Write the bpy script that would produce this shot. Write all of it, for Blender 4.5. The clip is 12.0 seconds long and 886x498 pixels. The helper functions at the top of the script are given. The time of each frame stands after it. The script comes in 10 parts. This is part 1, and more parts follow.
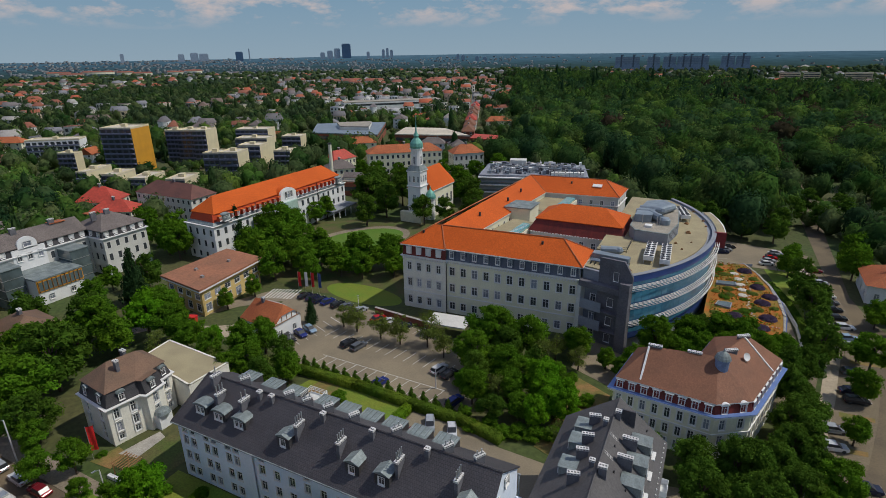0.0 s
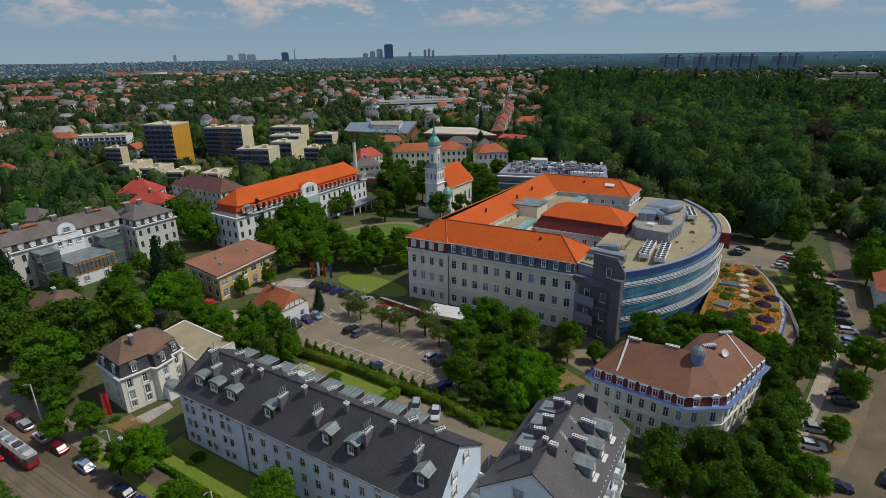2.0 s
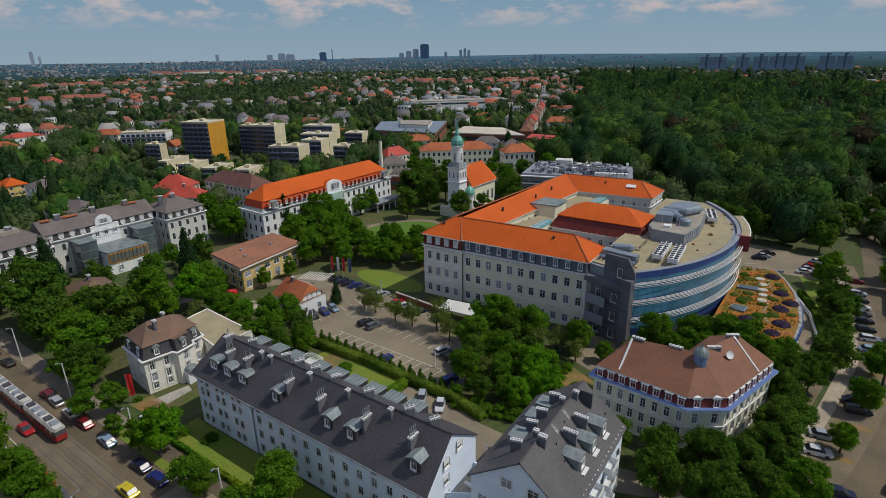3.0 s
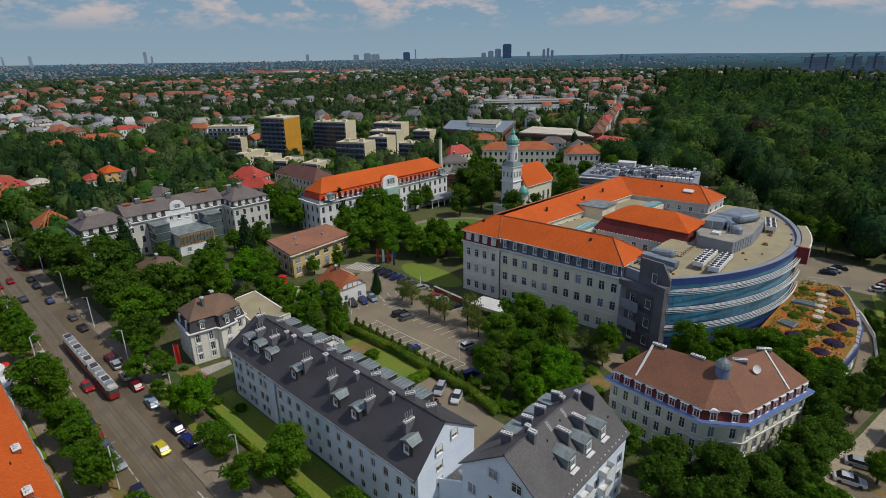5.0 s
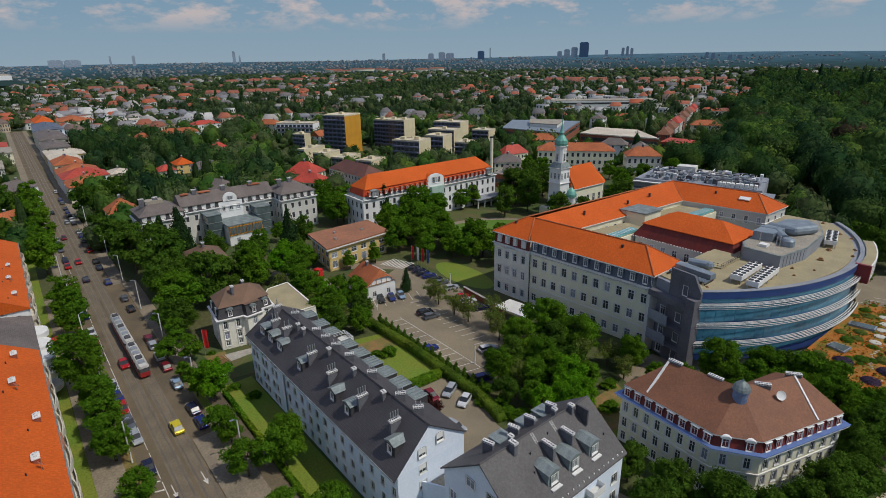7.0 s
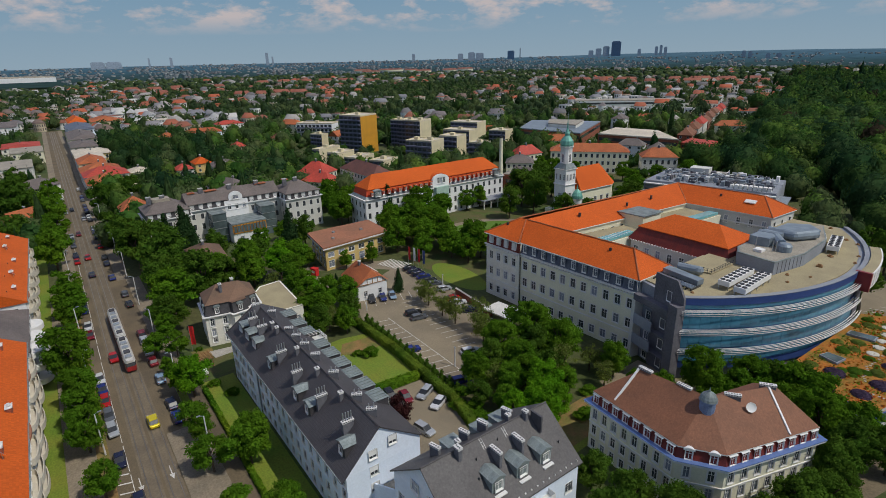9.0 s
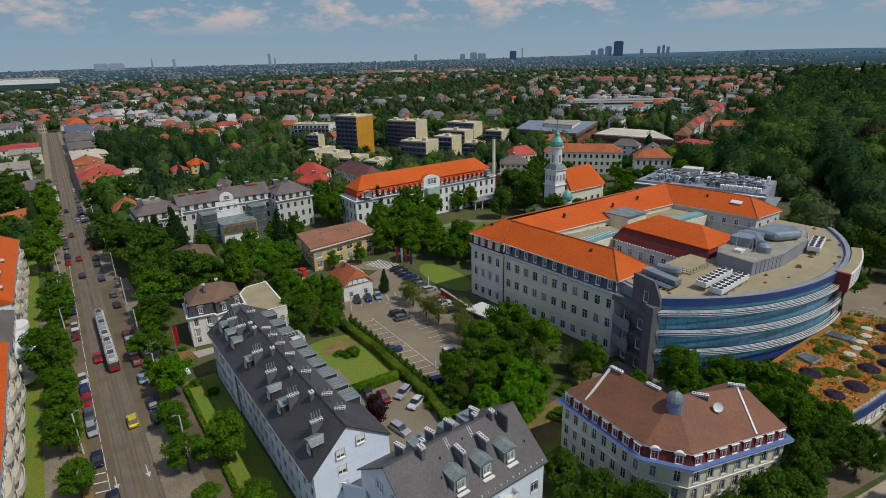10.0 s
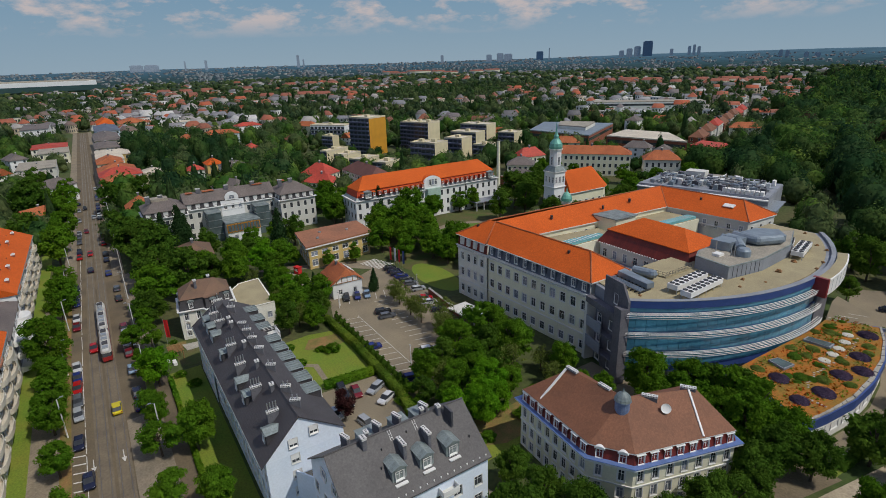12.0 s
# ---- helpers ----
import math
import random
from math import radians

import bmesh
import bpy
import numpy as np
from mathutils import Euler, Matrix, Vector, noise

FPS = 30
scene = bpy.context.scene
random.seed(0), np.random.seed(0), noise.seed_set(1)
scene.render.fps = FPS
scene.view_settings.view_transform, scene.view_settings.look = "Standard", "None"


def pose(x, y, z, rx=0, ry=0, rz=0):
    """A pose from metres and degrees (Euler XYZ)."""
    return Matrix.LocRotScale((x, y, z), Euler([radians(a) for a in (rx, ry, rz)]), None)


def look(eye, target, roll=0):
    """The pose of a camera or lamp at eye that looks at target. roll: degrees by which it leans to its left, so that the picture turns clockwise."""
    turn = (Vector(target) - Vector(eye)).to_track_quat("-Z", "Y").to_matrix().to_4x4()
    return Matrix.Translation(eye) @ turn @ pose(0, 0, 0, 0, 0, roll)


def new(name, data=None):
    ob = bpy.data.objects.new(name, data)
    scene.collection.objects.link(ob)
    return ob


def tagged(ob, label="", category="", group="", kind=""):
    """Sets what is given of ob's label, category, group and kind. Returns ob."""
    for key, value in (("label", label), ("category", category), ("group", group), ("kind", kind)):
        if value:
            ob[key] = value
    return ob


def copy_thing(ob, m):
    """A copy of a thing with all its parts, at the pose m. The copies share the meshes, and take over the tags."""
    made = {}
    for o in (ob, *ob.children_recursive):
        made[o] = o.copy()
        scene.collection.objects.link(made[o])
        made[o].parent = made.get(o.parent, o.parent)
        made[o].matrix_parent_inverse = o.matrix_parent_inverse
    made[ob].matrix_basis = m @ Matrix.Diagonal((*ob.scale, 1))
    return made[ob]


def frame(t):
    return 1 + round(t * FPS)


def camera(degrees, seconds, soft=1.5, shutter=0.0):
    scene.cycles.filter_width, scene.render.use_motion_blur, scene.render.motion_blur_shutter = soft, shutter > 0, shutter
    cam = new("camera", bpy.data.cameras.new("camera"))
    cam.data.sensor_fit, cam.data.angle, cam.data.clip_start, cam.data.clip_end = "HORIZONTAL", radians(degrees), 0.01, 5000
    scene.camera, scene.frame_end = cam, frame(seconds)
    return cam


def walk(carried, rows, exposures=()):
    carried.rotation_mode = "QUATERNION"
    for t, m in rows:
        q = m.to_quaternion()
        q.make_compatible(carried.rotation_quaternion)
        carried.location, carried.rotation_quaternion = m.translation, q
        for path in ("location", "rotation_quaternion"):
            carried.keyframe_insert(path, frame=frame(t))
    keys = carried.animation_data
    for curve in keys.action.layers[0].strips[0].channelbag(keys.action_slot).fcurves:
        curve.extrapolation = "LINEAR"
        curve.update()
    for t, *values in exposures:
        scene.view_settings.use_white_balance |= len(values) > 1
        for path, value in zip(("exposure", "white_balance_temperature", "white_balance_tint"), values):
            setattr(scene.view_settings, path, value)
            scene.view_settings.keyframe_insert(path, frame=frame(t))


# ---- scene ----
cam = camera(78.6, 12.0, soft=0.5)
METRES, EYE, TILT, LEAN, TURN = 63.36, 65.0, 2.2, -0.4, 27.2
ROWS = [
    (0.0, 0.0, 0.0, 0.0, -0.46, -22.05, 1.14),
    (0.5, 0.0365, -0.0192, 0.0009, -0.24, -22.04, 1.13),
    (1.0, 0.0747, -0.0395, 0.0004, 0.39, -22.04, 1.18),
    (1.5, 0.1098, -0.0581, 0.0003, 1.85, -21.99, 1.29),
    (2.0, 0.1497, -0.078, 0.0002, 3.78, -21.93, 1.39),
    (2.5, 0.1874, -0.0948, 0.0011, 5.38, -21.91, 1.48),
    (3.0, 0.2274, -0.1102, 0.0011, 7.4, -21.85, 1.52),
    (5.0, 0.3864, -0.1151, -0.0068, 15.7, -21.62, 1.83),
    (5.5, 0.4239, -0.1012, -0.0086, 18.12, -21.6, 1.92),
    (6.0, 0.4643, -0.0816, -0.0105, 19.94, -21.57, 2.03),
    (6.5, 0.4995, -0.0629, -0.0113, 21.31, -21.53, 2.12),
    (7.0, 0.5365, -0.0423, -0.0151, 23.24, -21.47, 2.18),
    (9.0, 0.6801, 0.0363, -0.0226, 26.32, -21.33, 2.6),
    (9.5, 0.7156, 0.0499, -0.0219, 26.45, -21.32, 2.68),
    (10.0, 0.7559, 0.0626, -0.0203, 26.59, -21.29, 2.75),
    (10.5, 0.7949, 0.0732, -0.0184, 26.7, -21.26, 2.84),
    (11.0, 0.8384, 0.0846, -0.0169, 26.88, -21.23, 2.89),
    (11.5, 0.8779, 0.0946, -0.0163, 27.79, -21.16, 2.94),
    (12.0, 0.9247, 0.1086, -0.0161, 29.36, -21.08, 3.04),
]
walk(cam, [(t, pose(0, 0, EYE, TILT, LEAN, TURN) @ pose(METRES * x, METRES * y, METRES * z, 90 + pitch, roll, yaw)) for t, x, y, z, yaw, pitch, roll in ROWS])

# ---- light ----
SUN_FROM = Vector((0.62, 0.32, 1.0)).normalized()
SUN_ELEV = math.asin(SUN_FROM.z)
SUN_ROT = math.atan2(SUN_FROM.x, SUN_FROM.y)
scene.view_settings.exposure = -0.41
world = bpy.data.worlds.new("sky")
scene.world = world
world.use_nodes = True


def build_sky():
    nt = world.node_tree
    nt.nodes.clear()
    out = nt.nodes.new("ShaderNodeOutputWorld")
    bg = nt.nodes.new("ShaderNodeBackground")
    sky = nt.nodes.new("ShaderNodeTexSky")
    sky.sky_type = "NISHITA"
    sky.sun_disc = False
    sky.sun_elevation = SUN_ELEV
    sky.sun_rotation = SUN_ROT
    sky.air_density = 1.0
    sky.dust_density = 0.1
    sky.ozone_density = 3.0
    # scattered fair-weather clouds over the whole sky
    co = nt.nodes.new("ShaderNodeTexCoord")
    mp = nt.nodes.new("ShaderNodeMapping")
    mp.inputs["Scale"].default_value = (1.0, 1.0, 2.6)
    nz = nt.nodes.new("ShaderNodeTexNoise")
    nz.inputs["Scale"].default_value = 13.0
    nz.inputs["Detail"].default_value = 7
    nz.inputs["Roughness"].default_value = 0.6
    ramp = nt.nodes.new("ShaderNodeValToRGB")
    ramp.color_ramp.elements[0].position = 0.47
    ramp.color_ramp.elements[0].color = (0, 0, 0, 1)
    ramp.color_ramp.elements[1].position = 0.62
    ramp.color_ramp.elements[1].color = (0.92, 0.92, 0.92, 1)
    mix = nt.nodes.new("ShaderNodeMixRGB")
    mix.inputs["Color2"].default_value = (4.5, 4.0, 4.0, 1)
    nt.links.new(co.outputs["Generated"], mp.inputs["Vector"])
    nt.links.new(mp.outputs["Vector"], nz.inputs["Vector"])
    nt.links.new(nz.outputs["Fac"], ramp.inputs["Fac"])
    # the clouds lie above the haze
    sep = nt.nodes.new("ShaderNodeSeparateXYZ")
    nt.links.new(co.outputs["Generated"], sep.inputs["Vector"])
    low = nt.nodes.new("ShaderNodeMapRange")
    low.inputs["From Min"].default_value = 0.04
    low.inputs["From Max"].default_value = 0.068
    nt.links.new(sep.outputs["Z"], low.inputs["Value"])
    both = nt.nodes.new("ShaderNodeMath")
    both.operation = "MULTIPLY"
    nt.links.new(ramp.outputs["Color"], both.inputs[0])
    nt.links.new(low.outputs["Result"], both.inputs[1])
    nt.links.new(both.outputs["Value"], mix.inputs["Fac"])
    tint = nt.nodes.new("ShaderNodeMixRGB")
    tint.blend_type = "MULTIPLY"
    tint.inputs["Fac"].default_value = 1.0
    tint.inputs["Color2"].default_value = (0.78, 0.88, 1.02, 1)
    nt.links.new(sky.outputs["Color"], tint.inputs["Color1"])
    # grey-blue summer haze: the low sky is no brighter than this
    cap = nt.nodes.new("ShaderNodeMixRGB")
    cap.blend_type = "DARKEN"
    cap.inputs["Fac"].default_value = 1.0
    deep = nt.nodes.new("ShaderNodeMixRGB")
    deep.inputs["Color1"].default_value = (2.3, 3.15, 3.85, 1)
    deep.inputs["Color2"].default_value = (1.2, 2.4, 3.6, 1)
    rise = nt.nodes.new("ShaderNodeMapRange")
    rise.inputs["From Min"].default_value = 0.0
    rise.inputs["From Max"].default_value = 0.16
    nt.links.new(sep.outputs["Z"], rise.inputs["Value"])
    nt.links.new(rise.outputs["Result"], deep.inputs["Fac"])
    nt.links.new(deep.outputs["Color"], cap.inputs["Color2"])
    nt.links.new(tint.outputs["Color"], cap.inputs["Color1"])
    nt.links.new(cap.outputs["Color"], mix.inputs["Color1"])
    nt.links.new(mix.outputs["Color"], bg.inputs["Color"])
    bg.inputs["Strength"].default_value = 0.15
    nt.links.new(bg.outputs["Background"], out.inputs["Surface"])


build_sky()
sun_data = bpy.data.lights.new("sun", "SUN")
sun_data.energy = 3.45
sun_data.angle = radians(0.5)
sun_data.color = (1.0, 0.95, 0.86)
sun = new("sun", sun_data)
sun.matrix_basis = look(SUN_FROM * 300, (0, 0, 0))

# ---- materials ----
def pbr(name, color, color2=None, rough=0.8, metal=0.0, scale=0.35, fine=6.0, fine_amount=0.25, bump=0.0, bump_scale=8.0,
        spread=0.0, island=False, spec=0.5, pattern=None, use_uv=False):
    """A surface with broad stains and fine grain. spread: how much lightness differs from piece to piece."""
    m = bpy.data.materials.new(name)
    m.use_nodes = True
    nt = m.node_tree
    n, ln = nt.nodes, nt.links
    b = n["Principled BSDF"]
    b.inputs["Roughness"].default_value = rough
    b.inputs["Metallic"].default_value = metal
    b.inputs["Specular IOR Level"].default_value = spec
    co = n.new("ShaderNodeTexCoord")
    src = co.outputs["UV"] if use_uv else co.outputs["Object"]
    big = n.new("ShaderNodeTexNoise")
    big.inputs["Scale"].default_value = scale
    big.inputs["Detail"].default_value = 4
    small = n.new("ShaderNodeTexNoise")
    small.inputs["Scale"].default_value = fine
    small.inputs["Detail"].default_value = 3
    ln.new(src, big.inputs["Vector"])
    ln.new(src, small.inputs["Vector"])
    c2 = color2 or tuple(0.72 * c for c in color)
    mix = n.new("ShaderNodeMixRGB")
    mix.inputs["Color1"].default_value = (*color, 1)
    mix.inputs["Color2"].default_value = (*c2, 1)
    ramp = n.new("ShaderNodeValToRGB")
    ramp.color_ramp.elements[0].position = 0.36
    ramp.color_ramp.elements[1].position = 0.66
    ln.new(big.outputs["Fac"], ramp.inputs["Fac"])
    ln.new(ramp.outputs["Color"], mix.inputs["Fac"])
    hsv = n.new("ShaderNodeHueSaturation")
    ln.new(mix.outputs["Color"], hsv.inputs["Color"])
    mul = n.new("ShaderNodeMapRange")
    mul.inputs["From Min"].default_value = 0.25
    mul.inputs["From Max"].default_value = 0.75
    mul.inputs["To Min"].default_value = 1 - fine_amount
    mul.inputs["To Max"].default_value = 1 + fine_amount
    ln.new(small.outputs["Fac"], mul.inputs["Value"])
    value = mul.outputs["Result"]
    if spread:
        if island:
            rnd = n.new("ShaderNodeNewGeometry").outputs["Random Per Island"]
        else:
            rnd = n.new("ShaderNodeObjectInfo").outputs["Random"]
        sp = n.new("ShaderNodeMapRange")
        sp.inputs["To Min"].default_value = 1 - spread
        sp.inputs["To Max"].default_value = 1 + spread
        ln.new(rnd, sp.inputs["Value"])
        times = n.new("ShaderNodeMath")
        times.operation = "MULTIPLY"
        ln.new(value, times.inputs[0])
        ln.new(sp.outputs["Result"], times.inputs[1])
        value = times.outputs["Value"]
    ln.new(value, hsv.inputs["Value"])
    last = hsv.outputs["Color"]
    height = small.outputs["Fac"]
    if pattern:
        pw, ph, gap, dark = pattern
        br = n.new("ShaderNodeTexBrick")
        br.inputs["Scale"].default_value = 1.0
        br.inputs["Brick Width"].default_value = pw
        br.inputs["Row Height"].default_value = ph
        br.inputs["Mortar Size"].default_value = gap
        br.inputs["Mortar Smooth"].default_value = 0.3
        br.inputs["Color1"].default_value = (1, 1, 1, 1)
        br.inputs["Color2"].default_value = (0.8, 0.8, 0.8, 1)
        br.inputs["Mortar"].default_value = (dark, dark, dark, 1)
        ln.new(co.outputs["UV"], br.inputs["Vector"])
        pm = n.new("ShaderNodeMixRGB")
        pm.blend_type = "MULTIPLY"
        pm.inputs["Fac"].default_value = 1.0
        ln.new(last, pm.inputs["Color1"])
        ln.new(br.outputs["Color"], pm.inputs["Color2"])
        last = pm.outputs["Color"]
        inv = n.new("ShaderNodeMath")
        inv.operation = "SUBTRACT"
        inv.inputs[0].default_value = 1.0
        ln.new(br.outputs["Fac"], inv.inputs[1])
        height = inv.outputs["Value"]
    ln.new(last, b.inputs["Base Color"])
    if bump:
        bp = n.new("ShaderNodeBump")
        bp.inputs["Strength"].default_value = bump
        bp.inputs["Distance"].default_value = 0.05
        ln.new(height, bp.inputs["Height"])
        ln.new(bp.outputs["Normal"], b.inputs["Normal"])
    return m


def leafy(name, dark, light, translucent=0.38, broad=0.2):
    """Foliage: hue and lightness differ from clump to clump and from tree to tree."""
    m = bpy.data.materials.new(name)
    m.use_nodes = True
    nt = m.node_tree
    n, ln = nt.nodes, nt.links
    n.clear()
    out = n.new("ShaderNodeOutputMaterial")
    dif = n.new("ShaderNodeBsdfDiffuse")
    trl = n.new("ShaderNodeBsdfTranslucent")
    mixs = n.new("ShaderNodeMixShader")
    mixs.inputs["Fac"].default_value = translucent
    geo = n.new("ShaderNodeNewGeometry")
    info = n.new("ShaderNodeObjectInfo")
    add = n.new("ShaderNodeMath")
    add.operation = "MULTIPLY_ADD"
    add.inputs[1].default_value = 0.6
    ln.new(geo.outputs["Random Per Island"], add.inputs[0])
    half = n.new("ShaderNodeMath")
    half.operation = "MULTIPLY"
    half.inputs[1].default_value = 0.4
    ln.new(info.outputs["Random"], half.inputs[0])
    ln.new(half.outputs["Value"], add.inputs[2])
    ramp = n.new("ShaderNodeValToRGB")
    ramp.color_ramp.elements[0].color = (*dark, 1)
    ramp.color_ramp.elements[1].color = (*light, 1)
    ln.new(add.outputs["Value"], ramp.inputs["Fac"])
    co = n.new("ShaderNodeTexCoord")
    nz = n.new("ShaderNodeTexNoise")
    nz.inputs["Scale"].default_value = 0.8
    nz.inputs["Detail"].default_value = 5
    ln.new(co.outputs["Object"], nz.inputs["Vector"])
    mr = n.new("ShaderNodeMapRange")
    mr.inputs["From Min"].default_value = 0.3
    mr.inputs["From Max"].default_value = 0.7
    mr.inputs["To Min"].default_value = 0.72
    mr.inputs["To Max"].default_value = 1.28
    ln.new(nz.outputs["Fac"], mr.inputs["Value"])
    # whole crowns differ too
    wide = n.new("ShaderNodeTexNoise")
    wide.inputs["Scale"].default_value = 0.085
    wide.inputs["Detail"].default_value = 2
    ln.new(co.outputs["Object"], wide.inputs["Vector"])
    wr = n.new("ShaderNodeMapRange")
    wr.inputs["From Min"].default_value = 0.3
    wr.inputs["From Max"].default_value = 0.7
    wr.inputs["To Min"].default_value = 1 - broad
    wr.inputs["To Max"].default_value = 1 + broad
    ln.new(wide.outputs["Fac"], wr.inputs["Value"])
    both = n.new("ShaderNodeMath")
    both.operation = "MULTIPLY"
    ln.new(mr.outputs["Result"], both.inputs[0])
    ln.new(wr.outputs["Result"], both.inputs[1])
    hue = n.new("ShaderNodeMapRange")
    hue.inputs["From Min"].default_value = 0.3
    hue.inputs["From Max"].default_value = 0.7
    hue.inputs["To Min"].default_value = 0.53
    hue.inputs["To Max"].default_value = 0.465
    ln.new(wide.outputs["Fac"], hue.inputs["Value"])
    hsv = n.new("ShaderNodeHueSaturation")
    ln.new(hue.outputs["Result"], hsv.inputs["Hue"])
    ln.new(ramp.outputs["Color"], hsv.inputs["Color"])
    ln.new(both.outputs["Value"], hsv.inputs["Value"])
    for sh in (dif, trl):
        ln.new(hsv.outputs["Color"], sh.inputs["Color"])
    ln.new(dif.outputs["BSDF"], mixs.inputs[1])
    ln.new(trl.outputs["BSDF"], mixs.inputs[2])
    ln.new(mixs.outputs["Shader"], out.inputs["Surface"])
    return m


def palette(name, colours, rough=0.85, bump=0.0):
    """One of several paints for each separate piece of a mesh."""
    m = pbr(name, (0.5, 0.5, 0.5), rough=rough, scale=0.2, fine=1.5, bump=bump)
    nt = m.node_tree
    ramp = nt.nodes.new("ShaderNodeValToRGB")
    ramp.color_ramp.interpolation = "CONSTANT"
    els = ramp.color_ramp.elements
    while len(els) < len(colours):
        els.new(0.5)
    for i, c in enumerate(colours):
        els[i].position = i / len(colours)
        els[i].color = (*c, 1)
    geo = nt.nodes.new("ShaderNodeNewGeometry")
    nt.links.new(geo.outputs["Random Per Island"], ramp.inputs["Fac"])
    hsv = [k for k in nt.nodes if k.type == "HUE_SAT"][0]
    nt.links.new(ramp.outputs["Color"], hsv.inputs["Color"])
    return m


M_GROUND = pbr("ground_grass", (0.05, 0.082, 0.016), (0.085, 0.08, 0.028), rough=0.95, scale=0.03, fine=0.9, fine_amount=0.35)
M_LAWN = pbr("lawn_grass", (0.125, 0.205, 0.016), (0.18, 0.2, 0.022), rough=0.95, scale=0.12, fine=3, fine_amount=0.25, bump=0.3)
M_MOWN = pbr("mown_green_lawn", (0.075, 0.17, 0.012), (0.1, 0.17, 0.016), rough=0.95, scale=0.12, fine=3, fine_amount=0.25, bump=0.3)
# thin earthy grass, darker than the lawn: shade is put into its colour
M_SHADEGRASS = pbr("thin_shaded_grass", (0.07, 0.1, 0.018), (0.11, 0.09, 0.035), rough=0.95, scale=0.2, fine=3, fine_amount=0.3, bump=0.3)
M_EARTH = pbr("worn_earth_and_dry_grass", (0.26, 0.15, 0.055), (0.13, 0.14, 0.03), rough=0.95, scale=0.3, fine=4)
M_ASPHALT = pbr("asphalt", (0.165, 0.125, 0.074), (0.108, 0.084, 0.054), rough=0.9, scale=0.12, fine=3, fine_amount=0.18, bump=0.1)
M_TRACK = pbr("track_concrete", (0.19, 0.15, 0.1), (0.14, 0.112, 0.078), rough=0.9, scale=0.3, fine=2.5, fine_amount=0.2)
M_LOT = pbr("pale_asphalt", (0.26, 0.212, 0.14), (0.19, 0.155, 0.107), rough=0.9, scale=0.1, fine=5, fine_amount=0.22)
M_PAVE = pbr("pavement_slabs", (0.265, 0.215, 0.15), (0.2, 0.165, 0.12), rough=0.9, scale=0.2, fine=3)
M_KERB = pbr("granite_kerb", (0.42, 0.39, 0.34), rough=0.85)
M_MARK = pbr("road_paint", (0.72, 0.7, 0.66), (0.5, 0.48, 0.44), rough=0.7, scale=1.2)
M_RAIL = pbr("steel_rail", (0.2, 0.19, 0.18), rough=0.4, metal=0.6)
M_ORANGE = pbr("orange_clay_tiles", (0.66, 0.12, 0.015), (0.58, 0.104, 0.013), rough=0.8, scale=0.12, fine=3, fine_amount=0.08, bump=0.12, pattern=(0.25, 0.34, 0.012, 0.8), spec=0.25)
M_ORANGE_OLD = pbr("weathered_orange_tiles", (0.52, 0.15, 0.05), (0.4, 0.105, 0.035), rough=0.8, scale=0.15, fine=3, fine_amount=0.2, bump=0.5, pattern=(0.25, 0.34, 0.02, 0.6))
M_REDMETAL = pbr("dark_red_mansard", (0.2, 0.022, 0.014), (0.14, 0.018, 0.012), rough=0.6, pattern=(0.5, 40, 0.02, 0.7))
M_SLATE = pbr("dark_grey_roof_tiles", (0.095, 0.087, 0.094), (0.072, 0.066, 0.072), rough=0.6, scale=0.2, fine=4, fine_amount=0.14, bump=0.4, pattern=(0.33, 0.42, 0.04, 0.58))
M_BROWN = pbr("brown_roof_tiles", (0.25, 0.1, 0.05), (0.2, 0.082, 0.042), rough=0.7, scale=0.25, fine=4, fine_amount=0.14, bump=0.3, pattern=(0.22, 0.3, 0.015, 0.8))
M_GREYTILE = pbr("grey_brown_tiles", (0.2, 0.165, 0.15), (0.15, 0.125, 0.115), rough=0.75, scale=0.2, fine=4, bump=0.5, pattern=(0.3, 0.34, 0.02, 0.6))
M_MANSARD = pbr("dark_mansard_slate", (0.07, 0.065, 0.07), (0.05, 0.047, 0.052), rough=0.6, scale=0.5, fine=6, pattern=(0.3, 0.3, 0.02, 0.6))
M_BLUEMANSARD = pbr("blue_grey_mansard", (0.13, 0.15, 0.2), (0.1, 0.115, 0.16), rough=0.55, scale=0.4, fine=6, pattern=(0.5, 30, 0.02, 0.75))
M_ZINC = pbr("zinc_sheet", (0.29, 0.335, 0.33), (0.17, 0.205, 0.21), rough=0.55, metal=0.15, scale=0.5, fine=4, pattern=(0.6, 30, 0.02, 0.7))
M_GRAVEL = pbr("gravel_roof", (0.375, 0.318, 0.19), (0.31, 0.262, 0.16), rough=0.95, scale=0.25, fine=6, fine_amount=0.2)
M_FELT = pbr("pale_roofing_felt", (0.36, 0.32, 0.26), (0.27, 0.245, 0.2), rough=0.9, scale=0.25, fine=3)
M_RUSTROOF = pbr("rust_brown_flat_roof", (0.34, 0.14, 0.075), (0.25, 0.115, 0.065), rough=0.85, scale=0.15, fine=2)
M_WHITE = pbr("white_render", (0.82, 0.82, 0.82), (0.75, 0.75, 0.75), rough=0.85, scale=0.25, fine=3, fine_amount=0.06)
# white walls with blue skylight put into the colour; also pale blue houses
M_PALEBLUE = pbr("blue_white_render", (0.77, 0.84, 0.94), (0.7, 0.78, 0.89), rough=0.85, scale=0.25, fine=3, fine_amount=0.06)
M_CREAM = pbr("cream_render", (0.8, 0.77, 0.6), (0.72, 0.69, 0.52), rough=0.85, scale=0.25, fine=3, fine_amount=0.08)
M_GREYR = pbr("pale_grey_render", (0.66, 0.65, 0.61), (0.58, 0.57, 0.53), rough=0.85, scale=0.25, fine=3, fine_amount=0.08)
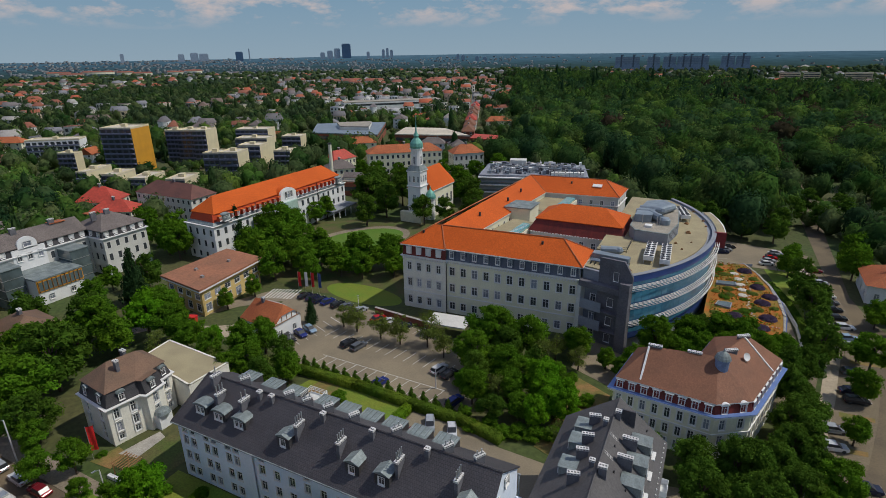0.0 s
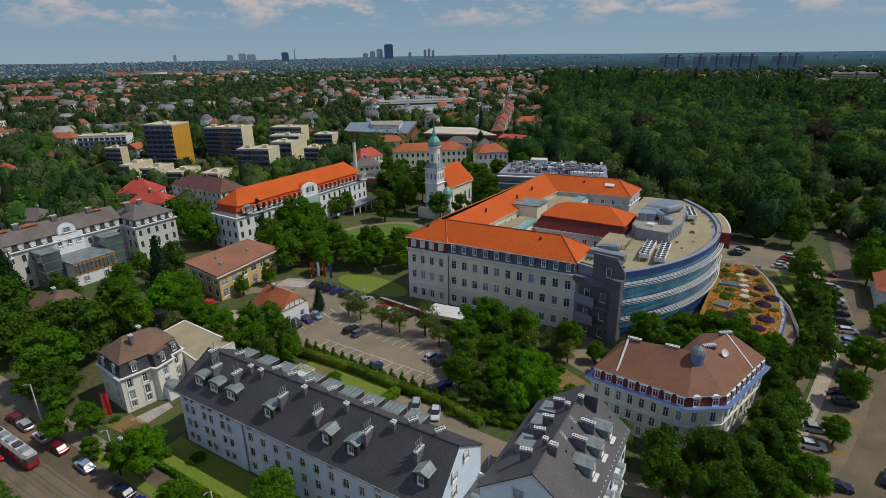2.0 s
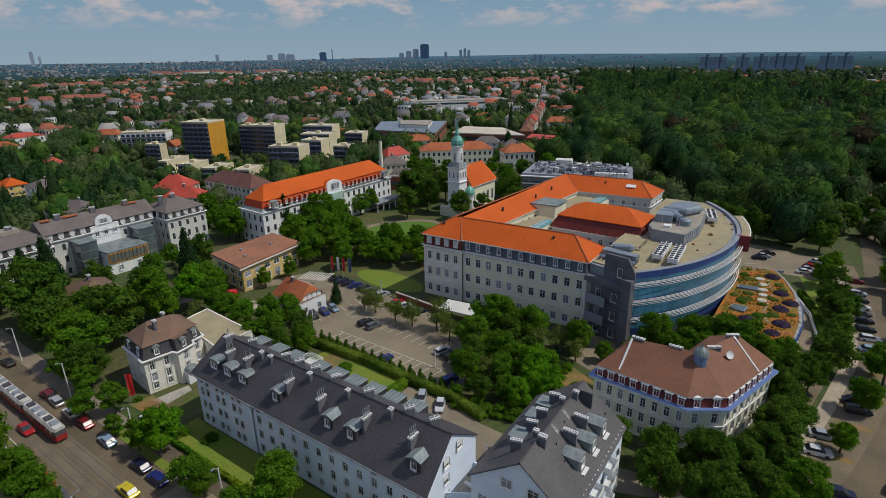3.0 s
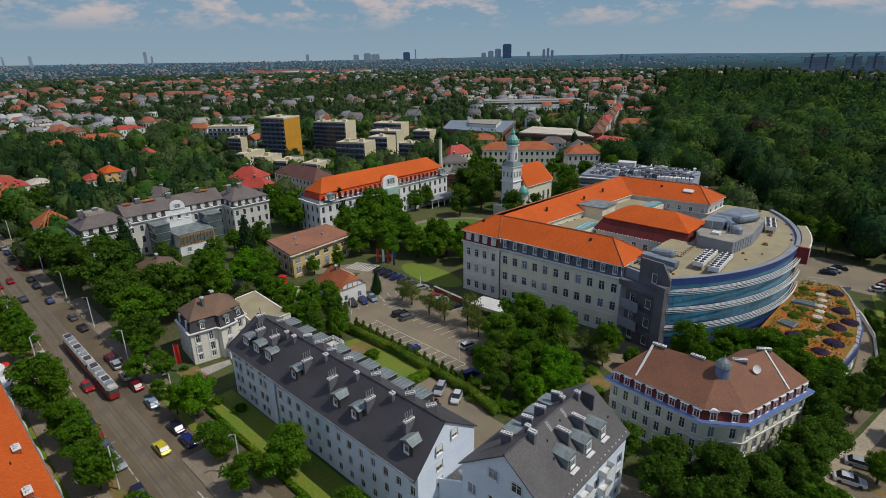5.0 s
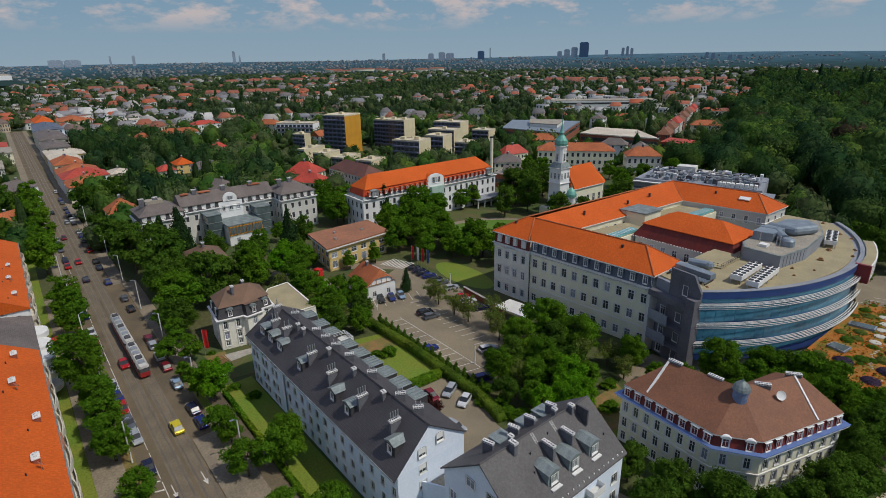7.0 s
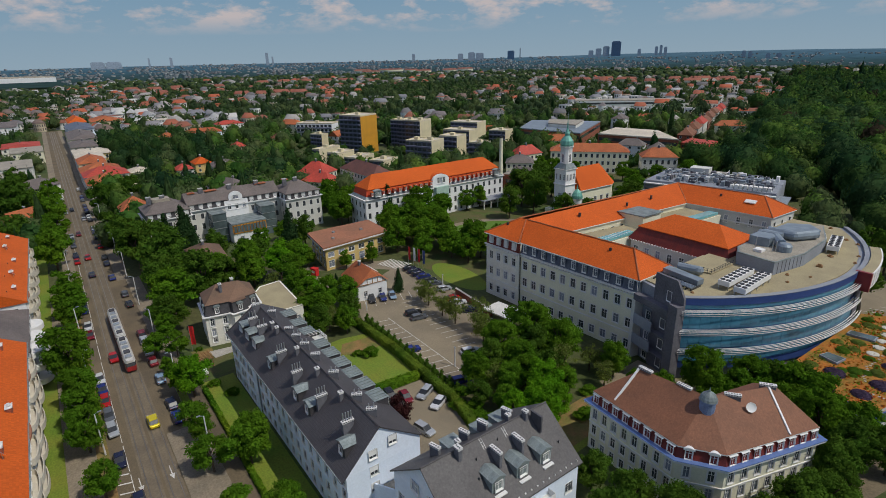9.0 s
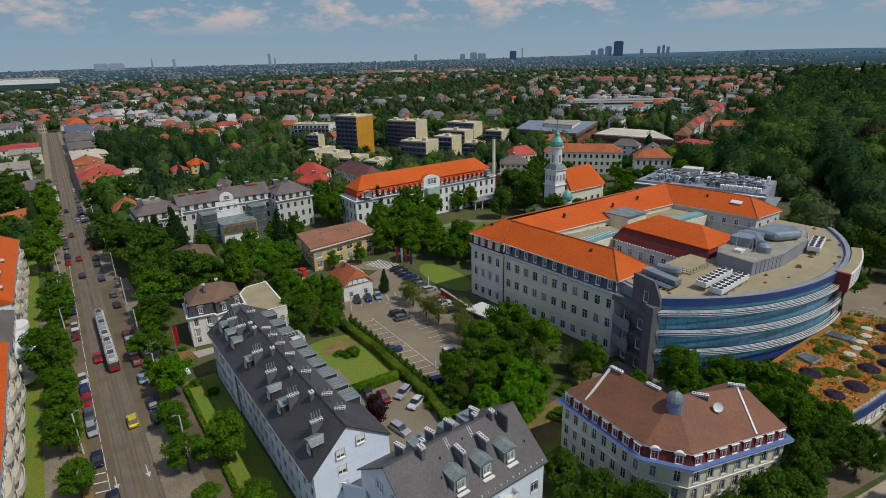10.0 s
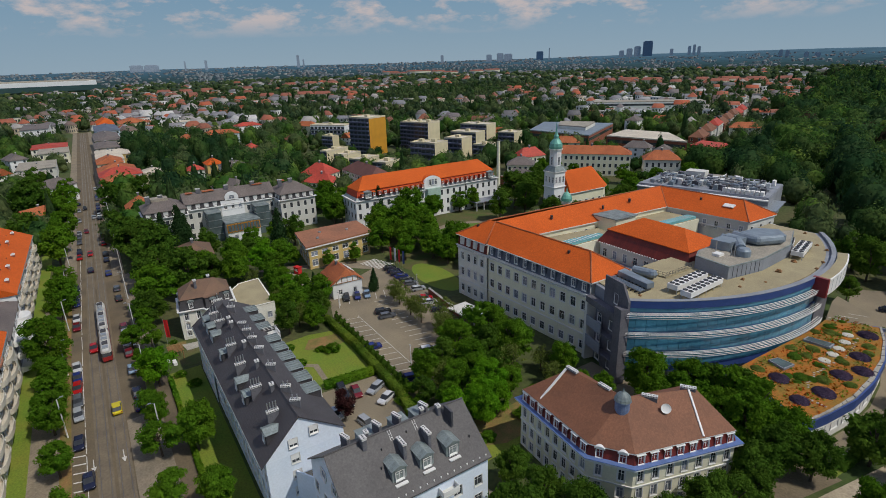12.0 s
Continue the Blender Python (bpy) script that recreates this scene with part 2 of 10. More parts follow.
M_YELLOWR = pbr("yellow_render", (0.68, 0.5, 0.2), (0.6, 0.43, 0.17), rough=0.85, scale=0.25, fine=3, fine_amount=0.08)
M_OCHRE = pbr("ochre_panel", (0.62, 0.3, 0.025), (0.54, 0.26, 0.025), rough=0.7, scale=0.2, fine=2, fine_amount=0.06)
M_BEIGE = pbr("beige_render", (0.68, 0.6, 0.4), (0.6, 0.53, 0.35), rough=0.85, scale=0.2, fine=2, fine_amount=0.08)
M_CONC = pbr("grey_concrete", (0.27, 0.29, 0.33), (0.22, 0.235, 0.27), rough=0.8, scale=0.2, fine=3, fine_amount=0.1)
M_CHIMNEY = pbr("chimney_render", (0.155, 0.155, 0.175), (0.1, 0.1, 0.115), rough=0.9, scale=0.6, fine=5)
M_STAIR = pbr("dark_violet_grey_render", (0.14, 0.136, 0.155), (0.105, 0.102, 0.118), rough=0.8, scale=0.3, fine=3)
M_DKCONC = pbr("dark_concrete", (0.075, 0.075, 0.085), (0.055, 0.055, 0.065), rough=0.8, scale=0.3, fine=3)
M_TRIM = pbr("white_painted_trim", (0.8, 0.79, 0.77), (0.72, 0.71, 0.69), rough=0.6, scale=1, fine=8, fine_amount=0.05)
M_BLUE = pbr("blue_metal_band", (0.05, 0.095, 0.3), (0.04, 0.08, 0.25), rough=0.4, metal=0.2, scale=0.3, fine_amount=0.08)
M_BLUETRIM = pbr("blue_sheet_cornice", (0.17, 0.26, 0.54), (0.14, 0.22, 0.46), rough=0.4, metal=0.3, scale=0.5, fine_amount=0.1)
M_BRICK = pbr("red_brick", (0.32, 0.1, 0.055), (0.25, 0.08, 0.045), rough=0.9, pattern=(0.25, 0.08, 0.012, 0.8))
M_COPPER = pbr("green_copper", (0.16, 0.42, 0.34), (0.12, 0.33, 0.28), rough=0.5, metal=0.2, scale=0.6, fine=4)
M_METAL = pbr("galvanised_steel", (0.5, 0.52, 0.53), (0.4, 0.42, 0.43), rough=0.4, metal=0.7, scale=2)
M_DKMETAL = pbr("dark_metal", (0.06, 0.06, 0.065), rough=0.5, metal=0.4)
M_RED = pbr("red_cloth", (0.62, 0.02, 0.02), (0.5, 0.016, 0.016), rough=0.75, scale=1.5)
M_REDPAINT = pbr("dark_red_paint", (0.25, 0.02, 0.025), (0.2, 0.018, 0.02), rough=0.5)
M_TIMBER = pbr("timber", (0.32, 0.17, 0.07), (0.24, 0.12, 0.05), rough=0.7, scale=2, fine=10)
M_DUCT = pbr("grey_duct_sheet", (0.27, 0.32, 0.37), (0.2, 0.24, 0.28), rough=0.5, metal=0.3, scale=0.5, fine=4, fine_amount=0.1)
M_LIME = pbr("off_white_lime_render", (0.82, 0.79, 0.7), (0.72, 0.69, 0.6), rough=0.85, scale=0.3, fine=3, fine_amount=0.1)
M_FELTPALE = pbr("weathered_acrylic_dome", (0.6, 0.57, 0.5), (0.5, 0.47, 0.4), rough=0.4, scale=1.5, fine=5)
M_PARAPET = pbr("beige_curved_render", (0.62, 0.57, 0.47), (0.53, 0.48, 0.4), rough=0.85, scale=0.3, fine=3, fine_amount=0.1)
M_REDTILE = pbr("red_orange_mansard_tiles", (0.5, 0.055, 0.012), (0.4, 0.045, 0.01), rough=0.75, scale=0.2, fine=3, fine_amount=0.15)
M_PALEGREEN = pbr("pale_green_copper_sheet", (0.42, 0.56, 0.5), (0.36, 0.49, 0.43), rough=0.55, scale=0.6)
M_CAP = pbr("weathered_chimney_cap", (0.72, 0.71, 0.69), (0.52, 0.51, 0.5), rough=0.85, scale=1.5, fine=6)
M_PAVEPALE = pbr("pale_sandy_paving", (0.42, 0.35, 0.25), (0.34, 0.28, 0.2), rough=0.9, scale=0.25, fine=3)
M_BAY = pbr("sandy_worn_asphalt", (0.2, 0.158, 0.1), (0.15, 0.118, 0.075), rough=0.95, scale=0.2, fine=3)
M_BROWNOLD = pbr("weathered_brown_tiles", (0.185, 0.105, 0.065), (0.135, 0.085, 0.055), rough=0.75, scale=0.3, fine=4, fine_amount=0.2, bump=0.3)
M_BALCONY = pbr("blue_grey_balcony_panels", (0.15, 0.16, 0.24), (0.12, 0.13, 0.2), rough=0.7, scale=0.3, fine=2)
# fronts with dark balconies, deepened by shade painted into the colour
M_NAVYFRONT = pbr("dark_blue_balcony_front", (0.085, 0.1, 0.14), (0.06, 0.07, 0.1), rough=0.7, scale=0.3, fine=2)
M_ORANGEW = pbr("orange_window_cladding", (0.66, 0.3, 0.03), rough=0.6)
M_BARK = pbr("bark", (0.09, 0.065, 0.045), (0.06, 0.045, 0.03), rough=0.95, scale=2, fine=14)
M_SEDUM = pbr("sedum_and_soil", (0.4, 0.125, 0.014), (0.2, 0.15, 0.022), rough=0.95, scale=0.3, fine=3, fine_amount=0.35, bump=0.4)
M_PALEROOF = pbr("cream_roof_sheet", (0.62, 0.55, 0.44), (0.5, 0.44, 0.35), rough=0.8, scale=0.06, fine=1)
M_REDFLAT = pbr("red_sheet_roof", (0.48, 0.06, 0.035), (0.36, 0.05, 0.03), rough=0.7, scale=0.1, fine=1)
M_SLATEPLAIN = pbr("smooth_grey_roof_slates", (0.112, 0.104, 0.104), (0.09, 0.083, 0.084), rough=0.65, scale=0.25, fine=5, fine_amount=0.16, bump=0.2, pattern=(0.3, 0.3, 0.012, 0.86))
M_TURRET = pbr("pale_blue_turret_sheet", (0.2, 0.28, 0.46), (0.16, 0.22, 0.38), rough=0.5, metal=0.2, scale=1)
M_CARGLASS = pbr("tinted_car_glass", (0.03, 0.034, 0.04), (0.02, 0.023, 0.028), rough=0.3, scale=1, spec=0.5)
M_BROWNRED = pbr("dark_red_brown_tiles", (0.15, 0.06, 0.045), (0.11, 0.046, 0.036), rough=0.75, scale=0.2, fine=2)
M_TURQ = pbr("turquoise_glass_roof", (0.2, 0.48, 0.5), (0.16, 0.4, 0.43), rough=0.15, scale=0.4)


def glassy(name, color, rough=0.08, scale=0.2):
    m = pbr(name, color, tuple(0.6 * c for c in color), rough=rough, scale=scale, fine=1.2, fine_amount=0.15, spec=0.9)
    return m


M_GLASS = glassy("window_glass", (0.07, 0.078, 0.09))
def curtained(m):
    """Some panes stand before pale curtains or blinds."""
    nt = m.node_tree
    b = nt.nodes["Principled BSDF"]
    was = b.inputs["Base Color"].links[0].from_socket
    ramp = nt.nodes.new("ShaderNodeValToRGB")
    ramp.color_ramp.interpolation = "CONSTANT"
    e = ramp.color_ramp.elements
    e[0].color, e[1].color = (0, 0, 0, 1), (.5, .5, .5, 1)
    e[1].position = .6
    k = e.new(.82)
    k.color = (.85, .85, .85, 1)
    ln = nt.links
    ln.new(nt.nodes.new("ShaderNodeObjectInfo").outputs["Random"], ramp.inputs["Fac"])
    mix = nt.nodes.new("ShaderNodeMixRGB")
    mix.inputs["Color2"].default_value = (.33, .36, .44, 1)
    ln.new(ramp.outputs["Color"], mix.inputs["Fac"])
    ln.new(was, mix.inputs["Color1"])
    ln.new(mix.outputs["Color"], b.inputs["Base Color"])
    return m


M_PANE = curtained(glassy("curtained_window_glass", (0.07, 0.078, 0.09)))
M_BLUEGLASS = glassy("blue_curtain_glass", (0.085, 0.28, 0.41), rough=0.2, scale=0.12)
M_DARKGLASS = glassy("grey_green_glass", (0.12, 0.16, 0.17), rough=0.12)
L_MID = leafy("leaves_mid_green", (0.07, 0.155, 0.011), (0.15, 0.285, 0.02))
L_BRIGHT = leafy("leaves_bright_green", (0.085, 0.215, 0.01), (0.17, 0.37, 0.016))
L_DARK = leafy("leaves_dark_green", (0.054, 0.115, 0.014), (0.12, 0.21, 0.025))
L_OLIVE = leafy("leaves_olive_green", (0.1, 0.135, 0.025), (0.22, 0.27, 0.06))
L_PURPLE = leafy("lavender_leaves", (0.05, 0.038, 0.062), (0.125, 0.09, 0.15))
L_RED = leafy("leaves_copper_red", (0.035, 0.015, 0.016), (0.1, 0.035, 0.035))
L_WOOD = leafy("woodland_leaves", (0.024, 0.056, 0.018), (0.078, 0.152, 0.04), broad=0.3)
L_WOOD_PALE = leafy("pale_woodland_leaves", (0.036, 0.082, 0.018), (0.116, 0.212, 0.042), broad=0.3)
L_WOOD_DARK = leafy("dark_woodland_leaves", (0.016, 0.045, 0.02), (0.057, 0.12, 0.044), broad=0.3)
L_CONIFER = leafy("conifer_needles", (0.02, 0.05, 0.018), (0.055, 0.105, 0.035))
L_COPPERWOOD = leafy("copper_beech_leaves", (0.03, 0.03, 0.018), (0.075, 0.06, 0.035), broad=0.3)
# leaves of the farther gardens, greyed by haze put into the colour
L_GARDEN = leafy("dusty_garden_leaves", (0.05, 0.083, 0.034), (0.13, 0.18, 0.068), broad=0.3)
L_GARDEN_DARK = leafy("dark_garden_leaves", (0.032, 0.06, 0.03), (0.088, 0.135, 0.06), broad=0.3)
L_SEDUM = leafy("orange_sedum_leaves", (0.24, 0.075, 0.01), (0.4, 0.14, 0.016))
# horizon trees: paler, bluer green with the haze painted in
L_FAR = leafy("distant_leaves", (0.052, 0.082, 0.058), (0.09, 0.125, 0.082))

# ---- mesh helpers ----
def mesh_of(name, faces, mat, smooth=False):
    """A mesh from polygons (lists of points), with face coordinates in metres: u level, v up the slope."""
    index, verts, polys = {}, [], []
    for f in faces:
        poly = []
        for p in f:
            k = (round(p[0], 4), round(p[1], 4), round(p[2], 4))
            if k not in index:
                index[k] = len(verts)
                verts.append(k)
            if index[k] not in poly:
                poly.append(index[k])
        if len(poly) > 2:
            polys.append(poly)
    me = bpy.data.meshes.new(name)
    me.from_pydata(verts, [], polys)
    me.materials.append(mat)
    uv = me.uv_layers.new(name="metres").data
    for p in me.polygons:
        nrm = p.normal
        u = Vector((-nrm.y, nrm.x, 0))
        u = u.normalized() if u.length > 0.05 else Vector((1, 0, 0))
        v = nrm.cross(u)
        for li in p.loop_indices:
            co = me.vertices[me.loops[li].vertex_index].co
            uv[li].uv = (co.dot(u), co.dot(v))
        p.use_smooth = smooth
    return me


BUILT_IN_PLACE = set()


def part(name, data, parent=None, label="", at=None):
    """Links a mesh as one object under a thing or a part."""
    ob = new(name, data)
    if parent is not None:
        ob.parent = parent
        if parent in BUILT_IN_PLACE:
            ob.matrix_parent_inverse = parent.matrix_basis.inverted()
    if at is not None:
        ob.matrix_basis = at
    if label:
        tagged(ob, label)
    return ob


def solid(name, faces, mat, parent=None, label="", smooth=False):
    return part(name, mesh_of(name, faces, mat, smooth), parent, label)


def thing(name, m, label, category, group="", kind=""):
    ob = new(name)
    ob.empty_display_size = 0.5
    ob.matrix_basis = m
    return tagged(ob, label, category, group, kind)


def house(name, x, y, label, category, group=""):
    """A thing whose parts are given in the place's own coordinates."""
    ob = thing(name, pose(x, y, 0), label, category, group)
    BUILT_IN_PLACE.add(ob)
    return ob


def box(x0, x1, y0, y1, z0, z1):
    a, b, c, d = (x0, y0), (x1, y0), (x1, y1), (x0, y1)
    return prism((a, b, c, d), z0, z1)


def prism(outline, z0, z1):
    """Faces of an upright block over an outline that runs anticlockwise."""
    n = len(outline)
    out = [[(x, y, z1) for x, y in outline], [(x, y, z0) for x, y in reversed(outline)]]
    for i in range(n):
        (xa, ya), (xb, yb) = outline[i], outline[(i + 1) % n]
        out.append([(xa, ya, z0), (xb, yb, z0), (xb, yb, z1), (xa, ya, z1)])
    return out


def moved(faces, m):
    return [[tuple(m @ Vector(p)) for p in f] for f in faces]


def tube(p, q, r0, r1=None, n=8):
    """A tapered round bar from p to q."""
    r1 = r0 if r1 is None else r1
    p, q = Vector(p), Vector(q)
    ax = (q - p).normalized()
    s = ax.orthogonal().normalized()
    t = ax.cross(s)
    ring = [(math.cos(2 * math.pi * i / n), math.sin(2 * math.pi * i / n)) for i in range(n)]
    a = [tuple(p + r0 * (c * s + d * t)) for c, d in ring]
    b = [tuple(q + r1 * (c * s + d * t)) for c, d in ring]
    out = [[a[i], a[(i + 1) % n], b[(i + 1) % n], b[i]] for i in range(n)]
    return out + [b, a[::-1]]


def lathe(profile, n=12, cx=0.0, cy=0.0):
    out = []
    for (ra, za), (rb, zb) in zip(profile, profile[1:]):
        for i in range(n):
            a0, a1 = 2 * math.pi * i / n, 2 * math.pi * (i + 1) / n
            pa, pb = (math.cos(a0), math.sin(a0)), (math.cos(a1), math.sin(a1))
            out.append([(cx + ra * pa[0], cy + ra * pa[1], za), (cx + ra * pb[0], cy + ra * pb[1], za),
                        (cx + rb * pb[0], cy + rb * pb[1], zb), (cx + rb * pa[0], cy + rb * pa[1], zb)])
    return out


WINDOW_MESHES = {}


def window_far(w, h, frame_mat=None):
    """A whole window in one mesh, for houses far from the flight."""
    key = (round(w, 2), round(h, 2), "far", frame_mat.name if frame_mat else "")
    if key not in WINDOW_MESHES:
        k = .12
        O = [(-w / 2 - k, -.04, -k), (w / 2 + k, -.04, -k), (w / 2 + k, -.04, h + k), (-w / 2 - k, -.04, h + k)]
        I = [(-w / 2, -.04, 0), (w / 2, -.04, 0), (w / 2, -.04, h), (-w / 2, -.04, h)]
        F = [(x, .12, z) for x, y, z in I]
        f = []
        for i in range(4):
            j = (i + 1) % 4
            f += [[O[i], O[j], I[j], I[i]], [I[i], I[j], F[j], F[i]]]
        pane = [[(-w / 2, .12, 0), (w / 2, .12, 0), (w / 2, .12, h), (-w / 2, .12, h)]]
        me = mesh_of("window", f + pane, frame_mat or M_TRIM)
        me.materials.append(M_GLASS)
        me.polygons[len(me.polygons) - 1].material_index = 1
        WINDOW_MESHES[key] = me
    return WINDOW_MESHES[key]


def window_meshes(w, h, style):
    key = (round(w, 2), round(h, 2), style)
    if key not in WINDOW_MESHES:
        fw = 0.09
        ring = .17 if style in ("moulded", "hooded") else .08
        top = -.2 if style == "hooded" else -.06
        low = -.14
        rise = .42 if style == "hooded" else ring
        # surround with sill and hood, lining of the reveal, frame and glazing bars, all one piece
        O = [(-w / 2 - ring, low, -.14), (w / 2 + ring, low, -.14), (w / 2 + ring, top, h + rise), (-w / 2 - ring, top, h + rise)]
        W = [(x, .01, z) for x, y, z in O]
        I = [(-w / 2, -.03, 0), (w / 2, -.03, 0), (w / 2, -.03, h), (-w / 2, -.03, h)]
        F = [(x, .08, z) for x, y, z in I]
        f = []
        for i in range(4):
            j = (i + 1) % 4
            f += [[W[i], W[j], O[j], O[i]], [O[i], O[j], I[j], I[i]], [I[i], I[j], F[j], F[i]]]
        xs = [-w / 2, -w / 2 + fw, -.04, .04, w / 2 - fw, w / 2]
        zs = [0, fw, h * .66, h * .66 + .07, h - fw, h]
        for i in range(5):
            for j in range(5):
                if i in (1, 3) and j in (1, 3):
                    continue
                f.append([(xs[i], .08, zs[j]), (xs[i + 1], .08, zs[j]), (xs[i + 1], .08, zs[j + 1]), (xs[i], .08, zs[j + 1])])
        if style == "blue":
            frame_mat = M_BLUE
        else:
            frame_mat = M_TRIM
        pane = [[(-w / 2, 0.13, 0), (w / 2, 0.13, 0), (w / 2, 0.13, h), (-w / 2, 0.13, h)]]
        WINDOW_MESHES[key] = (mesh_of("window", f, frame_mat), mesh_of("pane", pane, M_PANE))
    return WINDOW_MESHES[key]




def facade(parent, p0, p1, z0, z1, rows, mat, w=1.1, style="moulded", depth=0.25, name="wall", skip=()):
    """A wall from p0 to p1 (its outer face on the right hand of that way) with real openings.
    rows: (sill height, opening height, columns or a list of places along the wall[, opening width])."""
    p0, p1 = Vector((*p0, 0)), Vector((*p1, 0))
    along = (p1 - p0)
    length = along.length
    along = along / length
    m = Matrix.Translation(p0) @ Matrix(((along.x, -along.y, 0, 0), (along.y, along.x, 0, 0), (0, 0, 1, 0), (0, 0, 0, 1)))
    faces, wins = [], []
    z = z0
    for row in sorted(rows, key=lambda r: r[0]):
        sill, h, cols = row[:3]
        ww = row[3] if len(row) > 3 else w
        xs = [length * (i + 0.5) / cols for i in range(cols)] if isinstance(cols, int) else list(cols)
        if sill > z:
            faces.append([(0, 0, z), (length, 0, z), (length, 0, sill), (0, 0, sill)])
        x = 0
        for xc in xs:
            a, b = xc - ww / 2, xc + ww / 2
            faces.append([(x, 0, sill), (a, 0, sill), (a, 0, sill + h), (x, 0, sill + h)])
            d = depth
            faces += [[(a, 0, sill), (a, d, sill), (a, d, sill + h), (a, 0, sill + h)],
                      [(b, d, sill), (b, 0, sill), (b, 0, sill + h), (b, d, sill + h)],
                      [(a, 0, sill), (b, 0, sill), (b, d, sill), (a, d, sill)],
                      [(a, d, sill + h), (b, d, sill + h), (b, 0, sill + h), (a, 0, sill + h)]]
            wins.append((xc, sill, ww, h))
            x = b
        faces.append([(x, 0, sill), (length, 0, sill), (length, 0, sill + h), (x, 0, sill + h)])
        z = sill + h
    faces.append([(0, 0, z), (length, 0, z), (length, 0, z1), (0, 0, z1)])
    # inner face, so that the wall has thickness
    t = depth + 0.1
    faces.append([(length, t, z0), (0, t, z0), (0, t, z1), (length, t, z1)])
    faces.append([(0, 0, z1), (length, 0, z1), (length, t, z1), (0, t, z1)])
    wall = part(name, mesh_of(name, faces, mat), parent, at=m)
    for xc, sill, ww, h in wins:
        if style == "far":
            part("window", window_far(ww, h, mat if mat is M_NAVYFRONT else None), parent, at=m @ pose(xc, 0, sill))
            continue
        fr, pn = window_meshes(ww, h, style)
        win = part("window", fr, parent, at=m @ pose(xc, 0, sill))
        part("pane", pn, win)
    return wall


def cornice(parent, outline, z, out=0.4, h=0.35, mat=None, name="cornice"):
    """A moulded band round a closed outline that runs anticlockwise."""
    faces = []
    n = len(outline)
    pts = [Vector(p) for p in outline]

    def grown(d):
        res = []
        for i in range(n):
            a, b, c = pts[i - 1], pts[i], pts[(i + 1) % n]
            e0, e1 = (b - a).normalized(), (c - b).normalized()
            n0, n1 = Vector((e0.y, -e0.x)), Vector((e1.y, -e1.x))
            k = (n0 + n1) / max(0.3, 1 + n0.dot(n1))
            res.append(b + k * d)
        return res
    r0, r1, r2 = grown(0.0), grown(out * 0.55), grown(out)
    rings = [(r0, z - h), (r1, z - h * 0.9), (r1, z - h * 0.45), (r2, z - h * 0.4), (r2, z), (r0, z + 0.02)]
    for (ra, za), (rb, zb) in zip(rings, rings[1:]):
        for i in range(n):
            j = (i + 1) % n
            faces.append([(*ra[i], za), (*ra[j], za), (*rb[j], zb), (*rb[i], zb)])
    return solid(name, faces, mat or M_TRIM, parent)


def hip_roof(x0, x1, y0, y1, z, ridge_z, hip0=1.0, hip1=1.0, along="x", over=0.5, thick=0.18):
    """Roof over a rectangle. hip0/hip1: 1 full hip, 0 gable, at the ends of the ridge."""
    x0, x1, y0, y1 = x0 - over, x1 + over, y0 - over, y1 + over
    if along == "y":
        f = hip_roof(y0, y1, x0, x1, z, ridge_z, hip0, hip1, "x", 0, thick)
        return [[(p[1], p[0], p[2]) for p in reversed(q)] for q in f]
    half, ym = (y1 - y0) / 2, (y0 + y1) / 2
    ra, rb = (x0 + half * hip0, ym, ridge_z), (x1 - half * hip1, ym, ridge_z)
    a, b, c, d = (x0, y0, z), (x1, y0, z), (x1, y1, z), (x0, y1, z)
    lo = [(p[0], p[1], p[2] - thick) for p in (a, b, c, d)]
    faces = [[a, b, rb, ra], [c, d, ra, rb], [b, c, rb], [d, a, ra]]
    top = (a, b, c, d)
    for i in range(4):
        j = (i + 1) % 4
        faces.append([lo[i], lo[j], top[j], top[i]])
    faces.append(lo[::-1])
    return faces


def ridge_caps(pairs, r=0.16):
    f = []
    for p, q in pairs:
        f += tube(p, q, r, n=6)
    return f


def raw_mesh(name, co, idx, mats, slots=None, smooth=False):
    me = bpy.data.meshes.new(name)
    me.vertices.add(len(co))
    me.vertices.foreach_set("co", np.ascontiguousarray(co, np.float32).ravel())
    me.loops.add(len(idx) * 3)
    me.loops.foreach_set("vertex_index", np.ascontiguousarray(idx, np.int32).ravel())
    me.polygons.add(len(idx))
    me.polygons.foreach_set("loop_start", np.arange(0, len(idx) * 3, 3, dtype=np.int32))
    me.polygons.foreach_set("loop_total", np.full(len(idx), 3, np.int32))
    for m in mats:
        me.materials.append(m)
    if slots is not None:
        me.polygons.foreach_set("material_index", np.ascontiguousarray(slots, np.int32))
    if smooth:
        me.polygons.foreach_set("use_smooth", np.ones(len(idx), bool))
    me.update(calc_edges=True)
    me.validate()
    return me


def ball(sub):
    bm = bmesh.new()
    bmesh.ops.create_icosphere(bm, subdivisions=sub, radius=1)
    v = np.array([p.co[:] for p in bm.verts])
    t = np.array([[k.index for k in f.verts] for f in bm.faces])
    bm.free()
    return v, t

# ---- ground ----
def far_height(x, y):
    """The plain, and the low hills that close it."""
    d, b = np.hypot(x, y), np.degrees(np.arctan2(-x, y))
    rim = 44 + 16 * np.exp(-((b - 24) / 14) ** 2)
    return rim * np.clip((d - 2500) / 2200, 0, 1) ** 1.4


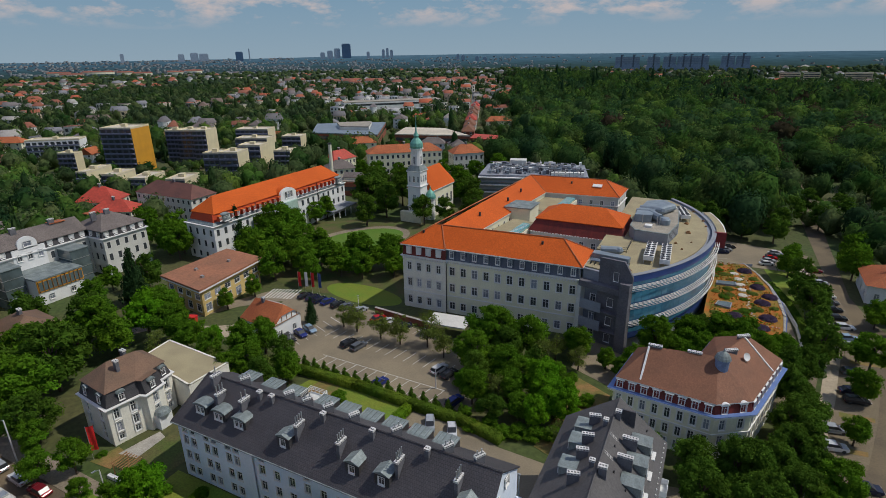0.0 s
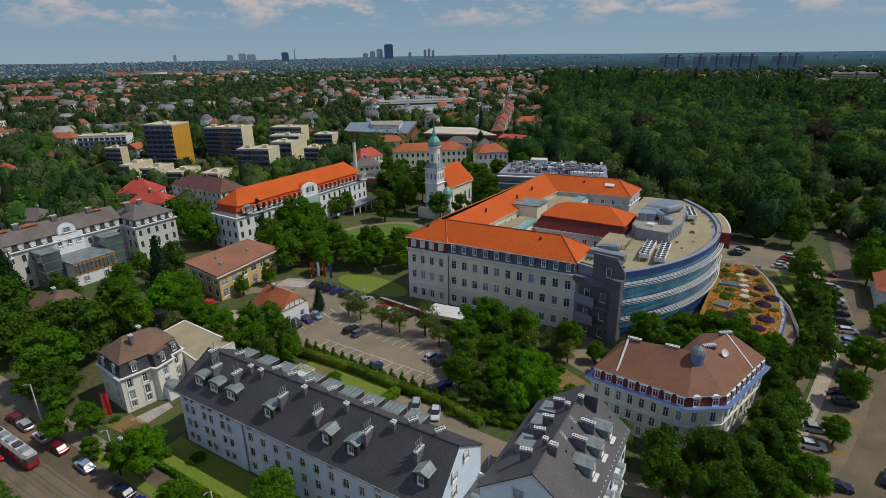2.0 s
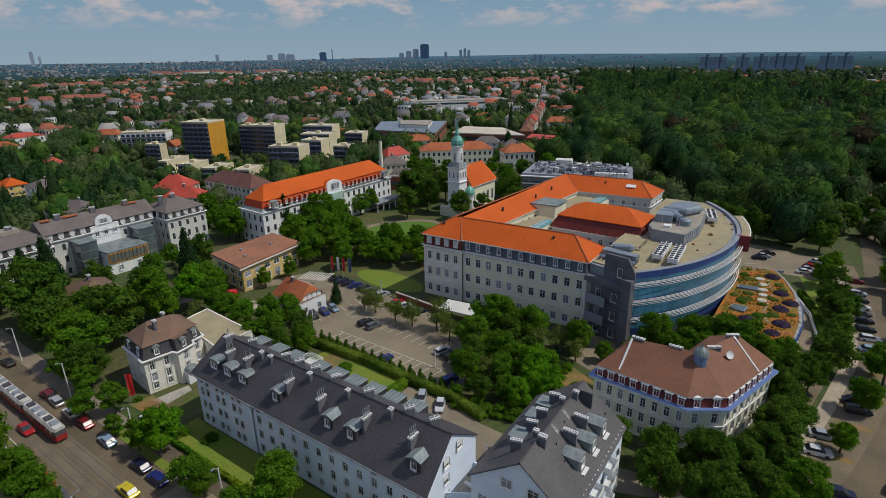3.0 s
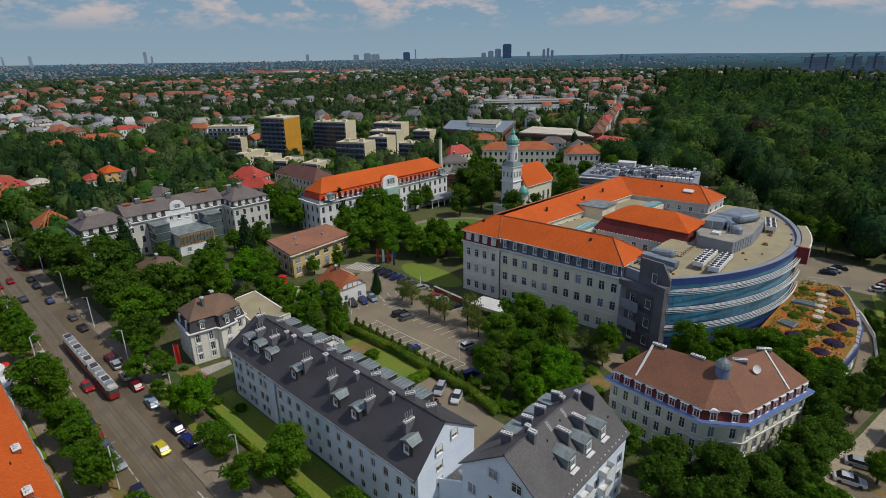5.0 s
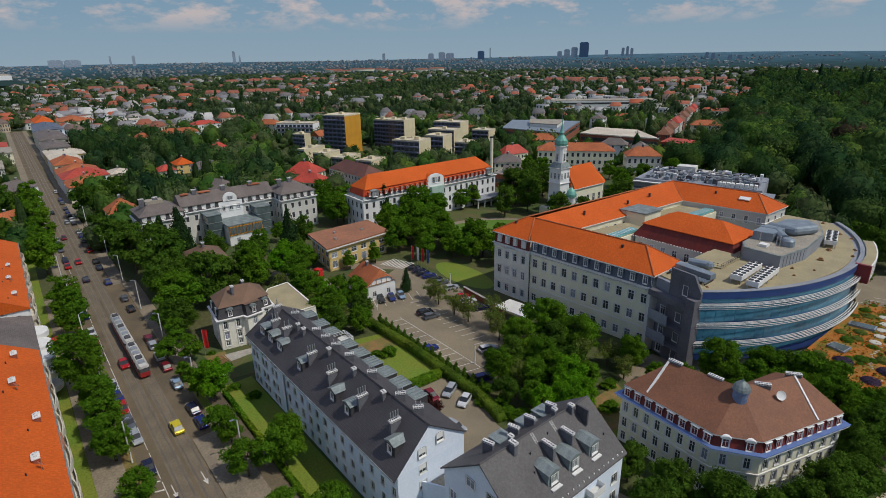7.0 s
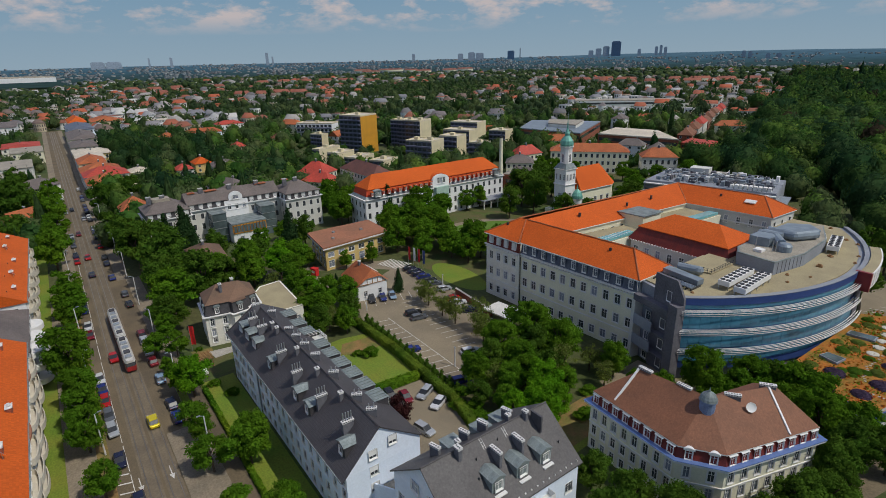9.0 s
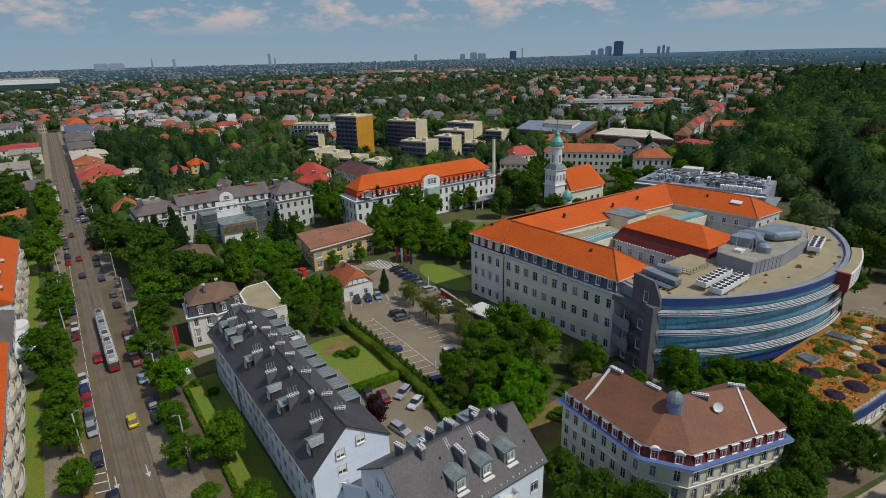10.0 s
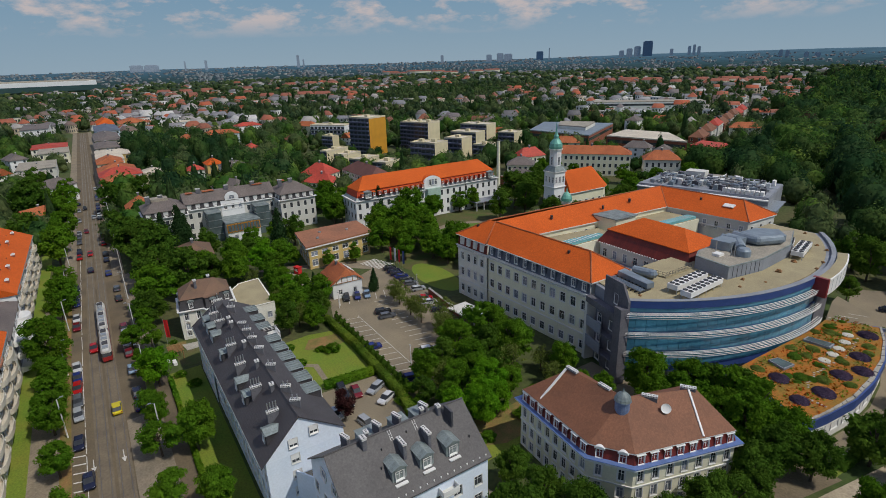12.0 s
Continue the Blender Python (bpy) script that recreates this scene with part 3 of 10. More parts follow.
def build_ground():
    radii = [0, 60, 120, 200, 300, 450, 700, 1100, 1700, 2500, 3000, 3500, 4000, 4400, 4700, 4880]
    n = 72
    co, idx = [(-40, 90, 0)], []
    for r in radii[1:]:
        for i in range(n):
            a = 2 * math.pi * i / n
            x, y = -40 * (r < 400) + r * math.cos(a), 90 * (r < 400) + r * math.sin(a)
            co.append((x, y, float(far_height(np.array([x]), np.array([y]))[0]) - 9 * (r > 2400)))
    for k in range(len(radii) - 1):
        for i in range(n):
            j = (i + 1) % n
            if k == 0:
                idx.append((0, 1 + i, 1 + j))
            else:
                a, b, c, d = 1 + (k - 1) * n + i, 1 + (k - 1) * n + j, 1 + k * n + j, 1 + k * n + i
                idx += [(a, d, c), (a, c, b)]
    ob = new("ground", raw_mesh("ground", co, idx, [M_GROUND]))
    tagged(ob, "flat green ground running out to low hills on the horizon", "ground", kind="structure")


build_ground()


def sheet(name, outline, z, mat, label, category, thick=0.0):
    """A flat piece of ground cover; a thickness makes it a real step."""
    faces = prism(outline, z - max(thick, 0.02), z)
    ob = solid(name, faces, mat)
    return tagged(ob, label, category, kind="structure")


def street_y(x):
    """Middle line of the tram street."""
    return 24.6 + max(0.0, -(x + 90)) * 0.011


def strip(x0, x1, d0, d1, step=40):
    xs = [x0]
    while xs[-1] < x1:
        xs.append(min(x1, xs[-1] + step))
    lower = [(x, street_y(x) + d0) for x in xs]
    upper = [(x, street_y(x) + d1) for x in reversed(xs)]
    return lower + upper


sheet("road_town", strip(-665, -150, -3.9, 6.1), 0.03, M_ASPHALT, "asphalt street running on into the town", "road")
sheet("road_street", strip(-150, 60, -5.1, 8.4), 0.03, M_ASPHALT, "grey asphalt street with two tram tracks", "road")
sheet("pavement_south", strip(-150, 60, -11.4, -6.9), 0.13, M_PAVE, "pale pavement along the tram street", "pavement", 0.13)
sheet("pavement_town_south", strip(-665, -150, -7.4, -3.9), 0.13, M_PAVE, "pavement along the street into town", "pavement", 0.13)
sheet("pavement_town_north", strip(-665, -150, 6.1, 9.6), 0.13, M_PAVE, "pavement before the town houses", "pavement", 0.13)
sheet("pavement_north", strip(-150, 60, 8.4, 12.2), 0.13, M_PAVE, "pale pavement beside the tram street", "pavement", 0.13)
sheet("verge_south", strip(-150, 60, -6.9, -5.1), 0.14, M_EARTH, "strip of dry grass under the street trees", "verge", 0.14)
sheet("pavement_corner", strip(-59.5, 60, 4.0, 8.4, 60), 0.14, M_PAVE, "wide pale pavement at the street corner", "pavement", 0.14)
sheet("verge_north", strip(-82, -62, 8.5, 10.2), 0.15, M_LAWN, "strip of grass under young street trees", "verge")
sheet("lawn_south_verge", strip(-330, 40, -14.6, -11.4), 0.06, M_LAWN, "mown grass strip before the apartment houses", "lawn")
EAST_KERB = [(15.0, 58), (20.6, 83), (22.9, 93.6), (27.3, 113.4), (31.4, 136), (31.6, 160), (30.4, 185), (28, 205)]
EAST_ROAD = [(18.7, 58), (26.5, 86), (29.6, 95.3), (33.5, 110), (35.6, 120), (36.2, 140), (36.0, 160), (34.2, 185), (33, 330)]
sheet("road_east", EAST_ROAD[::-1] + [(28.5, 58), (36, 86), (42, 108), (45.2, 122), (45.0, 142), (40.5, 158), (38.2, 172), (38.6, 190), (42, 330)], 0.035, M_ASPHALT, "asphalt side street with parked cars", "road")
sheet("bays_east", EAST_ROAD[:8] + [(31.5, 205)] + EAST_KERB[::-1], 0.03, M_BAY, "worn sandy parking strip along the side street", "parking strip")
for k in range(5):
    y = 88 + 11.5 * k
    x = 20.9 + (y - 83) * .22
    sheet("verge_patch", [(x + .2, y - 2.2), (x + 5.0 + .04 * (y - 88), y - 1.6), (x + 5.2 + .04 * (y - 88), y - .2), (x + .5, y - .6)], 0.042, M_EARTH, "patch of dry grass between the parked cars", "verge")
sheet("pavement_east", EAST_KERB + [(x - 2.6, y) for x, y in reversed(EAST_KERB)], 0.13, M_PAVEPALE, "pale pavement along the side street", "pavement", 0.13)
sheet("gate_paving", [(-117, 80), (-111.5, 75.6), (-104, 78.6), (-99.5, 83.4), (-95, 84.2), (-95.4, 88.4), (-104, 87.4), (-108, 84.4)], 0.06, M_PAVEPALE, "pale paved forecourt at the hospital gate", "paving")
for k in range(9):
    x = -110.4 + k * .95
    y = 102.0 + k * .35
    sheet("paving_band", [(x, y), (x + .45, y + .15), (x - .9, y + 6.4), (x - 1.35, y + 6.25)], 0.075, M_MARK, "white band in the paved entrance square", "paving")
sheet("parking_lot", [(-94, 84), (-78, 78.9), (-60, 78.2), (-44, 77.6), (-36, 80), (-36, 86), (-44, 96), (-56, 104), (-75, 107), (-96, 109.5), (-104, 104)], 0.05, M_LOT, "pale asphalt car park", "parking")
sheet("road_yard", [(-46, 61.5), (-32, 60.5), (-18, 64), (16, 76.5), (16, 79.5), (-18, 72.6), (-27, 73), (-33, 75), (-45.4, 75.2)], 0.045, M_LOT, "pale asphalt drive behind the houses", "road")
sheet("lawn_hospital_garden", [(-142, 118), (-118, 113), (-98, 112), (-74, 117), (-72, 150), (-70, 196), (-96, 186), (-128, 180), (-142, 168)], 0.045, M_SHADEGRASS, "thin grass under the hospital garden trees, shade in its colour", "lawn")
def oval(cx, cy, a, b, turn, n=40):
    """An ellipse on the ground."""
    c, d = math.cos(radians(turn)), math.sin(radians(turn))
    return [(cx + a * math.cos(6.28319 * k / n) * c - b * math.sin(6.28319 * k / n) * d, cy + a * math.cos(6.28319 * k / n) * d + b * math.sin(6.28319 * k / n) * c) for k in range(n)]


sheet("lawn_round", oval(-114.5, 156.5, 17.5, 11.0, 62), 0.065, M_MOWN, "round mown lawn in the hospital garden", "lawn")
sheet("path_round", oval(-115.0, 156.8, 20.4, 13.6, 62), 0.055, M_PAVE, "pale gravel path round the garden lawn", "path")
sheet("lawn_terrace", oval(-85.5, 116.5, 13.0, 5.4, -4), 0.06, M_LAWN, "sunlit lawn beside the car park", "lawn")
sheet("lawn_house_front", [(-73, 37.5), (-20, 37.5), (-20, 44.5), (-73, 44.5)], 0.06, M_LAWN, "narrow lawn before the grey-roofed house", "lawn")
sheet("lawn_house_back", [(-71, 60), (-47.6, 58.8), (-47.2, 76), (-70.2, 77.3), (-72, 70)], 0.06, M_LAWN, "mown garden lawn behind the hedge", "lawn")
sheet("path_hospital", [(-112, 106), (-98, 110.5), (-75, 108.4), (-75, 107.2), (-97, 108.8), (-112, 95), (-125, 70), (-128, 71)], 0.055, M_PAVE, "paved path to the hospital gate", "path")
sheet("earth_bed", [(-69.4, 68.9), (-65.3, 66.4), (-62.4, 70), (-63.4, 76.4), (-68.4, 76)], 0.08, M_EARTH, "bare brown earth and dry grass in the garden", "soil")
sheet("lawn_east_garden", [(-17, 74), (-10, 74), (-11, 92), (-18, 96)], 0.06, M_LAWN, "sunny garden lawn behind the villa", "lawn")
sheet("garden_path", [(-62.6, 60), (-61.2, 60), (-56.6, 65.4), (-47, 65.0), (-47, 66.1), (-57.2, 66.7)], 0.075, M_PAVE, "narrow paved path across the garden lawn", "path")
sheet("lodge_earth", [(-88.6, 39.2), (-83.6, 39.6), (-84.6, 43.4), (-87.6, 43.8)], 0.07, M_EARTH, "bare brown earth before the villa", "soil")
sheet("lodge_path", [(-85.9, 42.6), (-82.0, 43.2), (-82.4, 49.2), (-84.6, 49.8), (-85.4, 46)], 0.08, M_KERB, "pale paved forecourt before the villa door", "path")
# lodge lawn in the grass colour that has shade painted in
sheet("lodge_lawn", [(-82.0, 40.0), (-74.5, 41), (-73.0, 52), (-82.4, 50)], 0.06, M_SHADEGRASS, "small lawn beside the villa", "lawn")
sheet("villa_garden_earth", [(-21.5, 76), (-16.5, 74), (-12.0, 84.5), (-12.4, 97), (-20.5, 101), (-20.0, 88)], 0.07, M_EARTH, "sunny dry grass and earth beside the villa", "soil")
sheet("villa_yard", [(-12, 99.5), (1, 99.5), (3.8, 110), (-2, 117), (-22, 117.2), (-22, 104)], 0.05, M_LOT, "paved yard between the villa and the hospital", "yard")
sheet("podium_drive", [(20.3, 122), (22.2, 131), (22.9, 140), (22.2, 151), (19.8, 163), (15.5, 174), (8, 186), (24, 186), (26, 200), (28, 206), (2, 212), (-6, 205), (-1, 190), (9.6, 175), (14.9, 166), (18, 157), (19.9, 147), (20.3, 138), (19.6, 130), (18.6, 122.5)], 0.05, M_LOT, "asphalt drive and car park beside the podium", "drive")
sheet("villa_side_path", [(15.5, 110), (19.2, 97), (20.6, 97.5), (25.4, 121.9), (18.7, 121.9), (15.2, 119)], 0.055, M_BAY, "worn sandy path between the villa and the podium", "path")
sheet("drive_verge", [(22.8, 122), (24.6, 122), (27.2, 186), (18.0, 186), (22.0, 165), (24.2, 150), (24.4, 138)], 0.06, M_LAWN, "grassy bank with shrubs along the drive", "verge")
sheet("path_front", [(-77, 34.6), (-18, 34.6), (-18, 37.3), (-77, 37.3)], 0.155, M_ASPHALT, "asphalt footpath along the front garden", "path")

# ---- hospital: main block ----
def dormer_faces(w, h, d, style="flat"):
    """A dormer in its own frame: front at y=0 facing -y, running back d."""
    f = []
    if style == "flat":
        walls = box(-w / 2, w / 2, 0, d, 0, h)
        roof = [[(-w / 2 - .12, -.15, h), (w / 2 + .12, -.15, h), (w / 2 + .12, d, h + .12), (-w / 2 - .12, d, h + .12)],
                [(-w / 2 - .12, -.15, h - .12), (w / 2 + .12, -.15, h - .12), (w / 2 + .12, -.15, h), (-w / 2 - .12, -.15, h)]]
    elif style == "arched":
        walls = box(-w / 2, w / 2, 0, d, 0, h)
        n = 8
        arc = [(-(w / 2 + .15) * math.cos(math.pi * i / n), h + 0.45 * math.sin(math.pi * i / n)) for i in range(n + 1)]
        roof = [[(arc[i][0], -.2, arc[i][1]), (arc[i + 1][0], -.2, arc[i + 1][1]), (arc[i + 1][0], d, arc[i + 1][1] + .1), (arc[i][0], d, arc[i][1] + .1)] for i in range(n)]
        roof.append([(a, -.2, b) for a, b in arc])
    else:
        walls = box(-w / 2, w / 2, 0, d, 0, h)
        k = w / 2 + .15
        roof = [[(-k, -.2, h), (0, -.2, h + .55), (0, d, h + .6), (-k, d, h + .05)], [(0, -.2, h + .55), (k, -.2, h), (k, d, h + .05), (0, d, h + .6)],
                [(-k, -.2, h), (k, -.2, h), (0, -.2, h + .55)]]
    return walls, roof


DORMERS = {}


def dormer(parent, m, w, h, d, style, wall_mat, roof_mat, win_w, win_h, panes=1, label=""):
    key = (w, h, d, style, wall_mat.name, roof_mat.name)
    if key not in DORMERS:
        walls, roof = dormer_faces(w, h, d, style)
        DORMERS[key] = (mesh_of("dormer", walls, wall_mat), mesh_of("dormer_roof", roof, roof_mat))
    body, top = DORMERS[key]
    ob = part("dormer", body, parent, label, at=m)
    part("dormer_roof", top, ob)
    fr, pn = window_meshes(win_w, win_h, "plain")
    for i in range(panes):
        x = (i - (panes - 1) / 2) * (win_w + 0.12)
        part("window", fr, ob, at=pose(x, -0.12, (h - win_h) * 0.45))
        part("pane", pn, ob, at=pose(x, -0.12, (h - win_h) * 0.45))
    return ob


def along(p, q, s):
    return p[0] + (q[0] - p[0]) * s, p[1] + (q[1] - p[1]) * s


def frame_at(p, q, s, z, out=0.0):
    """A pose on a wall from p to q at the share s, x along the wall, -y outwards."""
    d = Vector((q[0] - p[0], q[1] - p[1], 0)).normalized()
    x, y = along(p, q, s)
    a = math.degrees(math.atan2(d.y, d.x))
    return pose(x + d.y * out, y - d.x * out, z, 0, 0, a)


def main_hospital():
    t = house("hospital", -48, 122, "long cream hospital block with orange tiled hip roofs", "hospital building")
    sw, pe, se = (-71.0, 115.4), (-58.6, 116.0), (-24.5, 118.2)
    pe2 = (-58.6, 116.5)
    ne, wi = (-24.5, 130.0), (-57.3, 128.6)
    nwo, nwi, noe, nie = (-66.0, 198.0), (-53.0, 184.5), (-27.5, 200.5), (-28.0, 187.0)
    ze, zc = 18.1, 15.0
    pav = [1.9, 4.7, 7.5, 10.4]
    mainx = [1.6 + 3.09 * i for i in range(11)]
    facade(t, sw, pe, -0.5, zc, [(1.3, 2.0, pav), (6.3, 2.2, pav), (10.9, 2.2, pav)], M_LIME, 1.2, "hooded")
    facade(t, pe2, se, -3.0, zc, [(1.2, 2.0, mainx), (6.2, 2.2, mainx), (10.8, 2.3, mainx)], M_CREAM, 1.45, "moulded")
    facade(t, se, ne, -3.0, zc, [(11, 2.2, 2)], M_WHITE, 1.1)
    facade(t, nwo, sw, 0, zc, [(6.3, 2.2, 12), (10.9, 2.2, 12)], M_GREYR, 1.2, "far")
    facade(t, wi, nwi, 0, ze, [(14.2, 2.0, 14)], M_CREAM, 1.1, "far")
    facade(t, nwi, nie, 0, ze, [(14.2, 2.2, 7)], M_GREYR, 1.1)
    facade(t, ne, wi, 0, ze, [], M_CREAM, 1.1)
    facade(t, nie, noe, 0, ze, [(14, 2.2, 3)], M_GREYR, 1.1, "far")
    facade(t, noe, nwo, 0, ze, [(9.5, 2.2, 9)], M_GREYR, 1.1, "far")
    # mansard storey, leaning back a little
    def band(p, q, lean0, lean1, name, mat):
        d = Vector((q[0] - p[0], q[1] - p[1])).normalized()
        n = Vector((-d.y, d.x))
        a, b = Vector(p), Vector(q)
        f = [[(*a, zc), (*b, zc), (*(b + n * .5), ze), (*(a + n * .5), ze)]]
        return solid(name, f, mat, t)
    band(sw, pe, 0, 0, "mansard", M_REDMETAL)
    band(pe2, se, 0, 0, "mansard", M_BLUEMANSARD)
    band(se, ne, 0, 0, "mansard", M_GREYR)
    band(nwo, sw, 0, 0, "mansard", M_REDMETAL)
    for i, s in enumerate(pav):
        dormer(t, frame_at(sw, pe, s / 12.4, zc + 0.45, 0.05), 1.5, 2.25, 0.7, "flat", M_TRIM, M_ZINC, 1.0, 1.8)
    for s in mainx:
        dormer(t, frame_at(pe2, se, s / 34.15, zc + 0.45, 0.05), 1.6, 2.25, 0.7, "flat", M_BLUEMANSARD, M_ZINC, 1.05, 1.8)
    cornice(t, [sw, pe, pe2, se, ne, wi, nwi, nie, noe, nwo], zc, 0.45, 0.5, M_TRIM)
    # string courses
    for p, q in ((sw, pe), (pe2, se)):
        m = frame_at(p, q, 0, 0, 0.0)
        L = math.dist(p, q)
        solid("string_course", moved(box(0, L, -0.12, 0.02, 4.9, 5.15), m), M_TRIM, t)
    # roof
    E = lambda p, dx=0, dy=0: (p[0] + dx, p[1] + dy, ze)
    w0, w1 = (-64.6, 121.8, 22.3), (-60.6, 191.2, 22.3)
    s1, n1 = (-30.4, 124.2, 22.3), (-33.8, 193.8, 22.3)
    sj = (-62.6, 122.2, 22.3)
    o = 0.45
    a, b, c = E(sw, -o, -o), E(pe, o * .2, -o), E(pe2, 0.1, -o + .1)
    d, e, f_ = E(se, o, -o), E(ne, o, o), E(wi, o, o)
    g, h_, i_, j_ = E(nwi, o, -o), E(nie, o, -o), E(noe, o, o), E(nwo, -o, o)
    slopes = [[a, b, sj, w0], [c, d, s1, sj], [d, e, s1], [e, f_, sj, s1], [f_, g, w1, sj], [g, h_, n1, w1], [h_, i_, n1], [i_, j_, w1, n1], [j_, a, w0, w1]]
    solid("roof", slopes, M_ORANGE, t)
    under = []
    ring = [a, b, c, d, e, f_, g, h_, i_, j_]
    for k in range(len(ring)):
        p, q = ring[k], ring[(k + 1) % len(ring)]
        under.append([(p[0], p[1], ze - 0.3), (q[0], q[1], ze - 0.3), q, p])
    solid("eave_board", under, M_TRIM, t)
    solid("ridge_tile", ridge_caps([(sj, b), (d, s1), (e, s1), (a, w0), (w0, w1), (sj, s1), (w1, n1), (h_, n1), (i_, n1), (g, w1)], 0.2), M_ORANGE_OLD, t)
    for x, y, z in ((-35, 122.0, 20.9), (-66.5, 119.2, 20.4), (-58.0, 160, 20.6), (-57.8, 172, 20.9), (-59.3, 140, 20.8), (-45, 190, 20.8)):
        solid("roof_vent", box(x - .25, x + .25, y - .25, y + .25, z - .4, z + .75), M_DKMETAL, t)
    solid("roof_hatch", moved(box(-1.6, 1.6, -.8, .8, 0, .3), pose(-36, 190.2, 20.6, 22, 0, 4)), M_TRIM, t)
    # rows of pale brackets under the eaves
    teeth = []
    for p, q in ((sw, pe), (pe2, se), (se, ne)):
        k, m = int(math.dist(p, q) / .7), frame_at(p, q, 0, 0)
        for i in range(k):
            x = .2 + i * .7
            teeth += moved(box(x, x + .34, -.52, -.1, ze - .28, ze - .02), m) + moved(box(x, x + .34, -.6, -.1, zc - .75, zc - .52), m)
    tagged(solid("eave_bracket", teeth, M_TRIM, t), "rows of small white eave brackets", kind="stuff")
    # gutters and downpipes
    solid("downpipe", tube((pe2[0], pe2[1] - .1, 0), (pe2[0], pe2[1] - .1, zc), 0.09), M_DKMETAL, t)
    solid("downpipe", tube((se[0] - .4, se[1] - .15, -3), (se[0] - .4, se[1] - .15, zc), 0.09), M_ZINC, t)


main_hospital()


def hall():
    t = house("hospital_hall", -32, 152, "central hall with orange hip roof and dark red mansard", "hospital building")
    x0, x1, y0, y1 = -45.5, -19.0, 145.2, 161.0
    facade(t, (x0, y0), (x1, y0), 0, 16.6, [(12.4, 2.4, 8)], M_GREYR, 1.3, "plain")
    facade(t, (x1, y0), (x1, y1), 0, 16.6, [], M_GREYR)
    facade(t, (x1, y1), (x0, y1), 0, 16.6, [], M_GREYR)
    facade(t, (x0, y1), (x0, y0), 0, 16.6, [(12.4, 2.4, 4)], M_GREYR, 1.3, "plain")
    k, zt = 1.3, 19.8
    b = [(x0 - .6, y0 - .6, 16.5), (x1 + .6, y0 - .6, 16.5), (x1 + .6, y1 + .6, 16.5), (x0 - .6, y1 + .6, 16.5)]
    u = [(x0 + k, y0 + k, zt), (x1 - k, y0 + k, zt), (x1 - k, y1 - k, zt), (x0 + k, y1 - k, zt)]
    solid("mansard", [[b[i], b[(i + 1) % 4], u[(i + 1) % 4], u[i]] for i in range(4)] + [b[::-1]], M_REDMETAL, t)
    solid("roof", hip_roof(x0 + k, x1 - k, y0 + k, y1 - k, zt + .15, 23.2, 0.9, 0.9, over=.35), M_ORANGE, t)
    solid("eave_board", box(x0 - .75, x1 + .75, y0 - .72, y0 - .62, 16.35, 16.5), M_REDMETAL, t)
    teeth = []
    for k in range(34):
        x = x0 - .5 + k * .8
        teeth += box(x, x + .4, y0 - .95, y0 - .73, 16.3, 16.55)
    tagged(solid("eave_bracket", teeth, M_TRIM, t), "row of small white eave brackets", kind="stuff")


hall()


def court_blocks():
    """Low flat-roofed blocks that fill the court."""
    t = house("court_block", -54, 150, "low flat-roofed court block with gravel roof and glazed strip", "hospital building")
    solid("wall", prism([(-57.2, 129.5), (-46.5, 131.2), (-46.0, 152.0), (-53.5, 153.0)], 0, 16.6), M_CREAM, t)
    solid("roof", prism([(-56.9, 129.8), (-46.8, 131.5), (-46.3, 151.7), (-53.3, 152.7)], 16.604, 16.75), M_GRAVEL, t)
    solid("skylight", prism([(-49.8, 132.0), (-46.9, 132.4), (-46.5, 147.5), (-48.6, 147.8)], 16.76, 17.5), M_TURQ, t)
    for i in range(12):
        y = 133 + i * 1.2
        solid("glazing_bar", box(-49.6 + i * .09, -46.6, y, y + .16, 17.52, 17.6), M_TRIM, t)
    t = house("stair_block", -53, 160, "cream stair block with zinc roof in the court", "hospital building")
    solid("wall", prism([(-57.0, 155.0), (-49.2, 155.6), (-49.0, 164.0), (-56.2, 163.6)], 0, 19.5), M_CREAM, t)
    solid("roof", prism([(-57.4, 154.6), (-48.8, 155.2), (-48.6, 164.4), (-56.6, 164.0)], 19.5, 19.8), M_ZINC, t)
    t = house("court_block", -49, 174, "low flat-roofed court block with gravel roof and glazed strip", "hospital building")
    solid("wall", prism([(-54.5, 165.0), (-42.5, 166.0), (-41.5, 184.5), (-52.8, 183.8)], 0, 16.4), M_CREAM, t)
    solid("roof", prism([(-54.2, 165.3), (-42.8, 166.3), (-41.8, 184.2), (-52.6, 183.5)], 16.404, 16.55), M_GRAVEL, t)
    solid("skylight", prism([(-45.6, 167.0), (-42.9, 167.2), (-42.0, 183.5), (-44.8, 183.3)], 16.56, 17.3), M_TURQ, t)
    t = house("court_floor_block", -34, 137, "grey-roofed low link block behind the main wing", "hospital building")
    solid("wall", prism([(-46.5, 131.0), (-24.6, 132.0), (-24.6, 144.2), (-46.2, 144.2)], 0, 12.5), M_CONC, t)
    solid("dome_light", lathe([(2.0, 0), (1.8, .7), (1.1, 1.3), (0.01, 1.5)], 14), M_ZINC, t).matrix_basis = pose(-27.5, 137, 12.5)


court_blocks()


# ---- curved glass wing ----
CX, CY, CR = -53.8, 155.4, 57.1


def arc_pts(r, a0, a1, n):
    return [(CX + r * math.cos(radians(a0 + (a1 - a0) * i / n)), CY + r * math.sin(radians(a0 + (a1 - a0) * i / n))) for i in range(n + 1)]


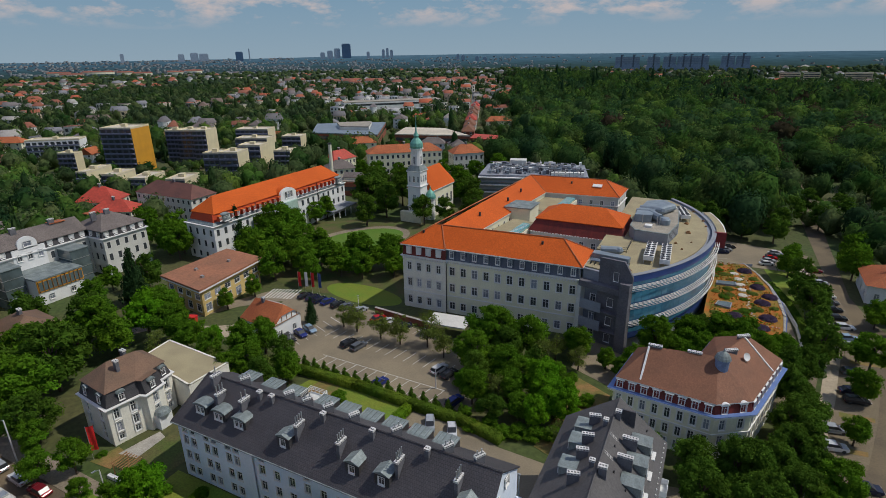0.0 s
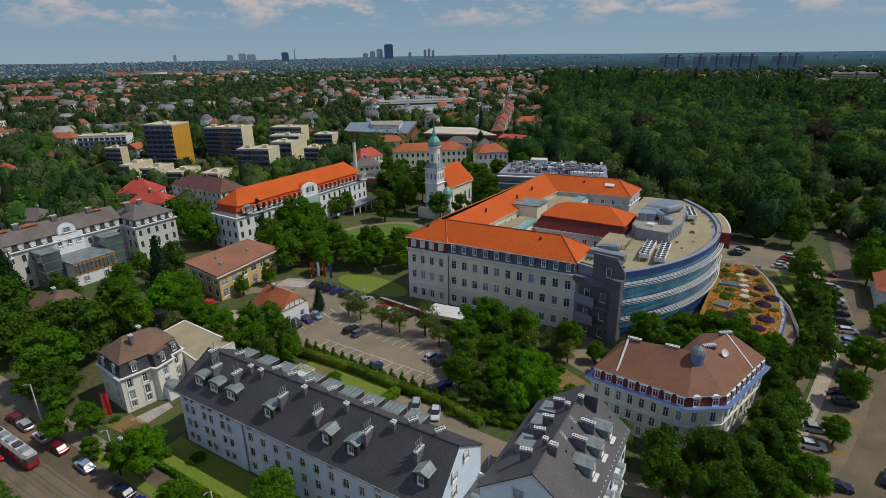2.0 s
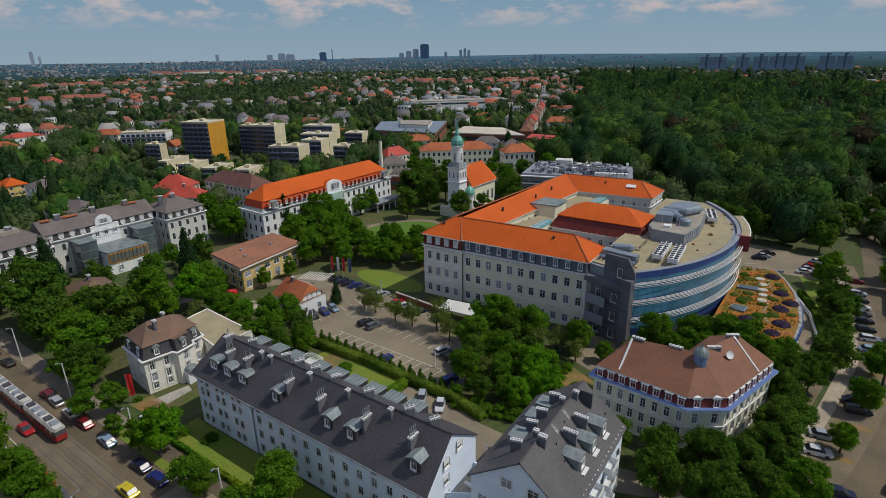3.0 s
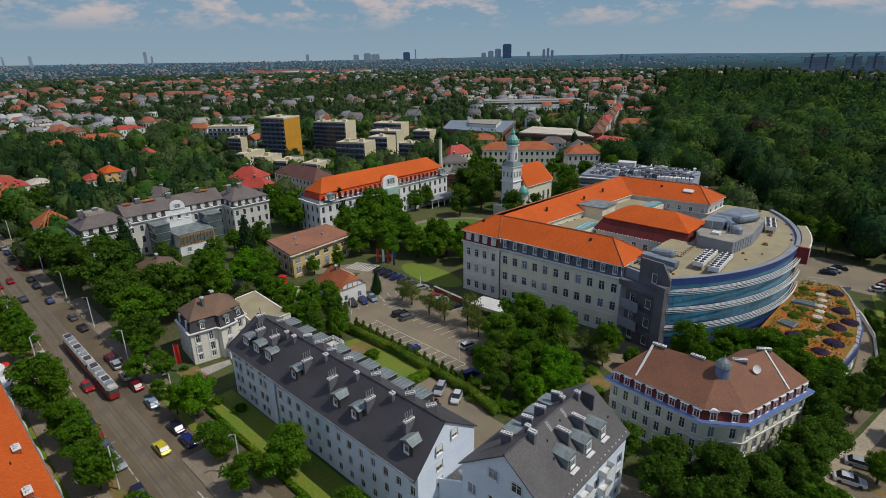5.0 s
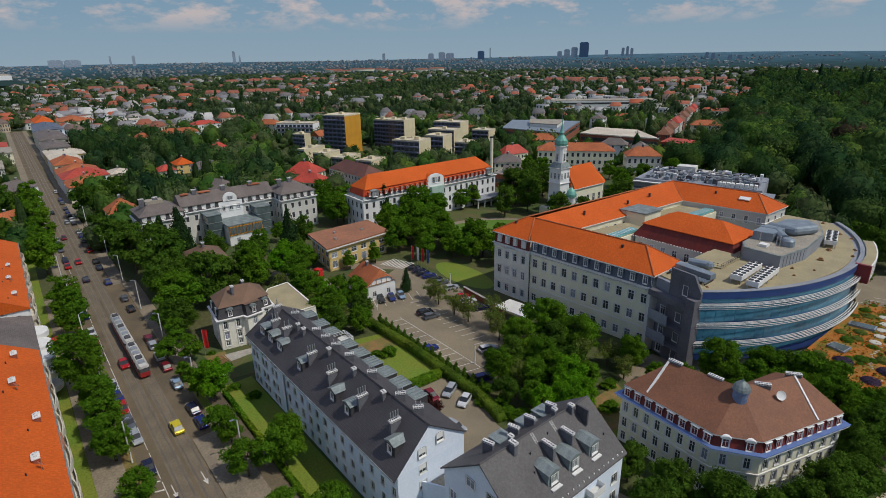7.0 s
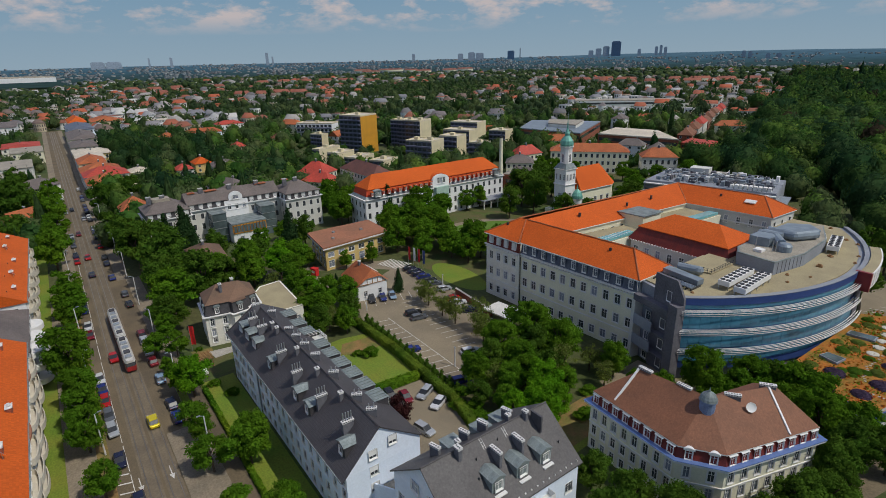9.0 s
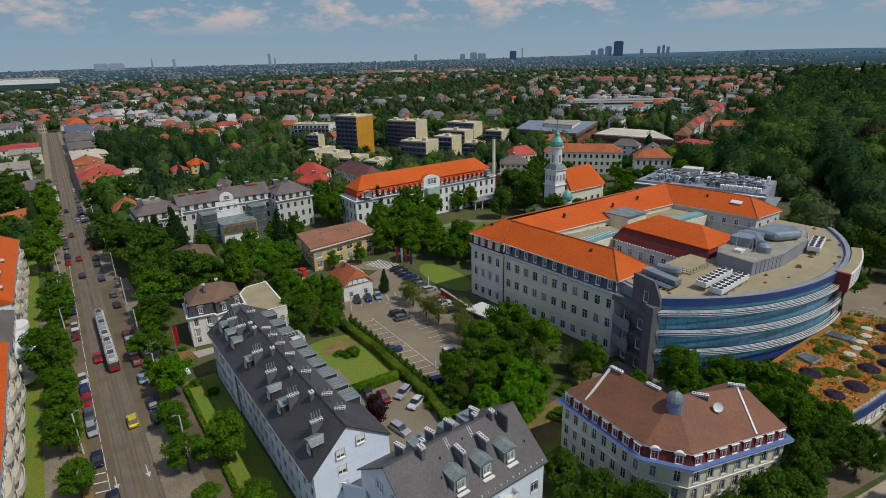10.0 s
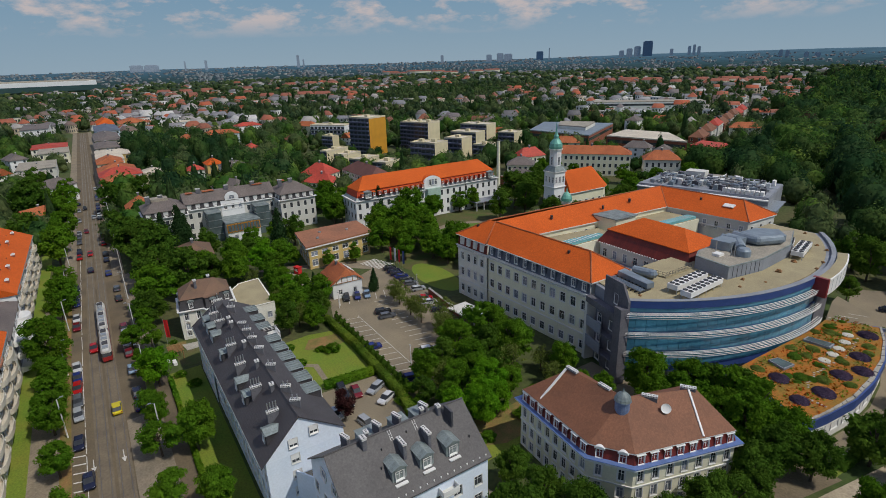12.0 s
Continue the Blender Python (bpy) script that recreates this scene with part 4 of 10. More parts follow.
def ring_band(r0, r1, a0, a1, z0, z1, n):
    """A solid curved beam between two radii and two heights."""
    o, i_ = arc_pts(r1, a0, a1, n), arc_pts(r0, a0, a1, n)
    f = []
    for k in range(n):
        f += [[(*o[k], z0), (*o[k + 1], z0), (*o[k + 1], z1), (*o[k], z1)],
              [(*i_[k + 1], z0), (*i_[k], z0), (*i_[k], z1), (*i_[k + 1], z1)],
              [(*o[k], z1), (*o[k + 1], z1), (*i_[k + 1], z1), (*i_[k], z1)],
              [(*o[k + 1], z0), (*o[k], z0), (*i_[k], z0), (*i_[k + 1], z0)]]
    for k in (0, n):
        q = [(*i_[k], z0), (*o[k], z0), (*o[k], z1), (*i_[k], z1)]
        f.append(q if k == 0 else q[::-1])
    return f


A0, A1, AFIN = -44.2, 41.0, 4.5


def curved_wing():
    t = house("curved_wing", -10, 150, "curved blue glass hospital wing with flat gravel roof", "hospital building")
    n = 60
    front = arc_pts(CR - 1.2, A0, A1, n)
    back = [(-24.2, 191.0), (-24.2, 119.2)]
    body = front + back
    solid("body", prism(body, 0, 17.6), M_CONC, t)
    solid("roof", prism([(p[0], p[1]) for p in arc_pts(CR - 2.6, A0 + .6, A1 - .6, n)] + [(-24.0, 190.6), (-24.0, 120.0)], 17.61, 17.9), M_GRAVEL, t)
    # three storeys of glass, each under a shelf of white louvres
    for lo, hi, end in ((4.4, 7.3, 8.0), (7.5, 11.6, 5.0), (11.8, 15.9, 1.4)):
        for k in range(22):
            a = A0 + (end - A0) * k / 22
            b = A0 + (end - A0) * (k + 1) / 22
            solid("pane", ring_band(CR - 1.1, CR - .75, a + .03, b - .03, lo, hi, 3), M_BLUEGLASS, t)
        solid("spandrel", ring_band(CR - 1.1, CR - .8, A0, end, hi + .01, hi + .19, n), M_BLUE, t)
        for r, z in ((CR - .3, hi + .12), (CR + .15, hi + .12), (CR + .6, hi + .12), (CR + .6, hi - .3), (CR + .5, hi - .72)):
            solid("louvre", ring_band(r - .055, r + .055, A0, end - .3, z - .045, z + .045, n), M_TRIM, t)
        for k in range(36):
            a = A0 + (end - .5 - A0) * (k + .5) / 36
            solid("bracket", ring_band(CR - .6, CR + .6, a, a + .08, hi - .2, hi - .1, 1), M_METAL, t)
    solid("top_light", ring_band(CR - 1.1, CR - .7, A0, 1.4, 16.1, 17.0, n), M_BLUEGLASS, t)
    solid("base_band", ring_band(CR - 1.3, CR - .6, A0, A1, 2.9, 4.35, n), M_BLUE, t)
    solid("parapet", ring_band(CR - 1.5, CR - .5, A0, 2.2, 17.0, 18.5, n), M_BLUE, t)
    solid("rear_parapet", ring_band(CR - 1.5, CR - .5, 2.2, A1, 17.0, 18.2, n), M_CONC, t)
    solid("parapet_cap", ring_band(CR - 1.55, CR - .45, A0, 2.2, 18.504, 18.62, n), M_CONC, t)
    solid("end_wall", ring_band(CR - 1.1, CR - .55, 5.2, A1, 3, 17.0, n), M_STAIR, t, "grey curved end wall")
    # projecting white-panelled box with a dark red end
    solid("end_box", ring_band(CR - .4, CR + 1.9, 2.2, 23, 14.9, 18.45, 20), M_TRIM, t, "projecting white-panelled curved box")
    solid("end_box_roof", ring_band(CR - .38, CR + 1.6, 2.3, 22.8, 18.455, 18.5, 20), M_GRAVEL, t)
    solid("fin", ring_band(CR - 1.0, CR + 2.0, 1.4, 2.18, 14.5, 18.7, 2), M_REDPAINT, t, "dark red upright end panel")
    for k in range(8):
        solid("panel_joint", ring_band(CR + 1.89, CR + 1.93, 4.2 + 2.5 * k, 4.26 + 2.5 * k, 15, 18.3, 1), M_CONC, t)
    # grey stair side towards the old block: raised gable wall, deep balconies and a corner pier
    p, q = (-24.3, 118.6), (-12.6, 115.6)
    L = math.dist(p, q)
    m = frame_at(p, q, 0, 0)
    wall = [(4.2, 0), (L, 0), (L, 18.4), (L - 2.1, 21.6), (4.2, 21.4)]
    face = lambda y: [(x, y, z) for x, z in wall]
    rim = [[(wall[i][0], -.0, wall[i][1]), (wall[i][0], .5, wall[i][1]), (wall[(i + 1) % 5][0], .5, wall[(i + 1) % 5][1]), (wall[(i + 1) % 5][0], 0, wall[(i + 1) % 5][1])] for i in range(5)]
    solid("side_wall", moved([face(0), face(.5)[::-1]] + [r[::-1] for r in rim], m), M_STAIR, t)
    solid("corner_pier", moved(box(L - 2.2, L + .1, -1.6, -.01, 0, 17.0), m), M_STAIR, t)
    solid("loggia_head", moved(box(.2, L - 2.21, -1.7, -.01, 14.0, 15.4), m), M_STAIR, t)
    solid("stair_side", moved(box(-.2, .8, -1.65, 4.0, 0, 13.99), m), M_GREYR, t)
    for z in (4.3, 9.0):
        solid("slab", moved(box(.81, L - 2.21, -1.5, -.01, z - .3, z), m), M_STAIR, t)
        solid("balcony", moved(box(.81, 6.0, -1.75, -1.51, z - .35, z + 2.1), m), M_CONC, t)
    for z in (1.0, 5.4, 10.1):
        for x in (3.2, 7.4):
            fr, pn = window_meshes(1.3, 2.0, "plain")
            w = part("window", fr, t, at=m @ pose(x, -.03, z))
            part("pane", pn, w)
    fr, pn = window_meshes(1.1, 2.1, "plain")
    w = part("window", fr, t, at=m @ pose(8.3, -.03, 16.6))
    part("pane", pn, w)
    # plant on the roof
    p = house("plant_room", -14, 152, "grey sheet-metal plant room on the gravel roof", "plant room")
    outline = [(-16.6, 143.4), (-8.3, 142.6), (-6.6, 153.6), (-7.6, 167.6), (-12.4, 179.0), (-18.0, 172), (-18.6, 160.5), (-18.4, 147.0)]
    solid("wall", prism(outline, 17.9, 20.6), M_CONC, p)
    ins = [(x + (-12.6 - x) * .05, y + (159 - y) * .03) for x, y in outline]
    solid("cap", prism(outline, 20.604, 20.9), M_ZINC, p)
    solid("roof", prism(ins, 20.7, 20.92), M_FELT, p)
    for k in range(1, 8):
        x, y = along(outline[1], outline[2], k / 8)
        solid("panel_seam", tube((x + .03, y, 17.95), (x + .03, y, 20.6), .04), M_DKCONC, p)
    # sheet-metal ducts with rounded backs
    def duct(pts, r, z):
        for u, v in zip(pts, pts[1:]):
            solid("duct", tube((*u, z), (*v, z), r, n=10), M_DUCT, p)
        for u in pts[1:-1]:
            solid("duct_bend", moved(lathe([(.01, -r), (r * .7, -r * .7), (r, 0), (r * .7, r * .7), (.01, r)], 10), pose(*u, z)), M_DUCT, p)
    duct([(-18.2, 156), (-14.6, 156.6), (-11.2, 152.0)], 1.15, 22.1)
    duct([(-17.8, 160.5), (-12.0, 160.5), (-9.4, 166)], 1.1, 22.1)
    solid("duct", prism([(-17.8, 150.8), (-13.6, 151.4), (-13.4, 158.2), (-17.9, 158.4)], 20.93, 23.0), M_DUCT, p)
    solid("duct", prism([(-17.4, 163.0), (-10.6, 162.2), (-9.4, 168.4), (-13.0, 172.0), (-17.0, 169.0)], 20.93, 22.5), M_DUCT, p)
    solid("duct", moved(lathe([(1.5, 0), (1.5, 1.3), (1.1, 1.8), (0.01, 1.9)], 14), pose(-10.2, 151.4, 20.93)), M_DUCT, p)
    solid("hatch", box(-14.6, -12.8, 146.3, 148.2, 20.93, 21.5), M_TRIM, p)
    for x, y in ((-11.8, 149.2), (-11.2, 149.5), (-15.6, 149.6)):
        solid("vent", tube((x, y, 20.93), (x, y, 23.4), .12), M_METAL, p)
    # ducts and pipes along the old wing
    g = house("roof_ducts", -20, 128, "bundle of grey ducts and pipes on the gravel roof", "ducts")
    solid("duct", prism([(-23.6, 125.6), (-15.0, 124.4), (-14.8, 126.4), (-23.6, 128.0)], 18.1, 19.3), M_DUCT, g)
    solid("duct", tube((-22.4, 129.4, 19.1), (-18.4, 130.4, 19.1), .95, n=10), M_DUCT, g)
    for k in range(4):
        solid("pipe", tube((-23.4, 124.0 - k * .45, 18.5), (-14.6, 123.0 - k * .45, 18.5), .16), M_DUCT, g)
    for k in range(9):
        solid("pipe_support", box(-23.2 + k * 1.05, -23.05 + k * 1.05, 121.4, 125.2, 17.91, 18.3), M_DKMETAL, g)
    solid("duct_end", moved(lathe([(.01, -1), (.8, -.7), (1.1, 0), (.8, .7), (.01, 1)], 10), pose(-18.2, 130.4, 19.1)), M_DUCT, g)
    # sunk terrace beside the plant room
    y = house("roof_terrace", -19, 136, "gravel roof terrace with a low wall and dark railing", "terrace")
    solid("wall", prism([(-23.9, 132.0), (-16.6, 133.0), (-16.6, 142.4), (-23.9, 142.4)], 17.91, 18.2), M_GRAVEL, y)
    for a_, b_ in (((-23.8, 132.1), (-16.7, 133.1)), ((-16.7, 133.1), (-16.7, 142.3))):
        for k in range(9):
            x_, y_ = along(a_, b_, k / 8)
            solid("post", tube((x_, y_, 18.2), (x_, y_, 19.1), .04, n=5), M_DKMETAL, y)
        for z in (18.6, 19.1):
            solid("rail", tube((*a_, z), (*b_, z), .035, n=5), M_DKMETAL, y)
    # small things left on the gravel
    for x_, y_, s_ in ((-4.1, 155.6, 1.2), (-5.1, 164.4, 1.0), (-13.6, 188.3, .8), (-7.3, 180.5, .8), (-4.2, 178.5, .8), (-1.0, 169.2, .7), (0.0, 163.8, .7), (-6.4, 145.2, .8), (-9.6, 122.6, .6), (-14.0, 121.0, .6), (-4.6, 141.0, .6), (-2.8, 147.6, .5)):
        ob = solid("roof_hopper", prism([(-.5, -.4), (.5, -.4), (.5, .4), (-.5, .4)], 0, .3) + box(-.3, .3, -.2, .2, .3, .55), M_TIMBER)
        ob.matrix_basis = pose(x_, y_, 17.9, 0, 0, 40 * x_) @ Matrix.Diagonal((s_, s_, s_, 1))
        tagged(ob, "small brown drain hopper on the gravel roof", "roof fitting", "roof fittings")


curved_wing()


def chiller(m, w, d, cols):
    """A rooftop cooling unit with rows of fans."""
    t = thing("chiller", m, "white steel rooftop chiller with rows of round fans", "chiller", "chillers on the roof")
    solid("casing", box(-w / 2, w / 2, 0, d, 0.9, 2.0), M_TRIM, t)
    for x in (-w / 2 + .2, w / 2 - .2):
        for k in range(5):
            y = .2 + (d - .4) * k / 4
            solid("leg", box(x - .08, x + .08, y - .08, y + .08, 0, .9), M_METAL, t)
    for k in range(cols):
        for x in (-w / 4, w / 4):
            y = d * (k + .5) / cols
            solid("fan", moved(lathe([(.5, 0), (.5, .12), (.4, .14), (.05, .05)], 12), pose(x, y, 2.0)), M_DKMETAL, t)


chiller(pose(-11.0, 127.0, 17.9, 0, 0, 2), 2.3, 11.2, 7)
chiller(pose(-7.3, 126.0, 17.9, 0, 0, 3), 2.3, 12.2, 8)
chiller(pose(-5.6, 166.4, 17.9, 0, 0, 14), 2.6, 10.0, 7)
chiller(pose(-9.6, 170.6, 17.9, 0, 0, 22), 2.2, 6.0, 5)


PLANTED = []


def podium():
    t = house("podium", 8, 145, "curved podium with planted roof of sedum and lavender", "podium")
    outer = [(8.6, 127.0), (18.2, 123.7), (19.2, 130), (19.9, 138), (19.4, 147), (17.6, 157), (14.6, 166), (11.6, 172.4)]
    inner = [(8.3, 170.2), (2.8, 166.5), (3.3, 160), (3.0, 150), (2.6, 139), (2.4, 131)]
    solid("wall", prism(outer + inner, 0, 4.2), M_TRIM, t)
    ctr = (9.0, 147.0)
    grow = lambda pts, k: [(x + (x - ctr[0]) / math.hypot(x - ctr[0], y - ctr[1]) * k, y + (y - ctr[1]) / math.hypot(x - ctr[0], y - ctr[1]) * k) for x, y in pts]
    solid("blue_band", prism(grow(outer, .35) + inner, 3.6, 5.5), M_BLUE, t)
    solid("planting", prism(grow(outer, -.55) + inner, 5.504, 5.6), M_SEDUM, t)
    edge = outer[1:]
    for k in range(len(edge) - 1):
        for j in range(6):
            a, b = along(edge[k], edge[k + 1], j / 6 + .01), along(edge[k], edge[k + 1], (j + 1) / 6 - .01)
            c, d = grow([b], -.75)[0], grow([a], -.75)[0]
            solid("edge_stone", prism([a, b, c, d], 5.51, 5.72 + .06 * ((j * 7 + k) % 3)), M_KERB, t)
    # windows in the base wall and unreadable letters on the band
    fr, pn = window_meshes(2.2, 1.5, "plain")
    for k in range(1, len(outer) - 1):
        for s in (.3, .75):
            w = part("window", fr, t, at=frame_at(outer[k], outer[k + 1], s, 1.6, .02))
            part("pane", pn, w)
    for k in range(6):
        solid("letter_bar", moved(box(0, .5, -.06, 0, 0, .9), frame_at(grow([outer[0]], .35)[0], grow([outer[1]], .35)[0], .3 + .085 * k, 4.2, .02)), M_TRIM, t)
    # flush grey rooflights towards the glass wing
    for o in ([(4.7, 138.0), (8.1, 137.1), (8.5, 140.4), (5.3, 140.4)], [(4.6, 152.2), (9.5, 152.8), (9.4, 155.2), (4.6, 154.3)]):
        solid("rooflight", prism(o, 5.61, 6.1), M_CONC, t)
        solid("rooflight_glass", prism([(x + (sum(k[0] for k in o) / 4 - x) * .12, y + (sum(k[1] for k in o) / 4 - y) * .16) for x, y in o], 6.104, 6.16), M_DARKGLASS, t)
    for x, y, s in ((9.0, 133.6, 1.8), (16.0, 135.2, 1.9), (14.6, 129.4, 1.6), (15.2, 144.0, 1.8), (17.0, 148.6, 1.8), (14.4, 154.2, 1.8), (11.6, 165.4, 1.9)):
        PLANTED.append((x, y, s))
    for x, y in ((9.0, 162.4), (10.0, 158.5), (10.5, 154.6), (10.8, 151.1), (10.9, 147.3)):
        ob = solid("dome_light", lathe([(1.1, 0), (1.1, .16), (.95, .22), (.6, .3), (.01, .36)], 16), M_FELTPALE)
        ob.matrix_basis = pose(x, y, 5.6)
        tagged(ob, "round white rooflight dome on the planted roof", "rooflight", "rooflight domes")
    # stepping stones through the sedum
    r = random.Random(6)
    for a, b, n in (((13.4, 134.6), (11.9, 141.4), 9), ((11.9, 141.4), (12.6, 153.4), 12), ((12.6, 153.4), (10.9, 163), 9), ((14.0, 131.2), (18.6, 131.2), 6)):
        for k in range(n):
            x, y = along(a, b, (k + .5) / n)
            solid("stepping_stone", moved(box(-.22, .22, -.18, .18, 0, .07), pose(x + r.uniform(-.3, .3), y, 5.6, 0, 0, r.uniform(0, 90))), M_KERB, t)
    # parking deck at the end
    d = house("parking_deck", 3, 175, "small asphalt parking deck behind the planted roof", "parking deck")
    solid("deck", prism([(2.7, 166.9), (8.2, 170.6), (11.2, 172.8), (6.2, 181.0), (-2.4, 186.0), (-1.6, 181.0)], 0, 4.4), M_LOT, d)
    for k in range(3):
        x, y = 2.4 + k * 1.2, 171.0 + k * 3.0
        solid("bay_line", moved(box(0, 4.0, -.06, .06, 4.402, 4.412), pose(x - 1.2, y, 0, 0, 0, 25)), M_MARK, d)
    solid("parapet", moved(box(0, 6.4, -.12, .12, 4.402, 5.2), pose(8.4, 170.8, 0, 0, 0, 32)), M_CONC, d)
    # curved outer wall of the drive
    w = [(23.2, 122), (23.6, 133), (23.4, 145), (21.6, 157), (17.8, 168), (12, 180)]
    for a, b in zip(w, w[1:]):
        ob = solid("garden_wall", moved(box(0, math.dist(a, b), -.15, .15, 0, 1.1), frame_at(a, b, 0, 0)), M_GREYR)
        tagged(ob, "low pale wall along the curved drive", "garden wall", "drive walls", "structure")


podium()


# ---- grey-roofed long house ----
CHIMNEY_TOPS = {}


def chimney(parent, x, y, z, w, d, h, pots, rz=0.0, pot_h=1.3):
    key = (w, d, h)
    if key not in CHIMNEY_TOPS:
        body = box(-w / 2, w / 2, -d / 2, d / 2, -1.2, h)
        slab = box(-w / 2 - .07, w / 2 + .07, -d / 2 - .07, d / 2 + .07, h, h + .3)
        n, holes = max(2, round(w / .36)), []
        for k in range(n):
            a = -w / 2 + w * (k + .5) / n
            g = min(.11, d * .3)
            holes.append([(a - g, -g, h + .304), (a + g, -g, h + .304), (a + g, g, h + .304), (a - g, g, h + .304)])
            e = d / 2 + .074
            holes.append([(a - .09, -e, h + .08), (a + .09, -e, h + .08), (a + .09, -e, h + .23), (a - .09, -e, h + .23)])
            holes.append([(a + .09, e, h + .08), (a - .09, e, h + .08), (a - .09, e, h + .23), (a + .09, e, h + .23)])
        top = mesh_of("cap", slab + holes, M_CAP)
        top.materials.append(M_DKMETAL)
        for k in range(len(slab), len(top.polygons)):
            top.polygons[k].material_index = 1
        CHIMNEY_TOPS[key] = (mesh_of("chimney", body, M_CHIMNEY), top)
    body, top = CHIMNEY_TOPS[key]
    ob = part("chimney", body, parent, at=pose(x, y, z, 0, 0, rz))
    part("cap", top, ob)
    for k in range(pots):
        px = (k - (pots - 1) / 2) * w / max(1, pots)
        part("pot", mesh_of("pot", tube((px, 0, h + .3), (px, 0, h + .3 + pot_h), .09), M_METAL), ob)
    return ob


def long_house():
    t = house("apartment_house", -45, 50, "long white apartment house with dark grey tiled roof", "apartment house")
    x0, x1, y0, y1 = -71.0, -18.2, 45.0, 57.0
    ze, zr, yr = 10.6, 16.7, 50.4
    kx = -55.0
    rowz = [(0.9, 1.5), (3.7, 1.6), (6.6, 1.6)]
    xs1 = [1.6, 3.3, 6.3, 8.0, 11.0, 12.7]
    xs2 = [1.5 + 2.85 * i for i in range(13)]
    facade(t, (x0, y0 - .25), (kx, y0 - .25), -1, ze - .3, [(a, b, xs1) for a, b in rowz] + [(8.9, 0.9, xs1)], M_PALEBLUE, 1.0, "plain")
    facade(t, (kx, y0), (x1, y0), -1, ze - .3, [(a, b, xs2) for a, b in rowz] + [(8.9, .8, xs2[::3])], M_PALEBLUE, 1.05, "plain")
    facade(t, (x1, y1), (x0, y1), -1, ze + 1.4, [(a, b, 14) for a, b in rowz], M_PALEBLUE, 1.05, "far")
    facade(t, (x0, y1), (x0, y0), -1, ze - .3, [(a, b, 3) for a, b in rowz], M_PALEBLUE, 1.0, "plain")
    # east gable with its own windows
    facade(t, (x1, y0), (x1, y1), -1, ze, [(0.3, 1.5, [4.3]), (3.2, 1.5, [4.3]), (6.15, 1.5, [4.3]), (9.0, 1.5, [4.3])], M_PALEBLUE, 1.25, "plain")
    for z in (.3, 3.2, 6.15, 9.0):
        solid("roller_blind", box(x1 - .12, x1 - .06, y0 + 3.7, y0 + 4.9, z + .55, z + 1.5), M_TRIM, t)
    yb, zb = 57.0, 12.2
    gx = x1
    solid("gable", [[(gx, y0 - .3, ze), (gx, yb, ze), (gx, yb, zb), (gx, yr, zr - .1)], [(gx - .3, yr, zr - .1), (gx - .3, yb, zb), (gx - .3, yb, ze), (gx - .3, y0 - .3, ze)]], M_PALEBLUE, t)
    fr, pn = window_meshes(1.25, 1.4, "plain")
    for y, z in ((49.2, 11.9), (52.4, 12.9)):
        w = part("window", fr, t, at=pose(gx + .15, y, z, 0, 0, 90))
        part("pane", pn, w)
        part("roller_blind", mesh_of("roller_blind", box(-.6, .6, .02, .06, .5, 1.38), M_TRIM), w)
    # roof: steep street side, flatter garden side, hipped at the west end
    o = .75
    a, b = (x0 - o, y0 - o, ze - .2), (x1 + .25, y0 - o, ze - .2)
    ra, rb = (x0 + 2.2, yr, zr), (x1 + .25, yr, zr)
    c, d = (x1 + .25, yb + .3, zb - .15), (x0 - o, yb + .3, zb - .15)
    up = lambda p, k=.22: (p[0], p[1], p[2] - k)
    slopes = [[a, b, rb, ra], [c, d, ra, rb], [d, a, ra]]
    slopes += [[up(a), up(b), b, a], [up(b), up(rb), rb, b], [up(rb), up(c), c, rb], [up(c), up(d), d, c], [up(d), up(a), a, d], [up(b), up(a), up(ra), up(rb)], [up(d), up(c), up(rb), up(ra)]]
    solid("roof", slopes, M_SLATE, t)
    solid("ridge_tile", ridge_caps([(ra, rb), (a, ra)], .14), M_SLATE, t)
    solid("gutter", tube((x0 - o, y0 - o - .08, ze - .22), (x1, y0 - o - .08, ze - .22), .1), M_ZINC, t)
    slope = (zr - ze + .2) / (yr - y0 + o)
    on = lambda y: ze - .2 + slope * (y - (y0 - o))
    # street-side dormers
    for x in (-66.6, -62.6, -58.4):
        dormer(t, pose(x, 46.2, on(46.2) - .1), 2.7, 1.5, 2.9, "arched", M_MANSARD, M_ZINC, 0.75, 1.15, 2, "arched zinc dormer")
    for x in (-49.6, -37.6, -32.9, -21.2):
        dormer(t, pose(x, 46.0, on(46.0) - .1), 2.3, 1.85, 2.6, "gable", M_MANSARD, M_ZINC, 0.9, 1.2, 1, "small zinc dormer")
    for x, y, pots in ((-66.2, 49.6, 1), (-63.8, 48.0, 3), (-58.9, 48.2, 2), (-47.9, 47.8, 4), (-40.4, 47.6, 4), (-31.2, 47.8, 4), (-22.8, 48.0, 4)):
        chimney(t, x, y, on(y), 1.7, .55, 1.5, pots, 90)
    for x in (-57.0, -54.6, -44.9, -36.5, -28.0):
        chimney(t, x, 49.6, on(49.6), .6, .6, 1.1, 0)
    for x in (-61.5, -52.5, -49, -45.2, -40.6, -33.6, -25.8, -21.4):
        chimney(t, x, 51.2, zr - .6, 1.4, .5, 1.1, 2 if int(x) % 2 else 0, 60, .7)
